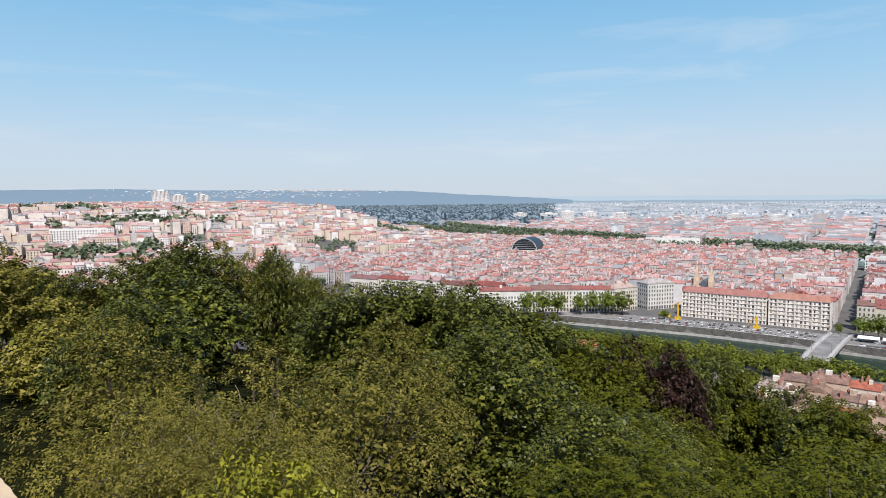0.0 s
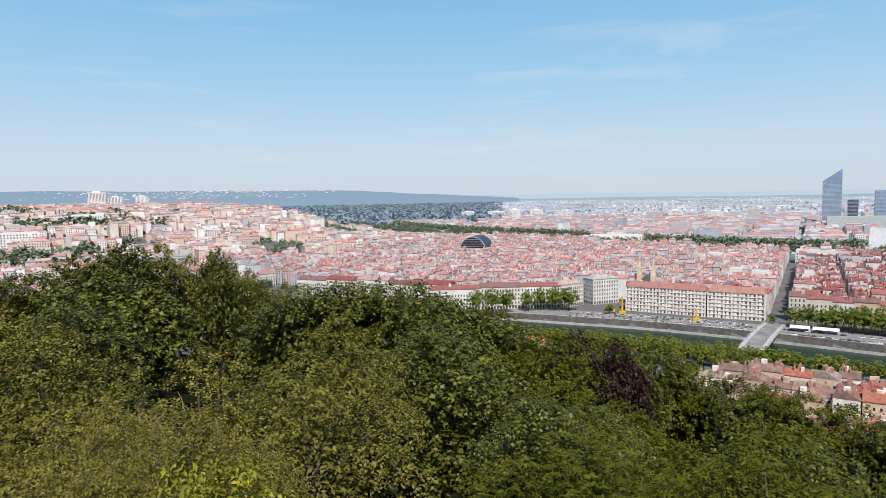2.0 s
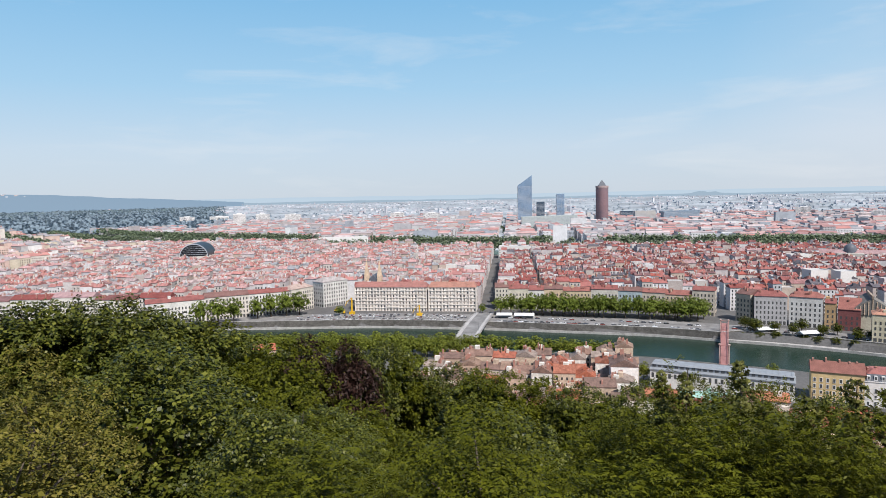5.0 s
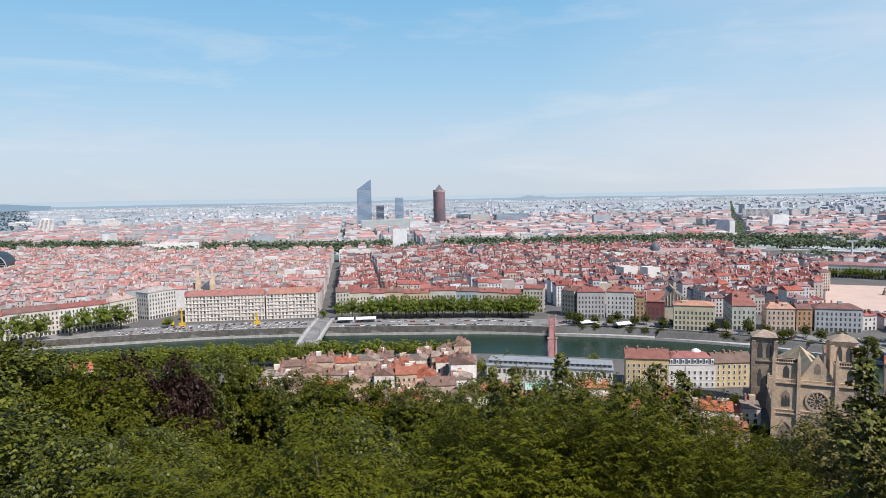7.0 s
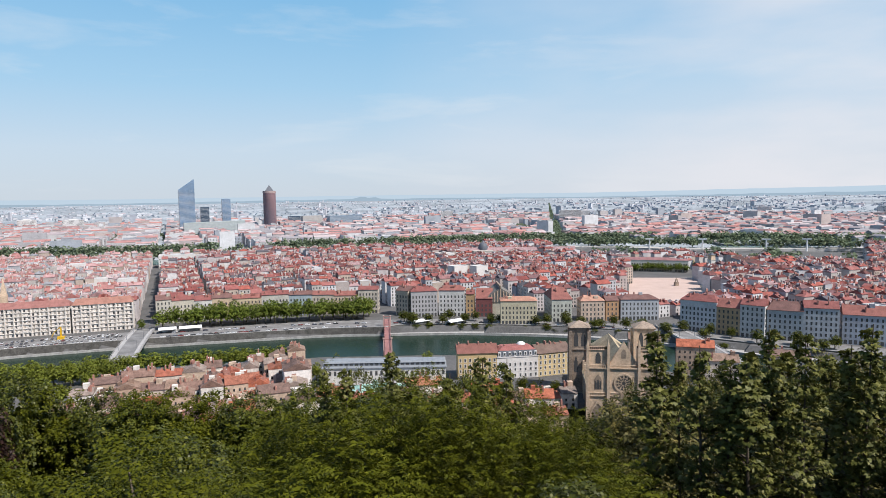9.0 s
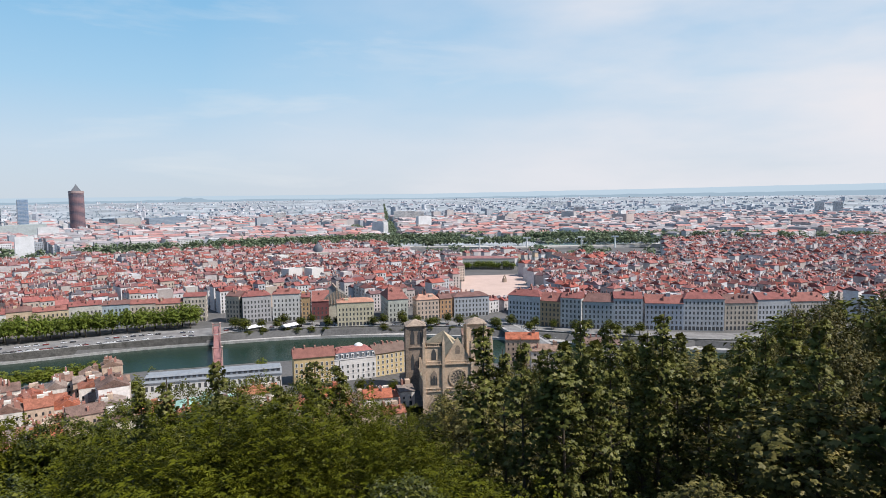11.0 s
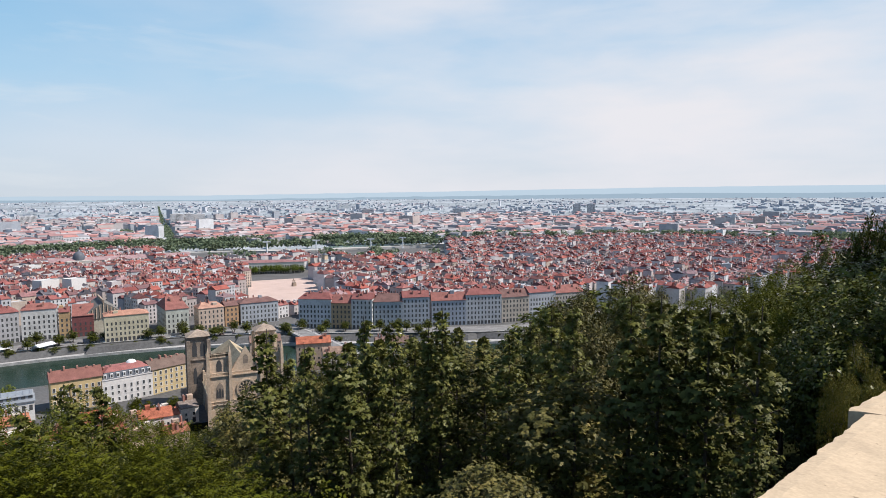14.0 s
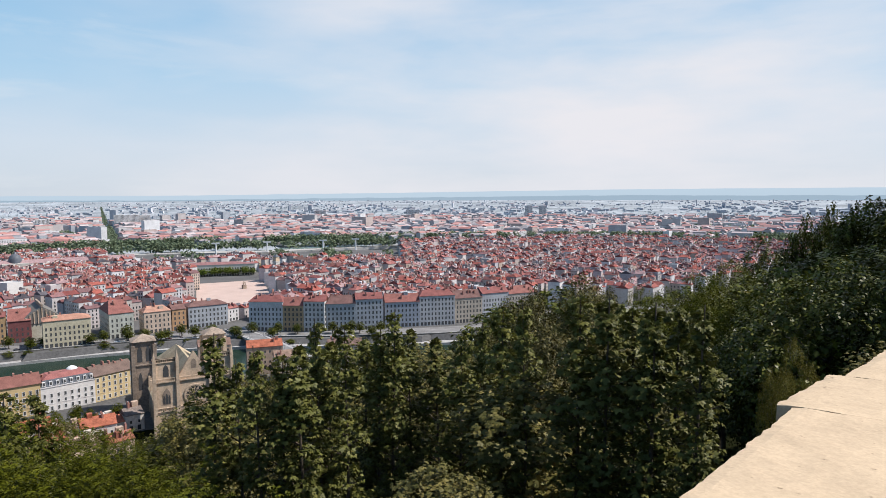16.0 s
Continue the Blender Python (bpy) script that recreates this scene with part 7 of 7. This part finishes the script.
# the light green canopy in front of those shoots
for az, d, e, R in ((94.5, 10.5, -19.4, 1.7), (98.6, 10.0, -18.9, 1.8), (102.8, 10.8, -19.3, 1.8), (106.6, 10.2, -18.8, 1.8), (110.8, 10.6, -18.9, 1.8), (114.6, 11.0, -19.4, 1.7), (118.2, 10.4, -20.6, 1.6)):
    plant("feather", d * math.sin(radians(az)), d * math.cos(radians(az)) - 0.4, EYE + d * math.tan(radians(e)), R, trng.uniform(0, 360))
# upright young shoots over the hedge of maples
for az, e in ((125.5, -10.9), (127.4, -13.2), (129.0, -12.2), (131.2, -13.3), (132.6, -12.6), (134.1, -10.2), (135.2, -12.4), (136.6, -10.9), (138.4, -12.3), (139.6, -11.3), (140.9, -9.6), (142.2, -11.5), (144.6, -12.3), (147.0, -12.0), (148.8, -10.8), (150.5, -9.6), (152.5, -9.0)):
    d = trng.uniform(12, 16)
    plant(trng.choice(("shoot", "shoot2")), d * math.sin(radians(az)), d * math.cos(radians(az)) - 0.5, EYE + d * math.tan(radians(e)), trng.uniform(0.9, 1.4), trng.uniform(0, 360))
# tall trees added out of view along the terrace, to shade the wood below
for x, y, top, R in ((-9, -47, 128, 5), (-15, -52, 130, 6), (-16, -41, 129, 6), (-22, -46, 131, 6), (-14, -30, 124, 5), (-21, -34, 128, 6), (-7.0, -31.5, 125, 3.4), (-8.5, -26.0, 125, 2.6)):
    plant("back2", x, y, top, R, trng.uniform(0, 360))

# plane trees of the quays and squares
QUAY = "plane trees along the quays"
plane = tree_proto("plane_tree", "round green plane tree on the quay", 15, 5.2, 5.6, 7.0, 270, 7, 1.1, L_PLANE, 0.62, 0.35, QUAY, wide=0.8, low=-0.85, puffs=36)
PROTO["plane"] = (plane, 5.2, 12.6)
PROTO["bank"] = (tree_proto("plane_tree", "sunlit yellow-green plane tree on the near quay", 23, 5.2, 5.6, 7.0, 250, 7, 1.1, L_BANK, 0.62, 0.35, QUAY, wide=0.8, low=-0.85, puffs=36), 5.2, 12.6)
PROTO["street"] = (tree_proto("street_tree", "dark green street tree beside the quay houses", 26, 5.2, 5.6, 7.0, 250, 7, 1.1, L_DARK, 0.62, 0.35, QUAY, wide=0.8, low=-0.85, puffs=30), 5.2, 12.6)
qrng = random.Random(41)


def quay_row(line, i0, i1, off, gap, top, R, base=0.0, kind="plane"):
    pts = offset_line(line, off)
    seg = pts[i0:i1]
    run = 0.0
    for a, b in zip(seg[:-1], seg[1:]):
        n = math.hypot(b[0] - a[0], b[1] - a[1])
        while run < n:
            x, y = a[0] + (b[0] - a[0]) * run / n, a[1] + (b[1] - a[1]) * run / n
            plant(kind, x + qrng.uniform(-1, 1), y + qrng.uniform(-1, 1), base + top * qrng.uniform(0.85, 1.1), R * qrng.uniform(0.85, 1.15), qrng.uniform(0, 360), base)
            run += gap * qrng.uniform(0.8, 1.2)
        run -= n


def index_at(line, y):
    return min(range(len(line)), key=lambda i: abs(line[i][1] - y))


quay_row(SAONE_E, index_at(SAONE_E, 62), index_at(SAONE_E, -112), 43, 9.5, 18.5, 7.2)
quay_row(SAONE_E, index_at(SAONE_E, 40), index_at(SAONE_E, -108), 55, 10.5, 18.5, 7.2)
for off, top in ((-20, 13), (-34, 14)):
    quay_row(SAONE_W, index_at(SAONE_W, 560), index_at(SAONE_W, -45 if off > -30 else 60), off, 9.5, top, 7.0, 2.0, "bank")
for x, y, h, R in ((524, 326, 22, 9), (532, 313, 23, 10), (540, 302, 22, 9), (558, 288, 20, 8), (568, 279, 22, 8), (574, 266, 23, 10), (579, 255, 22, 10), (581, 215, 9, 5), (597, 80, 10, 3.5)):
    plant("plane", x, y, h, R, qrng.uniform(0, 360), 0.0)
for i in range(36):
    p = SAONE_E[index_at(SAONE_E, -130 - i * 7.4)]
    off = qrng.choice((17, 30, 24, 34))
    plant("street", p[0] + off * 0.85, p[1] - off * 0.3 + qrng.uniform(-4, 4), qrng.uniform(7, 11), qrng.uniform(4.2, 6.4), qrng.uniform(0, 360), 0.0)
for x, y, w in ((423, 113, 6), (426, 97, 6), (402, 106, 6), (399, 122, 6), (412, 84, 5), (384, 92, 5), (380, 126, 6), (386, -112, 4), (383, -42, 4)):
    plant("bank", x, y, 14, w, qrng.uniform(0, 360))
for x, y, top, w in ((300, -96, 15, 4.5), (306, -131, 14, 4.5), (288, -122, 17, 5), (280, -104, 18, 5), (316, -128, 12, 4), (296, -142, 14, 4.5), (322, -116, 11, 4), (312, -104, 12, 3.6), (304, -118, 15, 4), (296, -110, 16, 4), (290, -88, 15, 4), (310, -142, 13, 4), (300, -156, 12, 4)):
    plant("far2", x, y, land(x, y) + top, w, qrng.uniform(0, 360), land(x, y))
for i in range(12):
    plant("bank", 318 + qrng.uniform(-16, 40), 128 + qrng.uniform(-34, 50), qrng.uniform(12, 16), qrng.uniform(5, 7), qrng.uniform(0, 360))
for i in range(22):
    p = SAONE_E[index_at(SAONE_E, -128 - i * 10)]
    off = qrng.uniform(9.5, 12)
    plant("street", p[0] + off * 0.9, p[1] - off * 0.3 + qrng.uniform(-4, 4), qrng.uniform(-1.0, 3.5), qrng.uniform(3.0, 5.0), qrng.uniform(0, 360), -4.2)
for x0, y0, x1, y1, n in ((800, -515, 740, -590, 16), (700, -590, 640, -660, 12), (640, -545, 700, -600, 14), (720, -610, 670, -680, 12)):
    for i in range(n):
        plant("plane", x0 + (x1 - x0) * i / n + qrng.uniform(-2, 2), y0 + (y1 - y0) * i / n + qrng.uniform(-2, 2), qrng.uniform(9, 13), qrng.uniform(4, 6), qrng.uniform(0, 360), 0.0)


for x0, y0, x1, y1, n in ((690, -600, 575, -552, 11), (700, -612, 590, -562, 9), (770, -650, 800, -665, 5), (778, -632, 800, -690, 6)):
    for i in range(n):
        plant("plane", x0 + (x1 - x0) * i / n + qrng.uniform(-3, 3), y0 + (y1 - y0) * i / n + qrng.uniform(-3, 3), qrng.uniform(9, 12), qrng.uniform(4, 6), qrng.uniform(0, 360), 0.0)


def far_trees(name, label, spots, seed, per=34, leaf=None):
    """Many far trees as one mass of leaf clumps."""
    rng = np.random.default_rng(seed)
    pos, out, size = [], [], []
    for x, y, z, R, H in spots:
        d = rng.normal(0, 1, (per, 3))
        d /= np.linalg.norm(d, axis=1)[:, None]
        d[:, 2] = np.abs(d[:, 2]) * 1.0 - 0.25
        pos.append(np.array([x, y, z + H * 0.5]) + d * np.array([R, R, H * 0.5]) * rng.uniform(0.6, 1.05, (per, 1)))
        out.append(d)
        size.append(np.full(per, R * 0.6))
    pos, out, size = np.concatenate(pos), np.concatenate(out), np.concatenate(size)
    me = leaf_mesh(name, pos, unit(rng.normal(0, 1, pos.shape)), 0.35 * out + UP + rng.normal(0, 0.2, pos.shape), size[:, None], leaf or L_CITY, wide=0.9)
    return tagged(new(name, me), label, "trees", kind="stuff")


spots = []
frng = random.Random(51)
for line, off in ((RHONE_W, -12), (RHONE_W, -22), (RHONE_E, 12), (RHONE_E, 22), (RHONE_E, 32)):
    pts = offset_line(line, off)
    for a, b in zip(pts[:-1], pts[1:]):
        n = math.hypot(b[0] - a[0], b[1] - a[1])
        for i in range(int(n / 9)):
            t = (i + frng.random()) / (n / 9)
            if noise.noise(Vector((a[0] / 120, (a[1] + t * (b[1] - a[1])) / 120, 2))) < 0.27:
                spots.append((a[0] + (b[0] - a[0]) * t, a[1] + (b[1] - a[1]) * t, 0, frng.uniform(7, 10), frng.uniform(22, 28)))
# parks beside the riverside road and on the far bank to the south
for _ in range(210):
    az, r = frng.uniform(117.5, 140), frng.choice((frng.uniform(1050, 1285), frng.uniform(1360, 1450), frng.uniform(1480, 1560)))
    if r < 1300 and (frng.random() < 0.6 or 126.5 < az < 130 and r > 1070):
        continue
    spots.append((r * math.sin(radians(az)), r * math.cos(radians(az)), 0, frng.uniform(8, 13), frng.uniform(14, 24) if r > 1300 else frng.uniform(8, 13)))
for _ in range(420):
    az = frng.uniform(161, 178)
    r = frng.choice((frng.uniform(1300, 1480), frng.uniform(1900, 2300)))
    spots.append((r * math.sin(radians(az)), r * math.cos(radians(az)), 0, frng.uniform(9, 15), frng.uniform(12, 20)))
# the avenue to the south-east
for i in range(230):
    s = 150 + i * 10.5
    k = max(0.35, 1 - max(0, s - 900) / 1900)
    for side in (-9 * k, 0, 9 * k):
        off = side + frng.uniform(-1.5, 1.5) * k
        x, y = 1278 + 0.896 * s + 0.444 * off, -679 - 0.444 * s + 0.896 * off
        spots.append((x, y, land(x, y), frng.uniform(4.6, 6.4) * k, frng.uniform(8, 12) * k))
far_trees("riverside_trees", "rows of green trees along the far river and avenue", spots, 52, 30)
spots = []
for _ in range(7600):
    az = frng.uniform(24, 184)
    r = 1400 + 3350 * frng.random() ** 0.75
    x, y = r * math.sin(radians(az)), r * math.cos(radians(az))
    k = max(0.35, 1 - max(0, r - 2700) / 2500)
    inner = park(x, y) or noise.noise(Vector((x / 420, y / 420, 5))) > 0.08
    if (inner or frng.random() < 0.20) and (east_bank(x, y) or r > 2600):
        spots.append((x, y, land(x, y) - 2, frng.uniform(7, 12) * k, frng.uniform(11, 18) * k))
for _ in range(3200):
    x, y = frng.uniform(120, 1420), frng.uniform(650, 2150)
    if noise.noise(Vector((x / 160, y / 160, 3))) > 0.30 or frng.random() < 0.06:
        spots.append((x, y, land(x, y) - 1, frng.uniform(5, 8), frng.uniform(11, 16)))
near_spots = [s for s in spots if math.hypot(s[0], s[1]) < 2300]
far_spots = [s for s in spots if math.hypot(s[0], s[1]) >= 2300]
for _ in range(4600):
    az, r = frng.uniform(33, 60.5), 2500 + 2200 * frng.random() ** 0.8
    x, y = r * math.sin(radians(az)), r * math.cos(radians(az))
    k = max(0.4, 1 - max(0, r - 2700) / 2500)
    if x > np.interp(y, RHONE_Y, RHONE_X) + 150 or y > 1900:
        far_spots.append((x, y, land(x, y) - 3, frng.uniform(22, 36) * k, frng.uniform(12, 20) * k))
for x, y, n, sx, sy in ((300, 130, 16, 14, 30), (490, 1400, 40, 50, 24), (520, 1110, 26, 50, 14), (600, 1080, 26, 40, 12), (385, 905, 34, 40, 12), (640, 1180, 14, 40, 16), (430, 1300, 16, 40, 16)):
    for _ in range(n):
        px, py = x + frng.gauss(0, sx), y + frng.gauss(0, sy)
        near_spots.append((px, py, land(px, py) - 1, frng.uniform(10, 16), frng.uniform(18, 27)))
far_trees("city_trees", "dark green parks and trees between city buildings", near_spots, 53, 48)
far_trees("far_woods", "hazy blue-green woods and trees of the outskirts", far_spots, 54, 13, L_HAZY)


# ---------------------------------------------------------------- cars on the quay
def car_proto():
    t = thing("car", "parked car on the quay", "car", "cars parked on the quay")
    s = Shape()
    s.add([(-2.1, -0.85, 0.3), (2.1, -0.85, 0.3), (2.1, 0.85, 0.3), (-2.1, 0.85, 0.3), (-2.15, -0.88, 0.85), (2.15, -0.88, 0.75), (2.15, 0.88, 0.75), (-2.15, 0.88, 0.85), (-2.0, -0.8, 0.95), (1.1, -0.8, 0.95), (1.1, 0.8, 0.95), (-2.0, 0.8, 0.95)],
          [(3, 2, 1, 0), (0, 1, 5, 4), (1, 2, 6, 5), (2, 3, 7, 6), (3, 0, 4, 7), (4, 5, 9, 8), (6, 7, 11, 10), (5, 6, 10, 9), (7, 4, 8, 11), (8, 9, 10, 11)])
    part("body", s, M_CAR, t)
    g = Shape()
    g.add([(-1.95, -0.76, 0.95), (1.05, -0.76, 0.95), (1.05, 0.76, 0.95), (-1.95, 0.76, 0.95), (-1.5, -0.62, 1.42), (0.35, -0.62, 1.42), (0.35, 0.62, 1.42), (-1.5, 0.62, 1.42)], [(0, 1, 5, 4), (1, 2, 6, 5), (2, 3, 7, 6), (3, 0, 4, 7)])
    part("cabin_glass", g, M_GLASS, t)
    r = Shape()
    r.box(same, -1.52, 0.38, -0.63, 0.63, 1.42, 1.47, 0.04)
    part("roof", r, M_CAR, t)
    for x in (-1.35, 1.3):
        for y in (-0.8, 0.8):
            w = Shape()
            w.tube([(x, y - 0.1, 0.32), (x, y + 0.1, 0.32)], [0.32, 0.32], 10)
            part("wheel", w, M_TYRE, t)
    return t


car = car_proto()
crng = random.Random(61)
first = True
for off, y0, y1, gap, z in ((9, 245, 92, 3.0, 0.06), (9, 60, -105, 4.6, 0.06), (22, 250, 92, 3.2, 0.06), (31, 240, 95, 3.4, 0.06), (26, 70, -110, 6.0, 0.06), (24, -130, -300, 7.0, 0.06)):
    y = y0
    while y > y1:
        i = index_at(SAONE_E, y)
        a, b = SAONE_E[max(0, i - 1)], SAONE_E[min(len(SAONE_E) - 1, i + 1)]
        ang = math.degrees(math.atan2(b[1] - a[1], b[0] - a[0]))
        px = float(np.interp(y, [p[1] for p in SAONE_E][::-1], [p[0] for p in SAONE_E][::-1])) + off
        if crng.random() < 0.8:
            m = pose(px + crng.uniform(-0.4, 0.4), y, z, 0, 0, ang + (90 if gap < 4.5 else 0) + crng.uniform(-3, 3))
            if first:
                car.matrix_basis = m
                first = False
            else:
                copy_thing(car, m)
        y -= gap


def tent(x, y, w, angle):
    t = thing("market_tent", "white market tent on the quay", "tent", "white tents on the quay")
    t.matrix_basis = pose(x, y, 0.06, 0, 0, angle)
    s = Shape()
    s.add([(-w / 2, -4, 3), (w / 2, -4, 3), (w / 2, 4, 3), (-w / 2, 4, 3), (-w / 2, 0, 4.8), (w / 2, 0, 4.8)], [(0, 1, 5, 4), (2, 3, 4, 5), (1, 2, 5), (3, 0, 4)])
    part("canopy", s, M_WHITE, t)
    for px in (-w / 2 + 0.2, w / 2 - 0.2):
        for py in (-3.8, 3.8):
            l = Shape()
            l.tube([(px, py, 0), (px, py, 3.1)], [0.07, 0.07], 5)
            part("leg", l, M_STEEL, t)
    w2 = Shape()
    w2.box(same, -w / 2 + 0.1, w / 2 - 0.1, 3.7, 3.85, 0, 3)
    part("back_sheet", w2, M_WHITE, t)


tent(581, 58, 14, -88)
tent(581, 40, 18, -88)
tent(536, -150, 16, -75)
tent(524, -176, 14, -70)


def crane(x, y, h):
    t = thing("construction_crane", "yellow construction crane on the quay", "crane", "yellow cranes on the quay")
    t.location = (x, y, 0.06)
    b = Shape()
    b.box(same, -1.6, 1.6, -2.6, 2.6, 0, 2.4)
    part("base", b, M_YELLOW, t)
    m = Shape()
    m.box(same, -0.7, 0.7, -0.7, 0.7, 2.4, h, 0.2)
    part("mast", m, M_YELLOW, t)
    j = Shape()
    j.tube([(0, 0, h), (1, 5, h - 4), (1, 7, h - 8)], [0.5, 0.4, 0.25], 6)
    part("jib", j, M_YELLOW, t)


crane(588, 205, 16)
crane(586, 138, 10)
for x, y in ((590, 214), (594, 220), (600, 226)):
    t = thing("site_machine", "yellow excavator on the building site", "machine", "site machines on the quay")
    t.location = (x, y, 0.06)
    s = Shape()
    s.box(same, -1.6, 1.6, -1.1, 1.1, 0, 0.8)
    part("tracks", s, M_TYRE, t)
    s = Shape()
    s.box(same, -1.4, 1.4, -1.0, 1.0, 0.8, 2.6, 0.2)
    part("cab", s, M_YELLOW, t)
    s = Shape()
    s.tube([(1.2, 0, 1.6), (3.0, 0, 3.8), (4.6, 0, 1.4)], [0.25, 0.22, 0.18], 6)
    part("arm", s, M_YELLOW, t)


# ---------------------------------------------------------------- the terrace wall at hand
def coping_stone(y0, y1, out0, out1, thick, seed, top=111.35, deep=0.5):
    """One worn coping stone of the parapet, from north y0 to south y1, its outer edge from out0 to out1."""
    bm = bmesh.new()
    nx, ny = 14, max(4, int(abs(y1 - y0) / 0.02))
    grid = {}
    for i in range(nx + 1):
        for j in range(ny + 1):
            u, v = i / nx, j / ny
            y = y0 + (y1 - y0) * v
            xo = out0 + (out1 - out0) * v
            edge_in = min(u, 1 - u, 4 * min(v, 1 - v) * abs(y1 - y0))
            x = xo - deep * (1 - u)
            wob = noise.noise(Vector((x * 6 + seed, y * 6, 1)))
            chip = (0.006 * noise.noise(Vector((seed, y * 7, 3.3))) + 0.007 * noise.noise(Vector((seed, y * 24, 1.1))) + 0.004 * noise.noise(Vector((seed, y * 60, 2.2)))) if u > 0.93 else 0
            z = top + 0.002 * wob + 0.002 * noise.noise(Vector((x * 25, y * 25, seed)))
            if u > 0.95 or u < 0.05:
                z -= 0.006 + 0.006 * noise.noise(Vector((y * 14, seed, 0)))
            grid[i, j] = bm.verts.new((x + chip, y, z))
    for i in range(nx):
        for j in range(ny):
            bm.faces.new((grid[i, j], grid[i, j + 1], grid[i + 1, j + 1], grid[i + 1, j]))
    low = {}
    rim = [(i, 0) for i in range(nx)] + [(nx, j) for j in range(ny)] + [(i, ny) for i in range(nx, 0, -1)] + [(0, j) for j in range(ny, 0, -1)]
    for k in rim:
        c = grid[k].co
        low[k] = bm.verts.new((c.x, c.y, top - thick))
    for a, b in zip(rim, rim[1:] + rim[:1]):
        bm.faces.new((grid[a], low[a], low[b], grid[b]))
    bm.faces.new([low[k] for k in rim])
    bmesh.ops.recalc_face_normals(bm, faces=bm.faces)
    me = bpy.data.meshes.new("coping_stone")
    bm.to_mesh(me)
    bm.free()
    me.materials.append(M_COPING)
    return me


wall = thing("wall_parapet", "low terrace parapet wall with sandy stone coping", "parapet wall", kind="structure")
ws = Shape()
for y0, y1 in ((16, 6), (6, 0), (0, -3), (-3, -6), (-6, -12), (-12, -22)):
    xa, xb = float(wall_x(y0)), float(wall_x(y1))
    if y0 <= -3:
        xa, xb = 0.15 - 0.24 * (-3 - y0) * 0.75, 0.15 - 0.24 * (-3 - y1) * 0.75
    ws.add([(xa - 0.03, y0, 100), (xb - 0.03, y1, 100), (xb - 0.45, y1, 100), (xa - 0.45, y0, 100), (xa - 0.03, y0, 111.2), (xb - 0.03, y1, 111.2), (xb - 0.45, y1, 111.2), (xa - 0.45, y0, 111.2)],
           [(0, 1, 5, 4), (1, 2, 6, 5), (2, 3, 7, 6), (3, 0, 4, 7), (4, 5, 6, 7)])
part("masonry", ws, M_QUAY, wall)
edge_y = [16, 6, 0, -3, -6, -12, -22]
inner = [(float(wall_x(y)) - 0.44 if y > -3.5 else 0.15 - 0.18 * (-3 - y) - 0.44, y) for y in edge_y]
ribbon("floor_terrace", inner, [(x - 4.0, y) for x, y in inner], 110.1, 110.38, M_PAVE, "pale paved terrace floor behind the parapet", "terrace floor")
for y0, y1, a, b, s in ((6.0, 4.2, 0.60, 0.56, 1), (4.197, 2.3, 0.56, 0.52, 2), (2.297, 0.6, 0.515, 0.43, 3), (0.597, -1.1, 0.43, 0.42, 4), (-1.103, -2.86, 0.42, 0.16, 5), (-2.863, -3.34, 0.205, 0.105, 6), (-3.343, -4.6, 0.06, -0.19, 7), (-4.603, -6.2, -0.19, -0.5, 8), (-6.22, -8.0, -0.5, -0.84, 9)):
    part("coping_stone", coping_stone(y0, y1, a, b, 0.16, s), M_COPING, wall)
